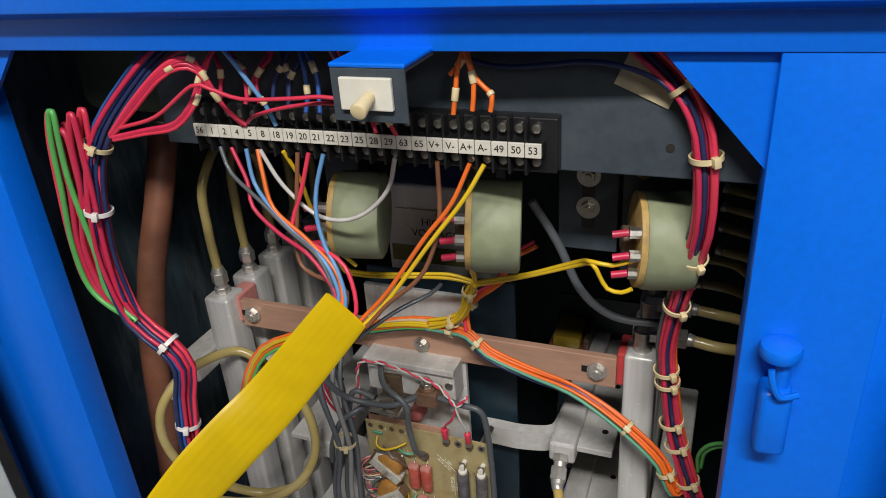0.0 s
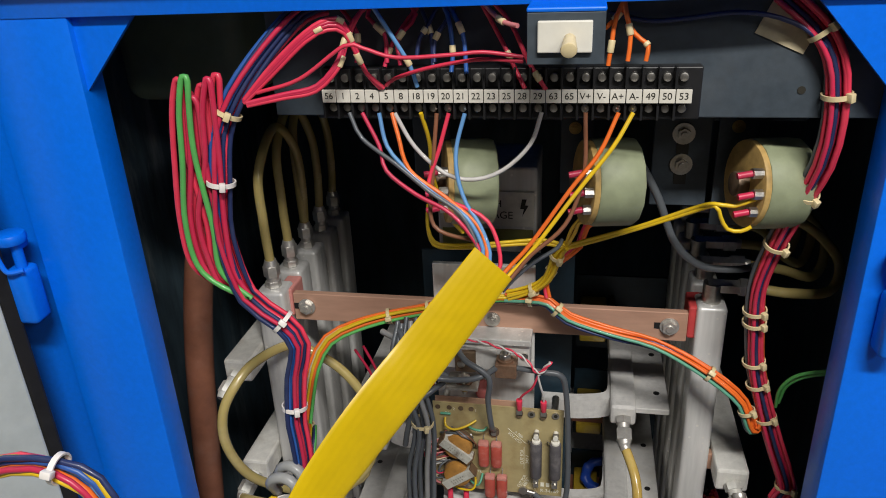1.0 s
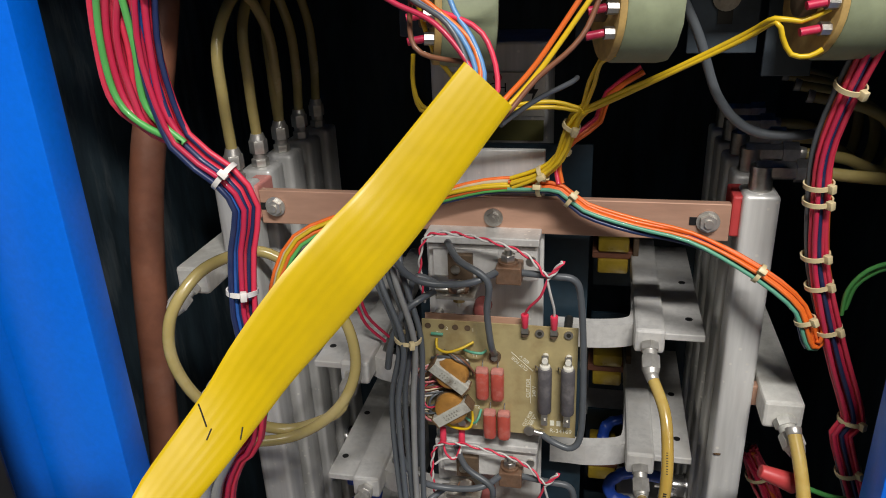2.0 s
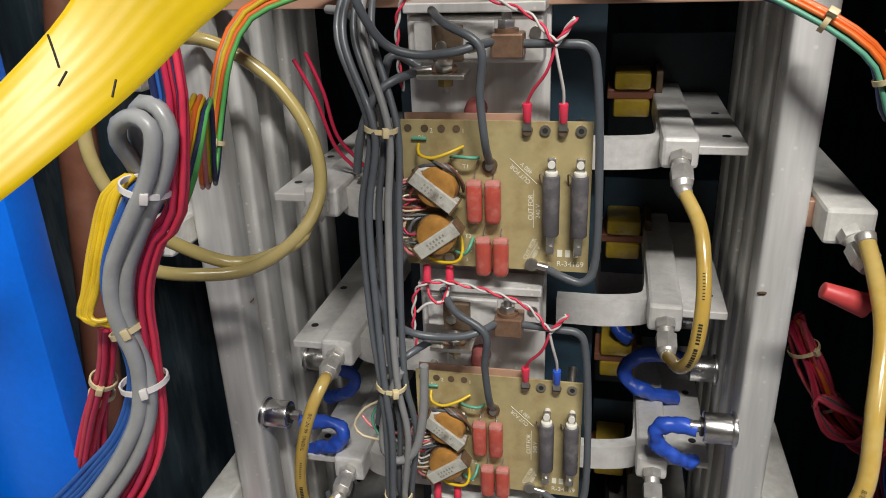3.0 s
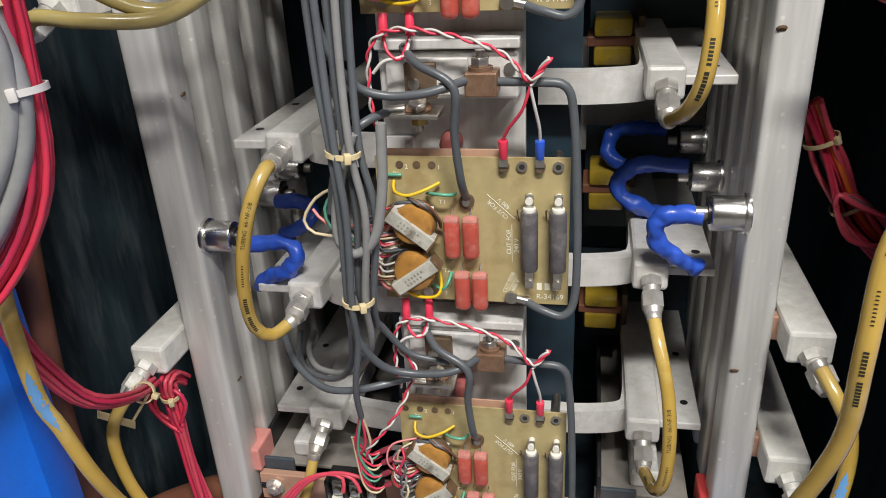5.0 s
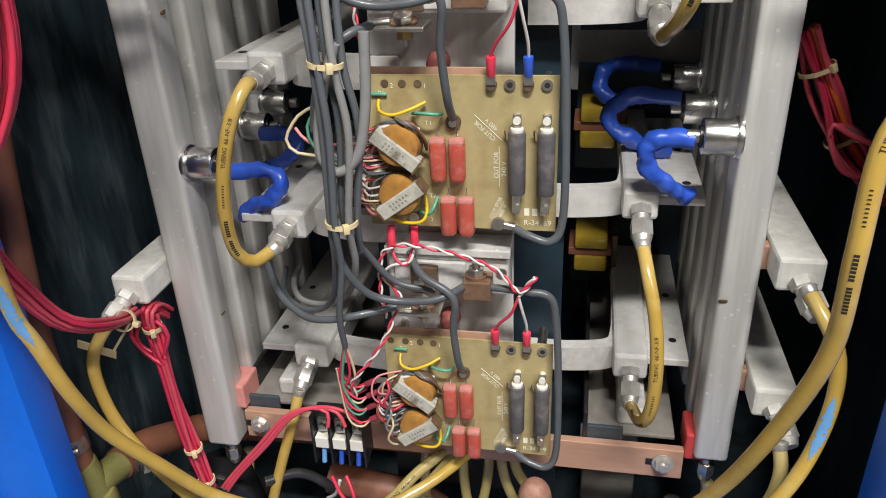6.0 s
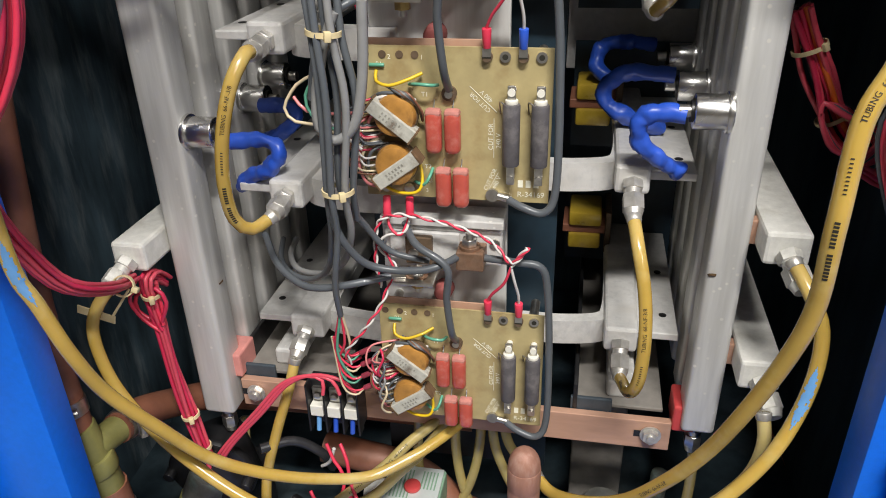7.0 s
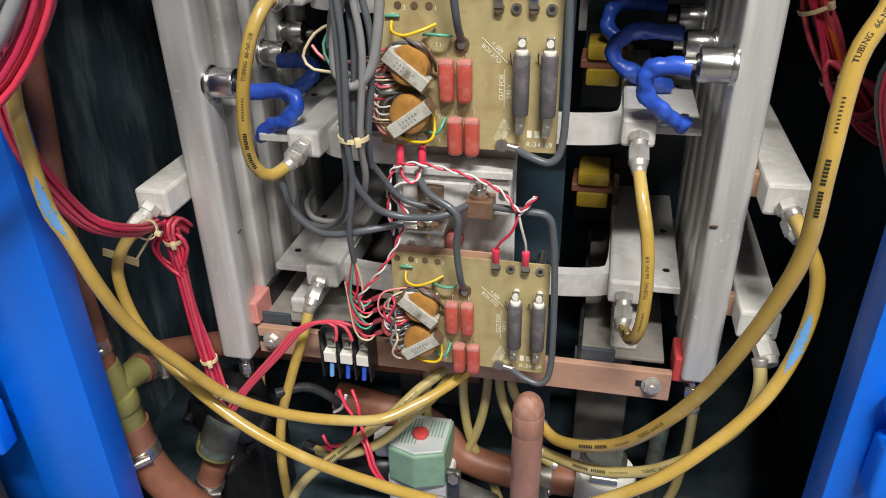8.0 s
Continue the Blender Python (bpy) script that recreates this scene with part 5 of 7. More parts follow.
wires("red_pair", "two dark red wires passing behind the boards", [
    ("wire_crimson", 0.0016, [(-0.158, 0.03, 0.899), (-0.146, 0.037, 0.867), (-0.136, 0.043, 0.828), (-0.119, 0.05, 0.804)]),
    ("wire_crimson", 0.0016, [(-0.148, 0.03, 0.904), (-0.139, 0.037, 0.872), (-0.133, 0.043, 0.836), (-0.114, 0.05, 0.809)]),
], "wiring")
harness("red_harness", [(0.252, 0.13, 0.655), (0.265, 0.13, 0.624), (0.281, 0.13, 0.591), (0.3, 0.13, 0.558), (0.326, 0.13, 0.531), (0.354, 0.13, 0.516)], ["wire_rose", "wire_slate", "wire_rose", "wire_crimson", "wire_slate", "wire_rose", "wire_rose", "wire_slate", "wire_orange", "wire_rose", "wire_rose", "wire_crimson", "wire_slate", "wire_rose"], 0.0024, "bundle of red and grey wires hanging by the dark wall", 1.2, ((0.2, "cream_tie"), (0.6, "cream_tie"),), 29)
wires("rose_wire_loop", "slack loops of pinkish red wire at a tie", [
    ("wire_slate", 0.0022, [(0.281, 0.125, 0.574), (0.29, 0.125, 0.579), (0.303, 0.125, 0.577), (0.319, 0.125, 0.556), (0.334, 0.125, 0.535), (0.324, 0.125, 0.527), (0.307, 0.125, 0.539), (0.289, 0.125, 0.56), (0.283, 0.125, 0.57)]),
    ("wire_rose", 0.0022, [(0.28, 0.121, 0.575), (0.287, 0.121, 0.581), (0.301, 0.121, 0.577), (0.32, 0.121, 0.558), (0.332, 0.121, 0.541), (0.323, 0.121, 0.531), (0.304, 0.121, 0.541), (0.287, 0.121, 0.561), (0.281, 0.121, 0.571)]),
    ("wire_rose", 0.0022, [(0.279, 0.117, 0.575), (0.285, 0.117, 0.583), (0.299, 0.117, 0.577), (0.321, 0.117, 0.56), (0.329, 0.117, 0.546), (0.321, 0.117, 0.534), (0.301, 0.117, 0.543), (0.285, 0.117, 0.563), (0.28, 0.117, 0.573)]),
    ("wire_slate", 0.0022, [(0.278, 0.113, 0.576), (0.282, 0.113, 0.584), (0.297, 0.113, 0.577), (0.322, 0.113, 0.562), (0.327, 0.113, 0.551), (0.319, 0.113, 0.538), (0.298, 0.113, 0.545), (0.283, 0.113, 0.565), (0.279, 0.113, 0.575)]),
    ("wire_rose", 0.0022, [(0.277, 0.109, 0.577), (0.279, 0.109, 0.586), (0.295, 0.109, 0.577), (0.323, 0.109, 0.564), (0.325, 0.109, 0.556), (0.317, 0.109, 0.541), (0.295, 0.109, 0.547), (0.281, 0.109, 0.567), (0.278, 0.109, 0.577)]),
    ("wire_rose", 0.0022, [(0.276, 0.105, 0.577), (0.277, 0.105, 0.587), (0.293, 0.105, 0.578), (0.324, 0.105, 0.566), (0.323, 0.105, 0.56), (0.315, 0.105, 0.545), (0.291, 0.105, 0.549), (0.279, 0.105, 0.569), (0.276, 0.105, 0.579)]),
], "wiring")
wires("green_wire", "green wires leaving the upright bundle", [
    ("wire_green", 0.0017, [(0.266, -0.02, 0.899), (0.265, -0.027, 0.923), (0.273, -0.035, 0.943), (0.288, -0.042, 0.954), (0.306, -0.05, 0.962)]),
    ("wire_green", 0.0017, [(0.268, -0.02, 0.904), (0.27, -0.027, 0.927), (0.28, -0.035, 0.943), (0.293, -0.042, 0.952), (0.305, -0.05, 0.96)]),
], "wiring")
wires("wire_nut_lead", "green wire ending in a red twist connector", [
    ("wire_green", 0.0022, [(0.249, -0.04, 0.754), (0.268, -0.033, 0.741), (0.286, -0.027, 0.732), (0.308, -0.02, 0.727)]),
], "wiring")
part("twist_connector", rod((0.221, -0.041, 0.763), (0.249, -0.041, 0.753), 0.0055, 0.0085, n=12, bevel=0.001), "red_brick", bpy.data.objects["wire_nut_lead"], "red plastic twist connector", True)
lead("grey_hose", [(0.125, -0.03, 1.142), (0.144, -0.024, 1.106), (0.162, -0.018, 1.062), (0.187, -0.012, 1.038), (0.221, -0.006, 1.033), (0.236, 0, 1.035)], 0.0035, "wire_slate", "dark grey cable sagging behind the controls", "cable", 8, "")
lead("black_cable", [(-0.192, -0.01, 0.265), (-0.166, 0.01, 0.261), (-0.143, 0.02, 0.24), (-0.137, 0.03, 0.212)], 0.005, "wire_black", "black corrugated cable under the rack", "cable", 8, "")
harness("door_harness", [(-0.264, -0.355, 1.050), (-0.230, -0.355, 1.060), (-0.200, -0.355, 1.060), (-0.182, -0.355, 1.050), (-0.172, -0.355, 1.025)], ["wire_blue", "wire_orange", "wire_yellow", "wire_crimson", "wire_sky", "wire_navy", "wire_yellow", "wire_red"], 0.0019, "coloured wires running along the open door", 1.2, ((0.55, "white_tie"),), 31)

# water tubes
lead("water_tube", [(-0.139, -0.018, 0.646), (-0.136, -0.032, 0.650), (-0.143, -0.047, 0.632), (-0.152, -0.053, 0.598), (-0.159, -0.050, 0.560), (-0.160, -0.042, 0.528), (-0.151, -0.034, 0.516), (-0.139, -0.018, 0.521)], 0.0051, "amber_tube", "amber water tube looping between two cooled buses", "tube", 14, "amber water tubes")
lead("water_tube", [(0.135, 0.018, 0.809), (0.146, -0.010, 0.791), (0.149, -0.030, 0.767), (0.149, -0.042, 0.741), (0.146, -0.045, 0.711), (0.140, -0.030, 0.690), (0.135, 0.018, 0.671)], 0.0051, "amber_tube", "amber water tube looping between two cooled buses", "tube", 14, "amber water tubes")
lead("water_tube", [(0.135, 0.018, 0.521), (0.139, -0.004, 0.507), (0.146, -0.020, 0.477), (0.149, -0.030, 0.443), (0.148, -0.031, 0.406), (0.143, -0.018, 0.383), (0.1375, 0.024, 0.366)], 0.0051, "amber_tube", "amber water tube looping between two cooled buses", "tube", 14, "amber water tubes")
lead("water_tube", [(-0.139, -0.018, 0.785), (-0.146, -0.030, 0.772), (-0.189, -0.04, 0.757), (-0.226, -0.06, 0.778), (-0.249, -0.08, 0.81), (-0.264, -0.085, 0.85), (-0.264, -0.08, 0.885), (-0.254, -0.065, 0.909), (-0.241, -0.04, 0.922), (-0.219, 0, 0.919), (-0.189, 0.005, 0.905), (-0.16, 0.005, 0.881), (-0.137, 0, 0.845), (-0.131, -0.01, 0.806), (-0.145, -0.03, 0.776), (-0.182, -0.045, 0.754), (-0.224, -0.062, 0.755), (-0.258, -0.064, 0.758), (-0.281, -0.048, 0.746)], 0.0051, "pale_tube", "pale amber water tube coiled beside the rack", "tube", 14, "amber water tubes")
lead("water_tube", [(-0.275, -0.047, 0.463), (-0.282, -0.060, 0.452), (-0.289, -0.066, 0.432), (-0.284, -0.072, 0.405), (-0.270, -0.078, 0.377), (-0.242, -0.085, 0.346), (-0.206, -0.092, 0.319), (-0.163, -0.099, 0.297), (-0.110, -0.106, 0.281), (-0.048, -0.113, 0.273), (0.004, -0.12, 0.272)], 0.0051, "amber_tube", "long amber water tube sagging across the foot of the rack", "tube", 14, "amber water tubes")
lead("water_tube", [(-0.242, -0.165, 0.64), (-0.248, -0.165, 0.605), (-0.249, -0.163, 0.544), (-0.242, -0.161, 0.519), (-0.234, -0.155, 0.476), (-0.228, -0.14, 0.431), (-0.21, -0.12, 0.385), (-0.186, -0.1, 0.339), (-0.149, -0.08, 0.308), (-0.109, -0.06, 0.289), (-0.072, -0.04, 0.279), (-0.041, -0.02, 0.286), (-0.018, 0, 0.293), (-0, 0.02, 0.3), (0.009, 0.03, 0.311), (0.016, 0.05, 0.324)], 0.0051, "amber_tube", "long amber water tube with a smear of blue paint", "tube", 14, "amber water tubes")
lead("water_tube", [(-0.157, 0.021, 0.354), (-0.163, 0.010, 0.325), (-0.177, 0, 0.280), (-0.191, -0.01, 0.225), (-0.192, -0.02, 0.171), (-0.19, -0.02, 0.112)], 0.0051, "amber_tube", "amber water tube dropping from a cooled bus", "tube", 14, "amber water tubes")
lead("water_tube", [(0.245, -0.025, 0.796), (0.248, -0.05, 0.776), (0.247, -0.08, 0.755), (0.24, -0.11, 0.722), (0.236, -0.13, 0.681), (0.223, -0.14, 0.651), (0.22, -0.147, 0.599), (0.222, -0.14, 0.545), (0.215, -0.13, 0.499), (0.202, -0.115, 0.445), (0.19, -0.1, 0.402), (0.173, -0.085, 0.361), (0.146, -0.065, 0.314), (0.117, -0.045, 0.285), (0.089, -0.02, 0.264), (0.072, 0, 0.262)], 0.0054, "amber_tube", "long amber water tube with printed black lettering", "tube", 14, "amber water tubes")
lead("water_tube", [(0.242, -0.02, 0.512), (0.252, -0.04, 0.497), (0.261, -0.05, 0.476), (0.26, -0.06, 0.445), (0.25, -0.07, 0.408), (0.233, -0.08, 0.377), (0.205, -0.09, 0.344), (0.169, -0.1, 0.311), (0.12, -0.1, 0.273)], 0.0051, "amber_tube", "amber water tube with a smear of blue paint", "tube", 14, "amber water tubes")
lead("water_tube", [(0.239, -0.04, 0.394), (0.241, -0.05, 0.372), (0.234, -0.055, 0.344), (0.212, -0.06, 0.316), (0.186, -0.055, 0.286), (0.158, -0.045, 0.262), (0.119, -0.03, 0.243), (0.074, 0, 0.228)], 0.0051, "pale_tube", "pale amber water tube curving under the rack", "tube", 14, "amber water tubes")
lead("water_tube", [(-0.173, 0, 0.188), (-0.131, -0.01, 0.193), (-0.087, -0.01, 0.217), (-0.053, 0, 0.252), (-0.035, 0.02, 0.263), (-0.019, 0.03, 0.286), (-0.008, 0.05, 0.314)], 0.0051, "pale_tube", "amber nylon water tube between two fittings", "tube", 14, "amber water tubes")
part("black_elbow", rod((-0.173, 0.0, 0.188), (-0.158, -0.004, 0.186), 0.0088, 0.0078, n=8, bevel=0.001), "black_plastic", bpy.data.objects["water_tube.010"], "black plastic elbow", True)
lead("water_tube", [(-0.014, 0.05, 0.317), (-0.025, 0.03, 0.292), (-0.049, 0.01, 0.276), (-0.073, -0.01, 0.257), (-0.126, -0.02, 0.208), (-0.163, -0.03, 0.171), (-0.178, -0.04, 0.146)], 0.0051, "pale_tube", "amber nylon water tube between two fittings", "tube", 14, "amber water tubes")
lead("water_tube", [(-0.011, 0.06, 0.303), (-0.013, 0.057, 0.235), (-0.004, 0.055, 0.175), (0.019, 0.052, 0.123), (0.033, 0.05, 0.084)], 0.005, "pale_tube", "pale amber water tube going down behind the rack", "tube", 14, "amber water tubes")
lead("water_tube", [(0.013, 0.06, 0.313), (0.012, 0.057, 0.247), (0.003, 0.055, 0.193), (-0.016, 0.052, 0.142), (-0.032, 0.05, 0.097)], 0.005, "pale_tube", "pale amber water tube going down behind the rack", "tube", 14, "amber water tubes")
lead("water_tube", [(0.026, 0.06, 0.322), (0.025, 0.057, 0.256), (0.036, 0.055, 0.214), (0.055, 0.052, 0.18), (0.089, 0.05, 0.161)], 0.005, "pale_tube", "pale amber water tube going down behind the rack", "tube", 14, "amber water tubes")
lead("water_tube", [(0.037, 0.06, 0.327), (0.037, 0.057, 0.262), (0.05, 0.053, 0.234), (0.072, 0.05, 0.213)], 0.005, "pale_tube", "pale amber water tube going down behind the rack", "tube", 14, "amber water tubes")
lead("water_tube", [(-0.263, 0.06, 0.241), (-0.266, 0.055, 0.179), (-0.262, 0.05, 0.123)], 0.005, "pale_tube", "pale amber water tube going down behind the rack", "tube", 14, "amber water tubes")
lead("water_tube", [(-0.244, 0.06, 0.236), (-0.247, 0.055, 0.174), (-0.236, 0.05, 0.119)], 0.005, "pale_tube", "pale amber water tube going down behind the rack", "tube", 14, "amber water tubes")
lead("water_tube", [(0.217, 0.06, 0.256), (0.217, 0.057, 0.207), (0.212, 0.053, 0.153), (0.202, 0.05, 0.121)], 0.005, "pale_tube", "pale amber water tube going down behind the rack", "tube", 14, "amber water tubes")
lead("water_tube", [(-0.05, 0.06, 0.283), (-0.053, 0.057, 0.213), (-0.05, 0.053, 0.177), (-0.061, 0.05, 0.127)], 0.005, "pale_tube", "pale amber water tube going down behind the rack", "tube", 14, "amber water tubes")
lead("water_tube", [(-0.24, 0.026, 1), (-0.241, 0.026, 1.05), (-0.243, 0.036, 1.1), (-0.238, 0.078, 1.135), (-0.236, 0.12, 1.1), (-0.237, 0.13, 1.05), (-0.24, 0.13, 1)], 0.005, "pale_tube", "amber water tube arching between two manifold tops", "tube", 14, "amber water tubes")
lead("water_tube", [(-0.24, 0.078, 1), (-0.241, 0.078, 1.05), (-0.243, 0.088, 1.11), (-0.238, 0.13, 1.147), (-0.236, 0.172, 1.1), (-0.237, 0.182, 1.05), (-0.24, 0.182, 1)], 0.005, "pale_tube", "amber water tube arching between two manifold tops", "tube", 14, "amber water tubes")
lead("water_tube", [(-0.24, 0.13, 1), (-0.241, 0.13, 1.05), (-0.243, 0.14, 1.12), (-0.238, 0.182, 1.159), (-0.236, 0.224, 1.1), (-0.237, 0.234, 1.05), (-0.24, 0.234, 1)], 0.005, "pale_tube", "amber water tube arching between two manifold tops", "tube", 14, "amber water tubes")
lead("water_tube", [(0.245, 0.036, 0.994), (0.28, 0.036, 0.99), (0.32, 0.056, 0.985), (0.335, 0.096, 1), (0.31, 0.136, 1.02), (0.26, 0.146, 1.03)], 0.005, "pale_tube", "amber water tube leaving an elbow fitting", "tube", 14, "amber water tubes")
lead("water_tube", [(0.245, 0.088, 0.994), (0.28, 0.088, 0.99), (0.32, 0.108, 0.975), (0.335, 0.148, 1), (0.31, 0.188, 1.02), (0.26, 0.198, 1.03)], 0.005, "pale_tube", "amber water tube leaving an elbow fitting", "tube", 14, "amber water tubes")
lead("water_tube", [(0.245, 0.14, 0.994), (0.28, 0.14, 0.99), (0.32, 0.16, 0.965), (0.335, 0.2, 1), (0.31, 0.24, 1.02), (0.26, 0.25, 1.03)], 0.005, "pale_tube", "amber water tube leaving an elbow fitting", "tube", 14, "amber water tubes")
lead("water_tube", [(0.245, 0.192, 0.994), (0.28, 0.192, 0.99), (0.32, 0.212, 0.955), (0.335, 0.252, 1), (0.31, 0.292, 1.02), (0.26, 0.302, 1.03)], 0.005, "pale_tube", "amber water tube leaving an elbow fitting", "tube", 14, "amber water tubes")
# ---- cables end ----


# ---- flat yellow sleeve ----
def sleeve(edge_a, edge_b):
    """A flattened ribbed sleeve between two edge curves, open at its upper end."""
    root = thing("yellow_cable_sleeve", edge_a[0], "bright yellow flat ribbed cable sleeve hanging across the opening", "cable sleeve")
    n = 60
    a, b = ([Vector(p) for p in spline(e, 0.004)] for e in (edge_a, edge_b))
    pick = lambda c, u: c[min(len(c) - 2, int(u * (len(c) - 1)))].lerp(c[min(len(c) - 1, int(u * (len(c) - 1)) + 1)], u * (len(c) - 1) % 1)
    bm = bmesh.new()
    rings = []
    m = 34
    for i in range(n + 1):
        u = i / n
        p, q = pick(a, u), pick(b, u)
        p2, q2 = pick(a, min(1, u + 0.02)), pick(b, min(1, u + 0.02))
        p1, q1 = pick(a, max(0, u - 0.02)), pick(b, max(0, u - 0.02))
        nv = ((p2 + q2) - (p1 + q1)).cross(q - p).normalized()
        ring = []
        for k in range(m):
            w = k / (m - 1)
            h = 0.0028 * math.sqrt(max(0, 1 - (2 * w - 1) ** 2)) + 0.00006 * math.sin(w * 44) + 0.0004
            ring.append(bm.verts.new(p.lerp(q, w) + nv * h))
        for k in range(m - 2, 0, -1):
            w = k / (m - 1)
            h = 0.0028 * math.sqrt(max(0, 1 - (2 * w - 1) ** 2)) + 0.00006 * math.sin(w * 44) + 0.0004
            ring.append(bm.verts.new(p.lerp(q, w) - nv * h))
        rings.append(ring)
    for r0, r1 in zip(rings, rings[1:]):
        for k in range(len(r0)):
            j = (k + 1) % len(r0)
            bm.faces.new((r0[k], r0[j], r1[j], r1[k]))
    bmesh.ops.recalc_face_normals(bm, faces=bm.faces)
    part("sleeve_wall", bm, "yellow_sleeve", root, "", True)
    bm = bmesh.new()
    for u, w0, w1 in ((0.455, 0.03, 0.34), (0.44, 0.80, 0.90), (0.465, 0.42, 0.47)):
        p, q = pick(a, u), pick(b, u)
        p2, q2 = pick(a, u + 0.02), pick(b, u + 0.02)
        nv = ((p2 + q2) - (p + q)).cross(q - p).normalized()
        sg = -1 if nv.y > 0 else 1
        line = [p.lerp(q, w0 + (w1 - w0) * k / 8).lerp(p2.lerp(q2, w0 + (w1 - w0) * k / 8), k / 8 * 0.6) + nv * sg * (0.0028 * math.sqrt(1 - (2 * (w0 + (w1 - w0) * k / 8) - 1) ** 2) + 0.0004) for k in range(9)]
        sweep(line, 0.00045, 5, bm)
    part("scuff_mark", bm, "ink", root, "black scuff marks")
    return root


sleeve([(0.005, -0.145, 1.109), (-0.045, -0.18, 1.05), (-0.065, -0.206, 1.03), (-0.084, -0.231, 1.009), (-0.104, -0.254, 0.981), (-0.118, -0.271, 0.957), (-0.138, -0.302, 0.928), (-0.151, -0.328, 0.905), (-0.21, -0.358, 0.86), (-0.29, -0.365, 0.82), (-0.4, -0.34, 0.8)],
       [(0.032, -0.143, 1.083), (-0.017, -0.174, 1.018), (-0.041, -0.197, 0.991), (-0.061, -0.217, 0.969), (-0.08, -0.241, 0.95), (-0.094, -0.262, 0.933), (-0.114, -0.298, 0.911), (-0.141, -0.326, 0.888), (-0.205, -0.365, 0.835), (-0.29, -0.37, 0.79), (-0.4, -0.345, 0.765)])

# ---- tube print and paint ----
def on_tube(pts, r, start, toward, patches, material, parent, name):
    """Lays flat print on a tube: each patch is a list of (along, across) corners in metres."""
    path = spline(pts)
    arc = [0.0]
    for p, q in zip(path, path[1:]):
        arc.append(arc[-1] + (q - p).length)
    start = start * arc[-1]

    def place(x, y):
        s = min(max(start + x, 0), arc[-1] - 1e-5)
        i = max(0, np.searchsorted(arc, s) - 1)
        i = min(i, len(path) - 2)
        c = path[i].lerp(path[i + 1], (s - arc[i]) / max(1e-9, arc[i + 1] - arc[i]))
        t = (path[min(i + 2, len(path) - 1)] - path[max(i - 1, 0)]).normalized()
        v = Vector(toward) - c
        v = (v - t * v.dot(t)).normalized()
        w = v.cross(t)
        a = y / r
        return c + (v * math.cos(a) + w * math.sin(a)) * (r + 0.0003)
    bm = bmesh.new()
    for poly in patches:
        bm.faces.new([bm.verts.new(place(x, y)) for x, y in poly])
    return part(name, bm, material, parent)


def letters(text, size):
    """The outlines of print as flat patches."""
    curve = bpy.data.curves.new("print", "FONT")
    curve.body, curve.size, curve.align_y = text, size * 1.4, "CENTER"
    curve.resolution_u = 2
    tmp = bpy.data.objects.new("print", curve)
    scene.collection.objects.link(tmp)
    bpy.context.view_layer.update()
    me = bpy.data.meshes.new_from_object(tmp.evaluated_get(bpy.context.evaluated_depsgraph_get()))
    bpy.data.objects.remove(tmp)
    out = [[(me.vertices[i].co.x, me.vertices[i].co.y) for i in p.vertices] for p in me.polygons]
    bpy.data.meshes.remove(me)
    return out


def bars(widths, h, gap=0.0012):
    out, x = [], 0.0
    for w in widths:
        out.append([(x, -h / 2), (x + w, -h / 2), (x + w, h / 2), (x, h / 2)])
        x += w + gap
    return out


def smear(length, width):
    """A ragged patch of small facets, wide in the middle."""
    rnd = random.Random(4)
    n, across, out = 24, 6, []
    for i in range(n):
        mid = math.sin(math.pi * (i + 0.5) / n)
        lo, hi = -width * mid * rnd.uniform(0.75, 1), width * mid * rnd.uniform(0.6, 1)
        x0, x1 = length * i / n, length * (i + 1) / n
        for k in range(across):
            y0, y1 = lo + (hi - lo) * k / across, lo + (hi - lo) * (k + 1) / across
            if rnd.random() > 0.05:
                out.append([(x0, y0), (x1, y0), (x1, y1), (x0, y1)])
    return out


EYE_SIDE = (0.09, -0.6, 0.75)


def word(count, stroke, gap, h):
    return bars([stroke] * count, h, gap)


def tube_print(name, r, marks):
    """Marks along a tube, read from its lower end upwards: (fraction of the way, kind)."""
    ob, pts = bpy.data.objects[name], RUNS[name][::-1]
    length = sum((Vector(b) - Vector(a)).length for a, b in zip(pts, pts[1:]))
    for u, kind in marks:
        if kind == "maker":
            on_tube(pts, r, u, EYE_SIDE, word(8, 0.0014, 0.0007, 0.0026), "ink", ob, "print_bar")
            on_tube(pts, r, u + 0.0195 / length, EYE_SIDE, word(7, 0.0014, 0.0007, 0.0026), "ink", ob, "print_bar")
        elif kind == "script":
            on_tube(pts, r, u, EYE_SIDE, word(9, 0.0007, 0.0014, 0.0016), "ink", ob, "print_bar")
        else:
            on_tube(pts, r, u, EYE_SIDE, letters("TUBING  66-NF-3/8", 0.0029), "ink", ob, "printed_text")


tube_print("water_tube", 0.0051, ((0.20, "maker"), (0.44, "script"), (0.60, "size")))
tube_print("water_tube.001", 0.0051, ((0.34, "maker"), (0.58, "script")))
tube_print("water_tube.002", 0.0051, ((0.12, "maker"), (0.35, "script"), (0.49, "size")))
tube_print("water_tube.007", 0.0054, ((0.095, "maker"), (0.16, "script"), (0.205, "size"), (0.59, "maker"), (0.66, "script"), (0.71, "size")))
tube_print("water_tube.009", 0.0051, ((0.16, "maker"), (0.30, "script"), (0.42, "size")))
tube_print("water_tube.011", 0.0051, ((0.25, "maker"), (0.45, "script"), (0.60, "size")))
for smeared, u in (("water_tube.005", 0.12), ("water_tube.008", 0.24)):
    on_tube(RUNS[smeared], 0.0051, u, EYE_SIDE, smear(0.05, 0.0045), "wire_sky", bpy.data.objects[smeared], "paint_smear")

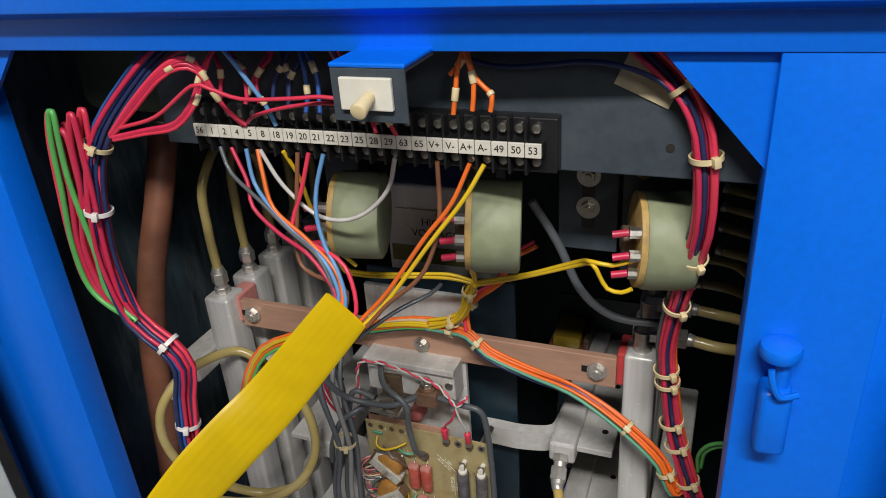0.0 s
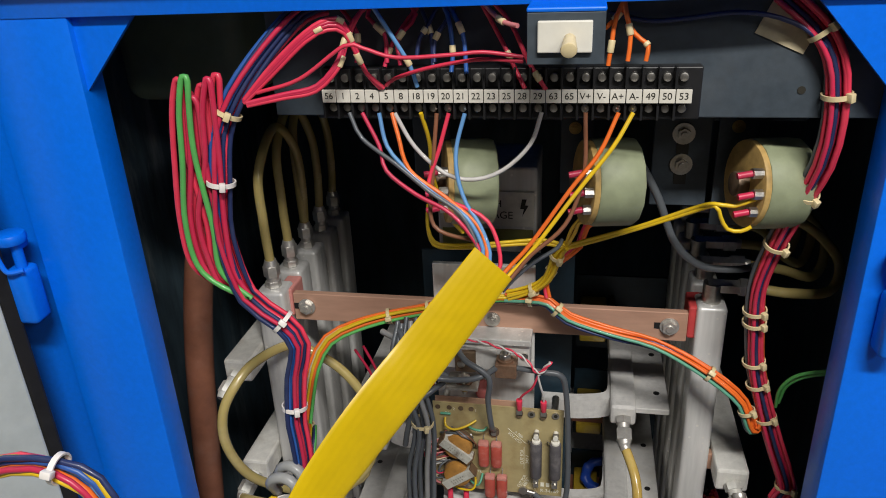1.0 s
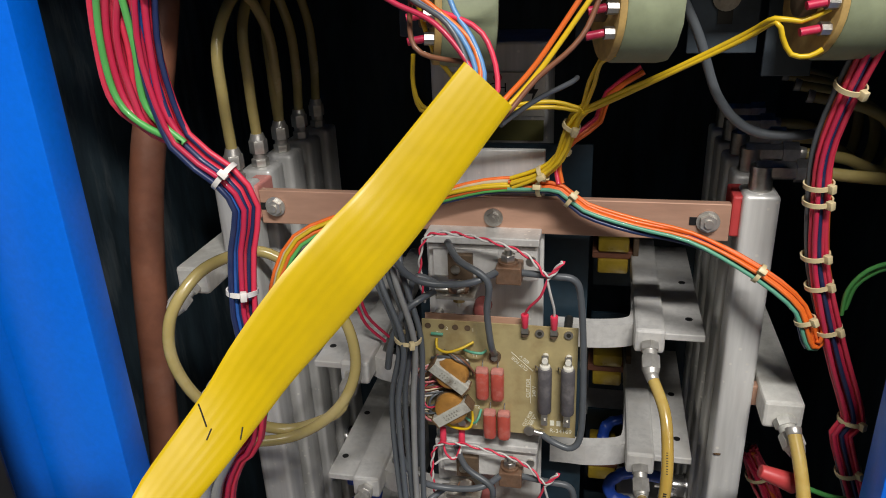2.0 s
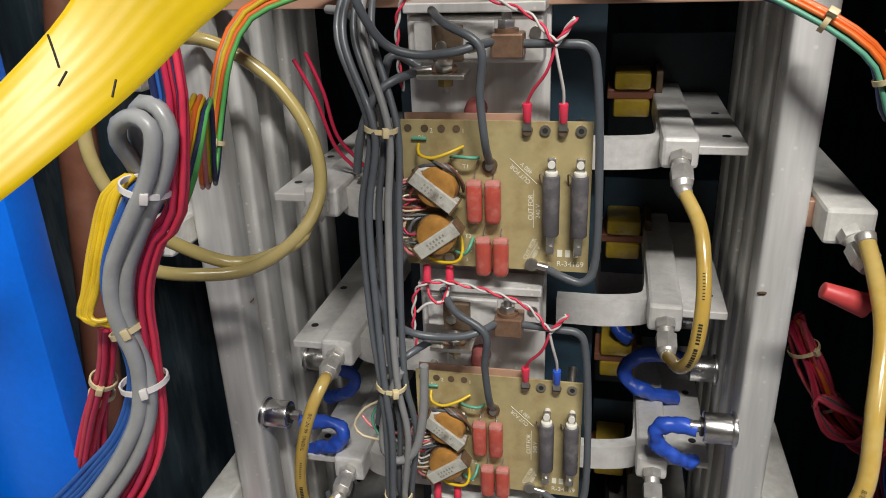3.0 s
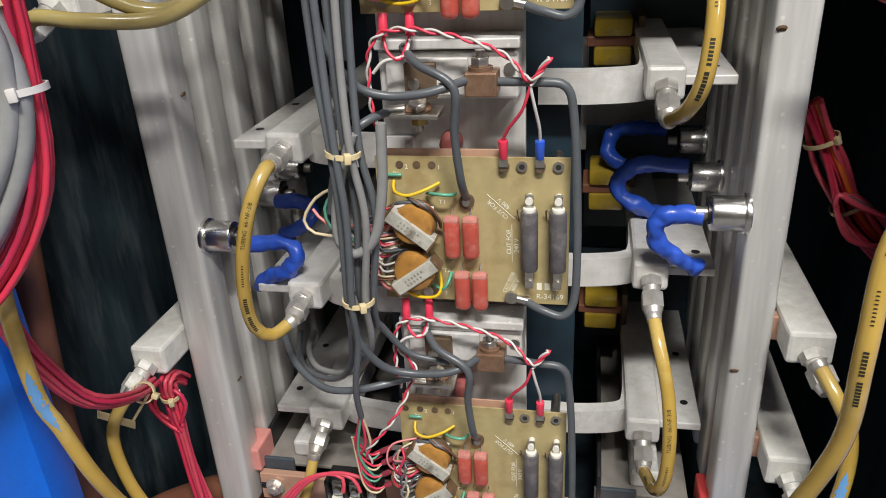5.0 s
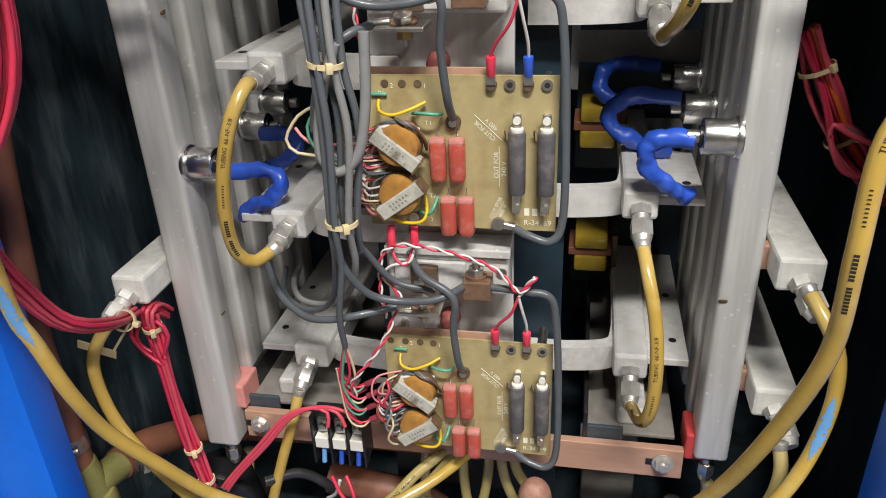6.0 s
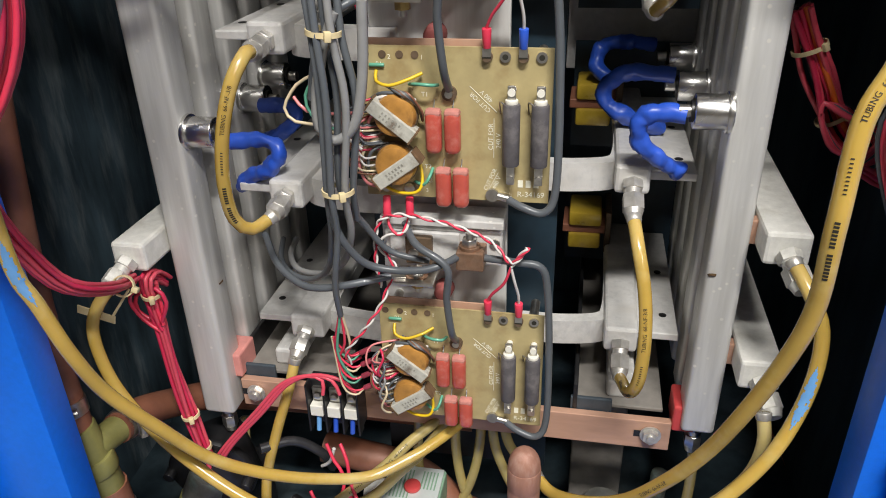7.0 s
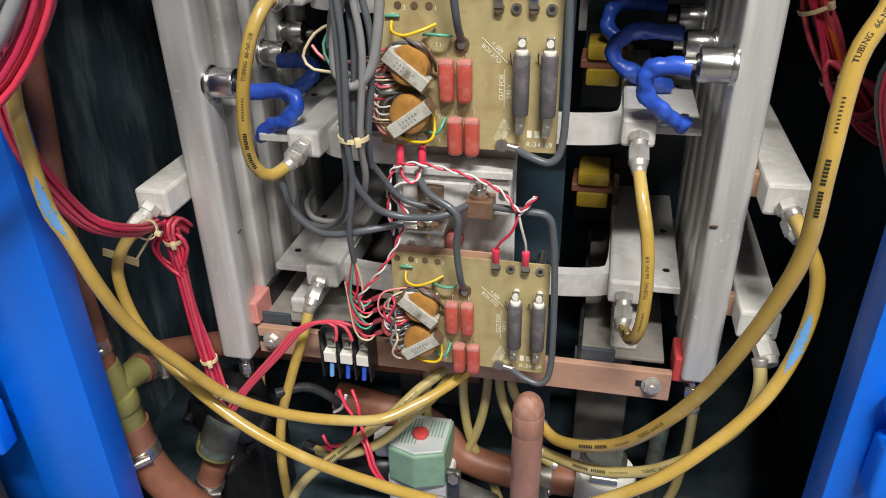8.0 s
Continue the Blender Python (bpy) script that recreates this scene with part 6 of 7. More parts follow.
# ---- clamps and leads between the boards ----
def twisted(parent, pts, r=0.00095, turns=10.0, amp=0.0012):
    mid = spline(pts, 0.002)
    for m, ph in (("wire_red", 0.0), ("wire_white", math.pi)):
        path = []
        side = Vector((0, 1, 0))
        for i, c in enumerate(mid):
            t = (mid[min(i + 1, len(mid) - 1)] - mid[max(i - 1, 0)]).normalized()
            side = (side - t * side.dot(t)).normalized()
            up = t.cross(side)
            a = ph + turns * 6.283 * i / len(mid)
            path.append(c + side * math.cos(a) * amp + up * math.sin(a) * amp)
        part("wire", sweep(path, r, 6), m, parent, "", True)


def clamp_and_leads(x0, zt, tip, lug_run):
    U = lambda u: x0 + u * BW
    V = lambda v: zt - v * BH
    C = lambda pts: [(U(u), y, V(v)) for u, v, y in pts]
    c = thing("device_clamp", (U(0.4), 0.03, V(-0.34)), "aluminium device clamp with copper posts and bolts above a board", "clamp", "clamps above the boards")
    part("body", box(U(0.05), U(0.74), 0.006, 0.032, V(-0.34), V(-0.62), 0.002), "cast_aluminium", c)
    part("face_plate", box(U(0.09), U(0.5), 0.002, 0.006, V(-0.37), V(-0.59), 0.001), "cast_aluminium", c)
    part("cap_strip", box(U(0.04), U(0.75), 0.001, 0.03, V(-0.64), V(-0.70), 0.001), "aluminium", c)
    part("device", box(U(0.19), U(0.345), -0.003, 0.006, V(-0.36), V(-0.57), 0.001), "bronze", c)
    part("device_screw", rod((U(0.24), -0.0055, V(-0.45)), (U(0.24), -0.003, V(-0.45)), 0.0042, n=14, bevel=0.0008), "steel", c, "", True)
    post = part("copper_post", box(U(0.50), U(0.655), -0.016, 0.004, V(-0.395), V(-0.535), 0.0012), "dull_copper", c)
    zz = V(-0.535)
    bm = rod((U(0.57), -0.007, zz), (U(0.57), -0.007, zz + 0.0025), 0.0082, n=20)
    part("washer", bm, "dull_copper", post, "", True)
    bm = rod((U(0.57), -0.007, zz + 0.0025), (U(0.57), -0.007, zz + 0.0085), 0.0062, n=6, bevel=0.0005)
    rod((U(0.57), -0.007, zz + 0.0085), (U(0.57), -0.007, zz + 0.013), 0.0034, n=12, bm=bm)
    part("nut", bm, "steel", post, "", True)
    lug = part("lug_plate", box(U(0.14), U(0.38), -0.024, 0.004, V(-0.285), V(-0.313), 0.0008), "steel", c)
    ax = Vector((0, -0.35, 0.94))
    o = Vector((U(0.27), -0.012, V(-0.313)))
    part("washer", rod(o, o + ax * 0.0022, 0.0088, n=20), "dull_copper", lug, "", True)
    part("bolt", rod(o + ax * 0.0022, o + ax * 0.0075, 0.0066, n=6, bevel=0.0006), "steel", lug, "", True)
    part("nut", rod((U(0.27), -0.012, V(-0.285)), (U(0.27), -0.012, V(-0.23)), 0.0055, n=6), "brass", lug, "", True)
    part("stud", rod((U(0.27), -0.012, V(-0.23)), (U(0.27), -0.012, V(-0.19)), 0.0026, n=10), "steel", lug, "", True)
    part("crimp", rod((U(0.10), -0.014, V(-0.31)), (U(0.21), -0.014, V(-0.325)), 0.0036, n=12, bevel=0.0006), "steel", lug, "", True)
    part("insulator_knob", rod((U(0.37), 0.032, V(-0.022)), (U(0.37), 0.014, V(-0.022)), 0.0085, 0.007, n=20, bevel=0.0025), "dusty_red", c, "red plastic knob behind the board", True)
    part("side_screw", rod((U(0.70), 0.004, V(-0.52)), (U(0.70), 0.0065, V(-0.52)), 0.004, n=12), "steel", c, "", True)
    w = thing("board_leads", (U(0.6), -0.01, V(-0.47)), "dark grey leads and twisted red and white wires of one board", "wiring", "leads of the boards")
    G = 0.0030
    for m, pts in (("wire_slate", [(0.645, -0.47, -0.008), (0.85, -0.475, -0.013), (0.97, -0.45, -0.013), (1.01, -0.28, -0.011), (1.035, 0.2, -0.010), (1.04, 0.85, -0.010), (0.985, 1.02, -0.012), (0.87, 1.0, -0.010), (0.79, 0.975, -0.004)]),
                   ("wire_slate", [(0.19, -0.66, 0.0), (0.29, -0.60, -0.022), (0.465, -0.48, -0.029), (0.455, -0.2, -0.024), (0.47, 0.1, -0.018), (0.475, 0.255, -0.004)]),
                   ("wire_slate", [(-0.12, -1.0, -0.048), (-0.08, -0.75, -0.047), (0.01, -0.52, -0.037), (0.15, -0.44, -0.031), (0.33, -0.45, -0.03), (0.44, -0.48, -0.025), (0.515, -0.49, -0.012)]),
                   ("wire_slate", lug_run)):
        part("cable", sweep(spline(C(pts), 0.004), G, 10), m, w, "", True)
    part("tape_band", rod((U(0.40), -0.0255, V(-0.467)), (U(0.44), -0.0245, V(-0.48)), 0.0038, n=12), "masking_tape", w)
    twisted(w, C([(0.05, -0.2, -0.012), (0.03, -0.42, -0.012), (0.06, -0.70, -0.012), (0.2, -0.78, -0.014), (0.45, -0.74, -0.015), (0.68, -0.64, -0.015), (0.8, -0.50, -0.018), (0.84, -0.52, -0.02), (0.90, -0.62, -0.02), (0.86, -0.56, -0.02), (0.81, -0.47, -0.018)]))
    part("wire", sweep(spline(C([(0.81, -0.46, -0.018), (0.77, -0.32, -0.016), (0.70, -0.2, -0.010), (0.67, -0.12, -0.006)]), 0.004), 0.0012, 6), "wire_red", w, "", True)
    part("wire", sweep(spline(C([(0.81, -0.46, -0.018), (0.83, -0.34, -0.016), (0.85, -0.2, -0.010), (0.85, -0.12, -0.006)]), 0.004), 0.0012, 6), "wire_white", w, "", True)
    for u, m in ((0.67, "wire_red"), (0.85, tip)):
        part("terminal_sleeve", rod((U(u), -0.006, V(-0.12)), (U(u), -0.004, V(0.0)), 0.0034, 0.0028, n=12, bevel=0.0006), m, w, "", True)
        part("terminal_tongue", box(U(u) - 0.003, U(u) + 0.003, -0.0052, -0.0042, V(0.05), V(0.0)), "steel", w)
    return c


tag_pair = thing("twisted_pair", (-0.045, -0.012, 0.48), "twisted red and white wires running down to the crimp tags", "wiring")
twisted(tag_pair, [(-0.058, -0.012, 0.497), (-0.045, -0.014, 0.480), (-0.050, -0.016, 0.467), (-0.055, -0.020, 0.452), (-0.066, -0.024, 0.433), (-0.079, -0.024, 0.415), (-0.090, -0.022, 0.398), (-0.088, -0.017, 0.384)], turns=5.0)


def board_foot_wires(x0, zt):
    U = lambda u: x0 + u * BW
    V = lambda v: zt - v * BH
    w = thing("foot_terminals", (U(0.15), -0.005, V(1.0)), "red crimp terminals with short wires under a board", "wiring", "red terminals under the boards")
    for u in (0.115, 0.245):
        part("terminal_tongue", rod((U(u), -0.004, V(0.93)), (U(u), -0.0015, V(0.93)), 0.004, n=14), "steel", w, "", True)
        part("terminal_sleeve", rod((U(u), -0.005, V(0.99)), (U(u), -0.007, V(1.12)), 0.003, 0.0034, n=12, bevel=0.0006), "wire_red", w, "", True)
    part("wire", sweep(spline([(U(0.115), -0.007, V(1.12)), (U(0.14), -0.012, V(1.2)), (U(0.2), -0.013, V(1.24)), (U(0.245), -0.007, V(1.12))], 0.003), 0.0012, 6), "wire_red", w, "", True)
    part("wire", sweep(spline([(U(0.245), -0.007, V(1.12)), (U(0.22), -0.012, V(1.22)), (U(0.12), -0.013, V(1.25)), (U(0.06), -0.012, V(1.32))], 0.003), 0.0012, 6), "wire_white", w, "", True)


down = [(-0.16, 0.25, -0.040), (-0.12, 0.02, -0.042), (-0.05, -0.20, -0.037), (0.04, -0.29, -0.03), (0.12, -0.315, -0.016)]
aside = [(-0.78, -0.36, 0.030), (-0.62, -0.26, 0.0), (-0.42, -0.21, -0.02), (-0.25, -0.25, -0.03), (-0.08, -0.30, -0.03), (0.12, -0.315, -0.016)]
for (x0, zt), tip, lug_run in (((-0.067, 0.861), "wire_red", down), ((-0.0665, 0.650), "hose_blue", down), ((-0.065, 0.437), "wire_red", aside)):
    clamp_and_leads(x0, zt, tip, lug_run)
for x0, zt in ((-0.067, 0.861), (-0.0665, 0.650)):
    board_foot_wires(x0, zt)

# ---- cans, blue leads, side fittings ----
def can(side, x_root, y, z, r=0.0128):
    """A bright metal thermostat can on a manifold, its stud pointing to the middle."""
    c = thing("thermostat_can", (x_root, y, z), "bright metal can screwed to a manifold, with a printed label", "thermostat", "cans on the manifolds")
    part("shell", rod((x_root, y, z), (x_root - side * 0.026, y, z), r, n=32, bevel=0.0012), "chrome", c, "", True)
    part("flange", rod((x_root, y, z), (x_root - side * 0.004, y, z), r + 0.002, n=32, bevel=0.0006), "chrome", c, "", True)
    part("cap", rod((x_root - side * 0.026, y, z), (x_root - side * 0.028, y, z), 0.008, n=20), "black_plastic", c, "", True)
    part("stud", rod((x_root - side * 0.028, y, z), (x_root - side * 0.036, y, z), 0.0048, n=14), "steel", c, "", True)
    bm = bmesh.new()
    for k in range(4):
        a0 = -1.1 + k * 0.22
        for j in range(3):
            xx = x_root - side * (0.010 + 0.005 * j)
            box(xx - 0.0004, xx + 0.0004, y - (r + 0.0003) * math.cos(a0) - 0.0002, y - (r + 0.0003) * math.cos(a0) + 0.0002, z + r * math.sin(a0) + 0.002, z + r * math.sin(a0) + 0.005, 0, bm)
    part("imprint", bm, "ink", c)
    return c


def blue_lead(pts, label):
    root = thing("sleeved_lead", pts[0], label, "cable", "blue sleeved leads")
    path = spline(pts, 0.0022)
    bm = sweep(path, 0.0068, 18)
    rings = len(path)
    bm.verts.ensure_lookup_table()
    for i in range(rings):
        fold = min(1.0, 4.0 * i / rings)
        for k in range(18):
            v = bm.verts[i * 18 + k]
            out = (v.co - path[i]).normalized()
            v.co += out * fold * (0.0030 * noise.noise(v.co * 75) + 0.0016 * noise.noise(v.co * 190) - 0.0012 * abs(noise.noise(v.co * 120 + Vector((3, 1, 7)))))
    part("sleeve", bm, "hose_blue", root, "", True)
    return root


for k, (y, z) in enumerate(((0.025, 0.571), (0.1305, 0.568), (0.1825, 0.576))):
    can(-1, -0.225, y, z)
for k, (y, z) in enumerate(((0.025, 0.602), (0.1405, 0.588), (0.2445, 0.588))):
    can(1, 0.195, y, z)
blue_lead([(0.165, 0.025, 0.599), (0.148, 0.028, 0.6), (0.135, 0.03, 0.596), (0.132, 0.03, 0.587), (0.137, 0.032, 0.573), (0.152, 0.038, 0.559), (0.168, 0.05, 0.547)], "blue sleeved lead bending from a can to a cooled bus")
blue_lead([(0.166, 0.14, 0.597), (0.132, 0.14, 0.599), (0.112, 0.135, 0.59), (0.11, 0.13, 0.577), (0.129, 0.13, 0.563), (0.16, 0.145, 0.549)], "blue sleeved lead bending from a can to a cooled bus")
blue_lead([(0.155, 0.244, 0.599), (0.123, 0.235, 0.604), (0.103, 0.225, 0.597), (0.102, 0.215, 0.583), (0.116, 0.21, 0.574)], "blue sleeved lead bending deep inside the rack")
blue_lead([(-0.188, 0.025, 0.564), (-0.165, 0.025, 0.566), (-0.152, 0.025, 0.563), (-0.148, 0.022, 0.555), (-0.159, 0.025, 0.541), (-0.178, 0.03, 0.531), (-0.192, 0.04, 0.517)], "blue sleeved lead bending from a can to a cooled bus")
blue_lead([(-0.2, 0.116, 0.566), (-0.176, 0.112, 0.568), (-0.162, 0.105, 0.563), (-0.17, 0.1, 0.55), (-0.196, 0.11, 0.534)], "blue sleeved lead bending deep inside the rack")


def side_block(side, x0, x1, y0, z):
    b = thing("side_manifold_block", ((x0 + x1) / 2, y0, z - 0.012), "pale cast side block with a water fitting, beside the rack", "manifold block", "side blocks")
    part("block", box(x0, x1, y0, 0.22, z - 0.013, z + 0.013, 0.003), "white_block", b)
    if side > 0:
        part("lug_bracket", box(min(x0, x1) + 0.004 - (0.02 if side > 0 else -0.02), max(x0, x1) - 0.004 - (0.02 if side > 0 else -0.02), y0 + 0.03, y0 + 0.04, z - 0.012, z + 0.008, 0.001), "copper_bar", b)
    fitting(b, ((x0 + x1) / 2, y0, z - 0.002), (-0.25 if side < 0 else 0.25, -0.85, -0.5), 0.0090, "fitting_white")


for z in (0.896, 0.762, 0.475):
    side_block(-1, -0.288, -0.258, -0.022, z)
for z in (0.793, 0.512, 0.400):
    side_block(1, 0.226, 0.258, -0.005, z)

# ---- round controls behind the strip ----
def control(x, y, z):
    n = Vector((-0.96, -0.27, 0.05)).normalized()
    c = Vector((x, y, z))
    p = thing("rheostat", (x, y, z - 0.035), "round rheostat with a tan face and a grey-green cover", "rheostat", "rheostats under the strip")
    side = n.cross(Vector((0, 0, 1))).normalized()
    part("cover", rod(c - n * 0.038, c - n * 0.001, 0.036, n=14, bevel=0.003), "pot_green", p, "", True)
    part("face", rod(c - n * 0.002, c + n * 0.003, 0.0345, n=28, bevel=0.001), "pot_tan", p, "tan ceramic face", True)
    part("hub", rod(c, c + n * 0.012, 0.010, n=20, bevel=0.002), "bronze", p, "", True)
    for a in (-0.2, 0.35, 0.9):
        d = side * -math.cos(a - 0.4) * 0.029 + Vector((0, 0, -1)) * math.sin(a - 0.4) * 0.029
        t = part("terminal", rod(c + d + n * 0.002, c + d + n * 0.010, 0.0042, n=8), "steel", p, "", True)
        part("crimp_sleeve", rod(c + d + n * 0.010, c + d + n * 0.018 + Vector((-0.003, 0, -0.002)), 0.0026, n=10), "wire_crimson", t, "", True)
    return p


control(0.084, -0.055, 1.129)
control(0.208, -0.05, 1.129)
control(-0.030, -0.055, 1.127)
br = thing("control_bracket", (0.1, 0.0, 1.09), "dark grey sheet-metal brackets carrying the round controls", "bracket")
for x0, x1, z0, z1, y, m in ((-0.070, -0.036, 1.105, 1.188, -0.004, "slate_paint"), (0.061, 0.088, 1.10, 1.188, -0.004, "slate_paint"), (0.139, 0.186, 1.09, 1.188, 0.0, "slate_paint"), (0.190, 0.222, 1.075, 1.188, -0.006, "slate_paint")):
    part("plate", box(x0, x1, y, y + 0.003, z0, z1, 0.0008), m, br)
part("rail", box(-0.16, 0.26, 0.002, 0.03, 1.165, 1.190, 0.002), "slate_paint", br)
for z in (1.155, 1.128):
    part("slot", box(0.158, 0.168, -0.0008, -0.0004, z - 0.018, z), "ink", br)
    bolt(br, (0.163, -0.0006, z), (0, -1, 0), 0.0055, 0.004, "steel", 1.7)
bolt(br, (0.205, -0.0064, 1.163), (0, -1, 0), 0.0036, 0.002, "brass")
bolt(br, (0.073, -0.0044, 1.160), (0, -1, 0), 0.0036, 0.002, "brass")

hv = thing("relay_housing", (-0.02, 0.15, 1.0), "grey housing with a warning sign above the rack", "housing")
part("case", box(-0.075, 0.034, 0.112, 0.2, 0.93, 1.085, 0.003), "aluminium", hv)
part("window_strip", box(-0.07, 0.03, 0.1105, 0.112, 0.995, 1.014), "olive_coupling", hv)
sg = part("warning_sign", box(-0.062, 0.031, 0.1095, 0.1115, 1.018, 1.058, 0.0006), "paper", hv, "white warning sign with black lettering")
part("header", rod((-0.012, 0.1092, 1.0535), (-0.012, 0.1096, 1.0535), 0.004, n=24), "red_brick", sg)
lettering("HIGH", 0.0085, facing(-0.018, 0.1091, 1.044), "ink", sg)
lettering("VOLTAGE", 0.0085, facing(-0.018, 0.1091, 1.031), "ink", sg)
part("bolt_symbol", extrude_outline([(0.018, 1.050), (0.023, 1.050), (0.021, 1.043), (0.025, 1.043), (0.018, 1.030), (0.020, 1.039), (0.016, 1.039)], "y", 0.1090, 0.1094), "ink", sg)

# yellow-taped coils behind the rack
for z in (0.838, 0.690, 0.548, 0.412):
    cl = thing("choke_coil", (0.098, 0.22, z - 0.025), "yellow-taped coil behind the boards", "coil", "yellow coils")
    part("winding", box(0.084, 0.118, 0.21, 0.26, z + 0.004, z + 0.020, 0.003, segments=2), "yellow_tape", cl, "", True)
    part("winding", box(0.084, 0.118, 0.21, 0.26, z - 0.022, z - 0.005, 0.003, segments=2), "yellow_tape", cl, "", True)
    part("core", box(0.078, 0.127, 0.214, 0.26, z - 0.005, z + 0.004, 0.001), "copper_pipe", cl)
    part("end_strap", box(0.122, 0.128, 0.208, 0.26, z - 0.024, z + 0.022, 0.001), "bronze", cl)
    part("bracket", box(0.080, 0.2, 0.26, 0.264, z - 0.06, z + 0.05), "navy_panel", cl)

# rails under the rack
for x0, x1 in ((-0.222, -0.120), (0.10, 0.180)):
    rl = thing("support_rail", (x0, 0.1, 0.318), "dark painted angle rail carrying the rack", "rail", "support rails")
    part("web", box(x0, x0 + 0.004, RY + 0.004, 0.4, 0.31, 0.345, 0.001), "black_plastic", rl)
    part("tray", box(x0 + 0.004, x1, RY + 0.01, 0.4, 0.318, 0.322, 0.001), "post_grey", rl)
    part("end_clip", box(x0 - 0.002, x0 + 0.035, RY + 0.005, RY + 0.009, 0.305, 0.33, 0.001), "slate_paint", rl)
    part("inner_tube", box(x0 + 0.03, x0 + 0.055, RY + 0.02, 0.4, 0.322, 0.34, 0.003), "aluminium", rl)
post = thing("support_post", (0.135, 0.13, 0.06), "grey upright post under the rack", "post")
part("upright", box(0.103, 0.158, 0.12, 0.15, 0.06, 0.30, 0.002), "post_grey", post)
part("foot_plate", box(0.09, 0.17, 0.10, 0.17, 0.0602, 0.066, 0.001), "slate_paint", post)

# small terminal block on the lower bar
tb = thing("terminal_block", (-0.118, 0.012, 0.283), "black three-pole terminal block with cream barriers on the copper bar", "terminal block")
part("base", box(-0.143, -0.093, 0.012, 0.0255, 0.288, 0.338, 0.001), "black_plastic", tb)
for k in range(3):
    x = -0.134 + k * 0.0165
    part("barrier", box(x - 0.0088, x - 0.0068, 0.0, 0.012, 0.286, 0.340, 0.0005), "black_plastic", tb)
    part("cream_shelf", box(x - 0.0062, x + 0.0062, 0.001, 0.012, 0.304, 0.316, 0.0008), "white_plastic", tb)
    part("screw_plate", box(x - 0.005, x + 0.005, 0.008, 0.012, 0.318, 0.332, 0.0004), "steel", tb)
    part("screw", rod((x, 0.005, 0.324), (x, 0.008, 0.324), 0.0036, n=12, bevel=0.0005), "steel", tb, "", True)
    part("crimp", rod((x, 0.006, 0.302), (x, 0.002, 0.287), 0.0024, n=10), "hose_blue" if k else "wire_sky", tb, "", True)
part("barrier", box(-0.0945, -0.0925, 0.0, 0.012, 0.286, 0.340, 0.0005), "black_plastic", tb)
wires("terminal_block_wires", "red and white wires dropping from the small terminal block", [
    ("wire_red", 0.0018, [(-0.128, 0, 0.272), (-0.12, -0.005, 0.256), (-0.11, -0.01, 0.243), (-0.114, -0.015, 0.221), (-0.135, -0.02, 0.214), (-0.144, -0.015, 0.223)]),
    ("wire_red", 0.0018, [(-0.114, 0, 0.274), (-0.106, -0.008, 0.261), (-0.102, -0.015, 0.242), (-0.089, -0.03, 0.225), (-0.083, -0.035, 0.208), (-0.07, -0.035, 0.188), (-0.03, -0.035, 0.176)]),
    ("wire_red", 0.0018, [(-0.145, -0.015, 0.207), (-0.126, -0.02, 0.208), (-0.101, -0.02, 0.228), (-0.086, -0.035, 0.204), (-0.064, -0.035, 0.182), (-0.03, -0.035, 0.171)]),
    ("wire_white", 0.0018, [(-0.125, 0.01, 0.257), (-0.131, 0.01, 0.239), (-0.142, 0.015, 0.227)]),
])

# ---- green tank, hoses and valves ----
tk = thing("expansion_tank", (-0.30, 0.09, 1.172), "grey-green painted tank hanging in the cabinet corner", "tank")
part("shell", box(-0.365, -0.235, 0.02, 0.16, 1.174, 1.495, 0.018, segments=4), "green_tank", tk, "", True)
part("outlet", rod((-0.297, 0.06, 1.150), (-0.297, 0.06, 1.176), 0.012, n=18), "bronze", tk, "", True)


def hose_clamp(parent, at, along, r):
    at, along = Vector(at), Vector(along).normalized()
    bm = rod(at - along * 0.0065, at + along * 0.0065, r + 0.0012, n=28)
    q = along.to_track_quat("Z", "Y").to_matrix().to_4x4()
    for k in range(12):
        a = k * 0.12 - 2.6
        o = q @ Vector((math.cos(a) * (r + 0.0013), math.sin(a) * (r + 0.0013), 0))
        p = at + o
        box(p.x - 0.0004, p.x + 0.0004, p.y - 0.0004, p.y + 0.0004, p.z - 0.004, p.z + 0.004, 0, bm, q)
    c = part("hose_clamp", bm, "steel", parent, "perforated steel hose clamp", True)
    s = Vector((0.62, -0.78, 0.1))
    s = (s - along * s.dot(along)).normalized()
    t = along.cross(s)
    bm = rod(at + s * (r + 0.004) - t * 0.008, at + s * (r + 0.004) + t * 0.008, 0.0042, n=12)
    rod(at + s * (r + 0.004) + t * 0.008, at + s * (r + 0.004) + t * 0.011, 0.0052, n=6, bm=bm)
    part("clamp_screw", bm, "steel", c, "", True)


def hose(pts, r, label, clamps=(), material="copper_pipe"):
    h = thing("coolant_hose", pts[0], label, "hose", "rubber coolant hoses")
    path = spline(pts)
    part("wall", sweep(path, r, 16), material, h, "", True)
    for u in clamps:
        k = min(len(path) - 2, max(1, int(u * (len(path) - 1))))
        hose_clamp(h, path[k], path[k + 1] - path[k - 1], r)
    return h


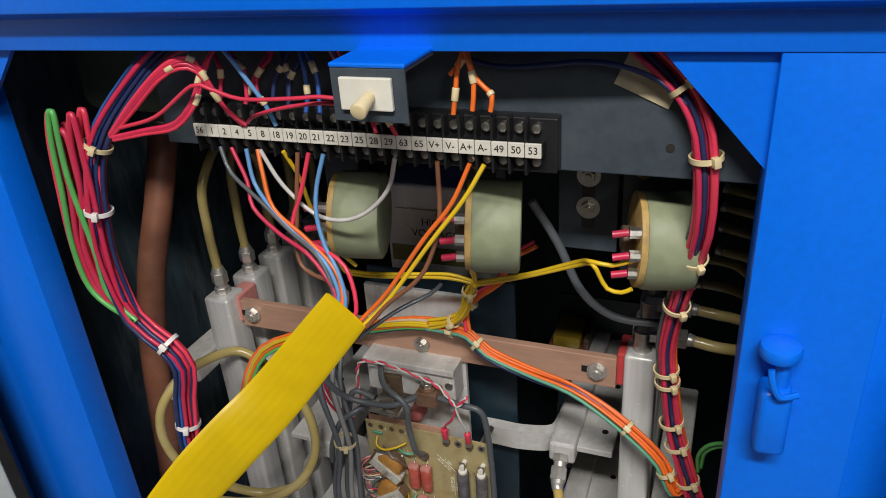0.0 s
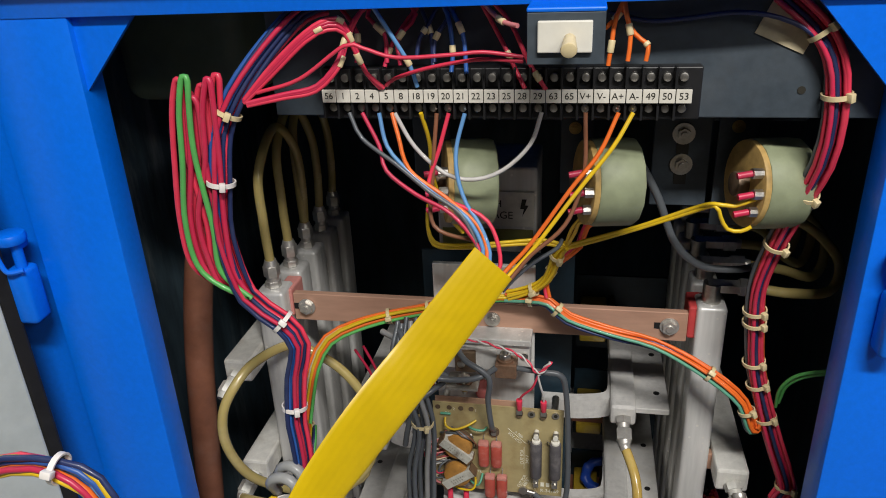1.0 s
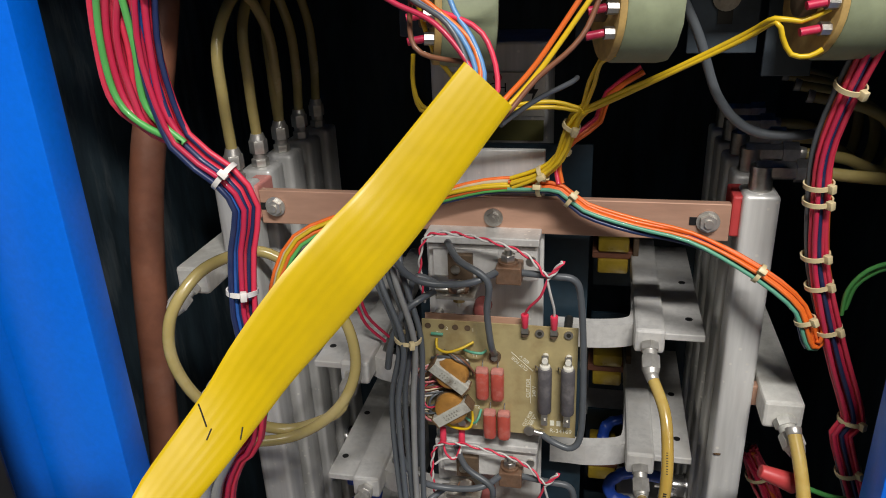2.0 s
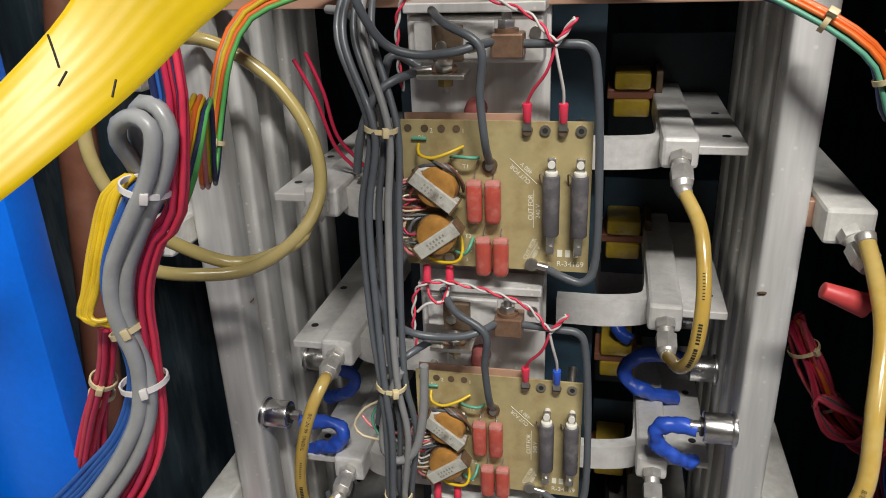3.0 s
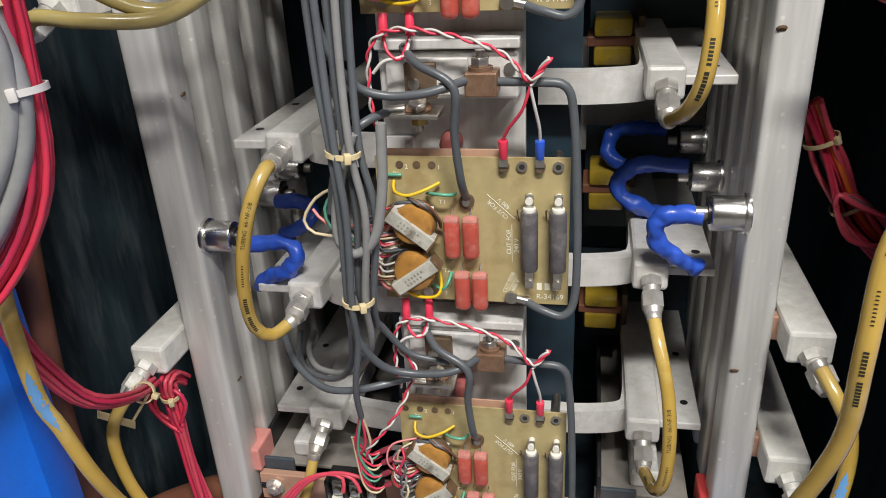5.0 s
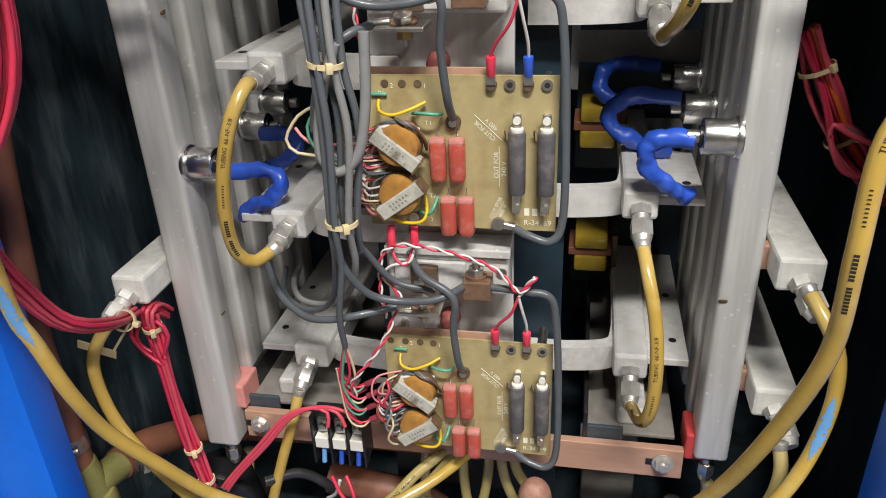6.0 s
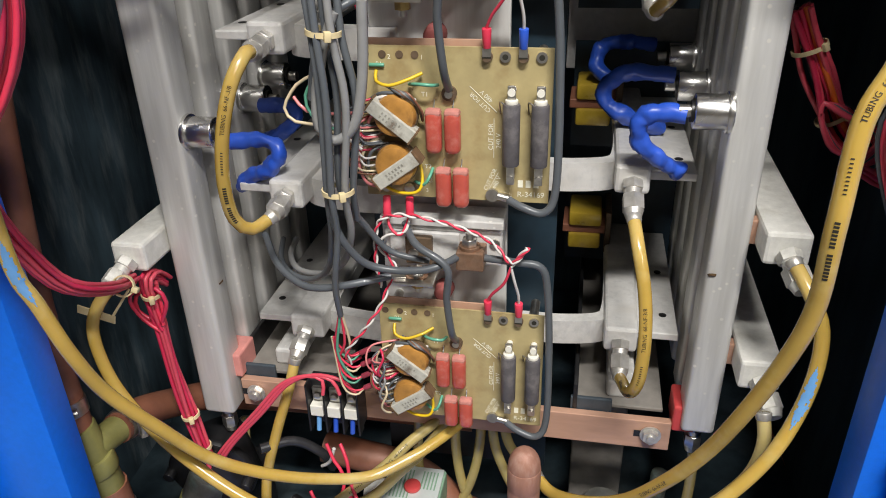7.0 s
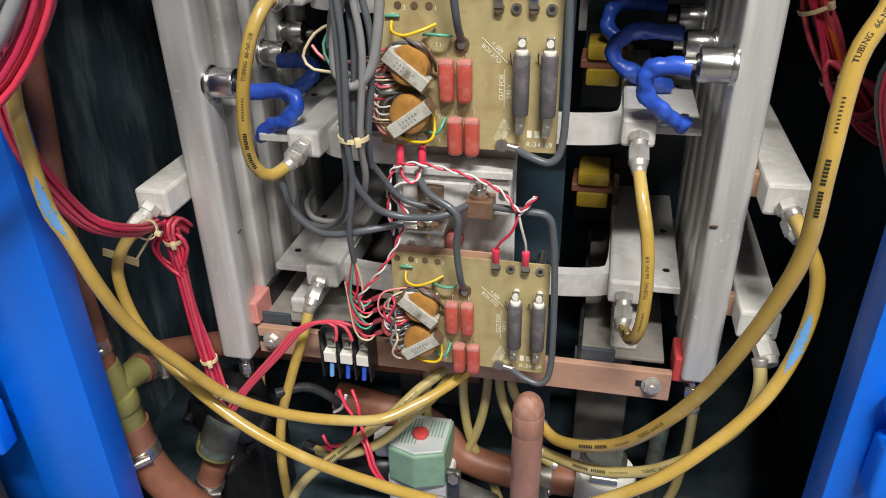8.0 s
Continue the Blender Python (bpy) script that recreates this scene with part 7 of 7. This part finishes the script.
hose([(-0.297, 0.06, 1.155), (-0.300, 0.03, 1.08), (-0.309, 0.0, 1.0), (-0.317, -0.02, 0.90), (-0.331, -0.03, 0.73), (-0.338, -0.05, 0.58), (-0.330, -0.075, 0.45), (-0.314, -0.09, 0.34)], 0.015, "red-brown rubber hose running down the dark wall", (0.015, 0.975))
cp = thing("hose_coupling", (-0.31, -0.09, 0.28), "olive plastic hose tee with three branches", "coupling")
part("body", rod((-0.314, -0.09, 0.345), (-0.304, -0.085, 0.262), 0.0165, n=20, bevel=0.002), "olive_coupling", cp, "", True)
part("collar", rod((-0.309, -0.088, 0.312), (-0.307, -0.087, 0.294), 0.0185, n=20, bevel=0.002), "olive_coupling", cp, "", True)
part("branch", rod((-0.308, -0.087, 0.318), (-0.296, -0.045, 0.318), 0.013, n=18), "olive_coupling", cp, "", True)
hose([(-0.305, -0.085, 0.275), (-0.302, -0.085, 0.240), (-0.288, -0.085, 0.205), (-0.262, -0.08, 0.165), (-0.23, -0.06, 0.11), (-0.22, -0.05, 0.07)], 0.0175, "red-brown rubber hose bending to the cabinet floor", (0.16,))
hose([(-0.300, -0.06, 0.318), (-0.298, -0.03, 0.312), (-0.292, 0.02, 0.285), (-0.27, 0.05, 0.272), (-0.20, 0.07, 0.262), (-0.10, 0.085, 0.25), (0.0, 0.09, 0.245)], 0.0145, "red-brown rubber hose passing behind the rack foot", (0.04,))
hose([(-0.258, 0.0, 0.200), (-0.275, -0.005, 0.160), (-0.292, -0.01, 0.115), (-0.30, -0.01, 0.065)], 0.0145, "short red-brown rubber hose under the pump", (0.2, 0.62))
hose([(-0.16, 0.07, 0.20), (-0.06, 0.065, 0.185), (-0.01, 0.055, 0.150), (0.04, 0.05, 0.142), (0.09, 0.05, 0.142), (0.125, 0.05, 0.145)], 0.017, "red-brown rubber hose joining a cream coupling", (0.86,))

pump = thing("pump_motor", (-0.26, 0.02, 0.10), "dark dirty pump body with bolts at the cabinet foot", "pump")
part("body", rod((-0.262, 0.02, 0.245), (-0.248, 0.02, 0.185), 0.034, n=24, bevel=0.004), "black_plastic", pump, "", True)
part("neck", rod((-0.256, 0.0, 0.215), (-0.272, -0.01, 0.175), 0.022, n=20, bevel=0.003), "verdigris", pump, "", True)
part("collar", rod((-0.268, -0.006, 0.187), (-0.274, -0.009, 0.172), 0.0225, n=20, bevel=0.002), "olive_coupling", pump, "", True)
for k in range(6):
    a = k * math.pi / 3
    part("bolt", rod((-0.258 + 0.042 * math.cos(a), 0.005, 0.212 + 0.042 * math.sin(a)), (-0.258 + 0.042 * math.cos(a), -0.012, 0.210 + 0.042 * math.sin(a)), 0.006, n=8, bevel=0.001), "black_plastic", pump, "", True)
part("flange", rod((-0.258, 0.01, 0.212), (-0.257, -0.0, 0.211), 0.046, n=24, bevel=0.003), "black_plastic", pump, "", True)
part("stand", box(-0.29, -0.225, 0.0, 0.07, 0.06, 0.19, 0.004), "black_plastic", pump)

vl = thing("solenoid_valve", (-0.05, 0.02, 0.10), "green solenoid valve with a red button on its lid", "valve")
part("coil_case", extrude_outline([(-0.082, 0.0), (-0.052, -0.010), (-0.022, 0.0), (-0.022, 0.052), (-0.082, 0.052)], "z", 0.160, 0.204, 0.002), "valve_green", vl)
part("lid", extrude_outline([(-0.080, 0.002), (-0.052, -0.007), (-0.024, 0.002), (-0.024, 0.05), (-0.080, 0.05)], "z", 0.2042, 0.207, 0.0008), "galvanised", vl, "scratched metal lid with faint printed lines")
bm = bmesh.new()
for k in range(7):
    box(-0.076 + k * 0.0035, -0.0745 + k * 0.0035, 0.006, 0.044, 0.2071, 0.2073, 0, bm)
for k in range(5):
    box(-0.044 + k * 0.0035, -0.0425 + k * 0.0035, 0.02, 0.044, 0.2071, 0.2073, 0, bm)
part("imprint", bm, "valve_green", vl)
part("button", rod((-0.051, 0.020, 0.207), (-0.051, 0.020, 0.2125), 0.0085, n=24, bevel=0.002), "red_brick", vl, "", True)
part("body", box(-0.086, -0.018, 0.004, 0.05, 0.115, 0.160, 0.005), "cast_aluminium", vl)
part("port", rod((-0.10, 0.025, 0.185), (-0.081, 0.025, 0.188), 0.016, n=20, bevel=0.002), "fitting_white", vl, "", True)
part("port", rod((-0.018, 0.02, 0.135), (0.03, 0.005, 0.133), 0.014, n=8, bevel=0.002), "verdigris", vl, "", True)
part("union", rod((-0.145, 0.02, 0.150), (-0.086, 0.025, 0.152), 0.015, n=18, bevel=0.002), "black_plastic", vl, "", True)
part("stand", box(-0.07, -0.03, 0.015, 0.045, 0.0602, 0.115, 0.002), "verdigris", vl)
part("terminal_screw", rod((-0.012, 0.0, 0.175), (-0.012, -0.006, 0.177), 0.006, n=6), "steel", vl, "", True)
part("bracket", box(-0.021, -0.006, 0.0, 0.008, 0.13, 0.18, 0.002), "steel", vl)

rp = thing("capped_pipe", (0.062, -0.035, 0.10), "dull copper stub pipe with a rounded soldered cap", "pipe")
path = [(0.063, -0.032, 0.075 + 0.23 * k / 12) for k in range(13)]
prof = [0.0140] * 13
dome = [(0.063, -0.032, 0.305 + 0.018 * math.sin(math.pi / 2 * k / 6)) for k in range(1, 7)]
dr_ = [0.0140 * math.cos(math.pi / 2 * k / 6.4) for k in range(1, 7)]
part("barrel", sweep([Vector(p) for p in path + dome], 0.0140, 24, radii=prof + dr_), "dusty_copper", rp, "", True)
part("cap_collar", rod((0.063, -0.032, 0.282), (0.063, -0.032, 0.304), 0.0144, n=28, bevel=0.0008), "dusty_copper", rp, "", True)
part("elbow", rod((0.063, -0.032, 0.105), (0.063, -0.032, 0.140), 0.0175, n=24, bevel=0.003), "verdigris", rp, "", True)
part("branch", rod((0.063, -0.032, 0.120), (0.02, -0.0, 0.128), 0.0125, n=20), "verdigris", rp, "", True)
part("foot", rod((0.063, -0.032, 0.0602), (0.063, -0.032, 0.10), 0.0125, n=20), "verdigris", rp, "", True)

cc = thing("cream_coupling", (0.14, 0.04, 0.10), "cream plastic coupling with a steel clamp at the cabinet floor", "coupling")
part("body", rod((0.138, 0.035, 0.0602), (0.140, 0.035, 0.182), 0.030, n=28, bevel=0.004), "white_plastic", cc, "", True)
part("ring", rod((0.136, 0.040, 0.182), (0.136, 0.040, 0.194), 0.024, n=28, bevel=0.002), "steel", cc, "", True)
part("ring_screw", rod((0.125, 0.013, 0.189), (0.150, 0.013, 0.189), 0.005, n=12), "steel", cc, "", True)
part("upper_pipe", rod((0.136, 0.040, 0.194), (0.136, 0.040, 0.200), 0.019, n=24), "verdigris", cc, "", True)
for i, (x, y, z1, r) in enumerate(((0.225, 0.05, 0.13, 0.016), (0.25, 0.03, 0.11, 0.013), (0.19, 0.09, 0.2, 0.009))):
    st = thing("corroded_fitting", (x, y, 0.06), "corroded metal fitting crusted with green verdigris", "fitting", "corroded fittings")
    part("stem", rod((x, y, 0.0602), (x + 0.004, y, z1), r, n=10, bevel=0.003), "verdigris", st, "", True)
    part("nut", rod((x, y, 0.075), (x, y, 0.095), r * 1.35, n=6, bevel=0.002), "verdigris", st, "", True)
sb = thing("floor_strip", (0.38, 0.25, 0.06), "thin pinkish strip along the foot of the side panel", "strip")
part("strip", sweep([Vector((0.396, 0.08, 0.0615)), Vector((0.386, 0.186, 0.0615)), Vector((0.373, 0.323, 0.0615)), Vector((0.365, 0.42, 0.0615))], 0.002, 6), "pink_block", sb)
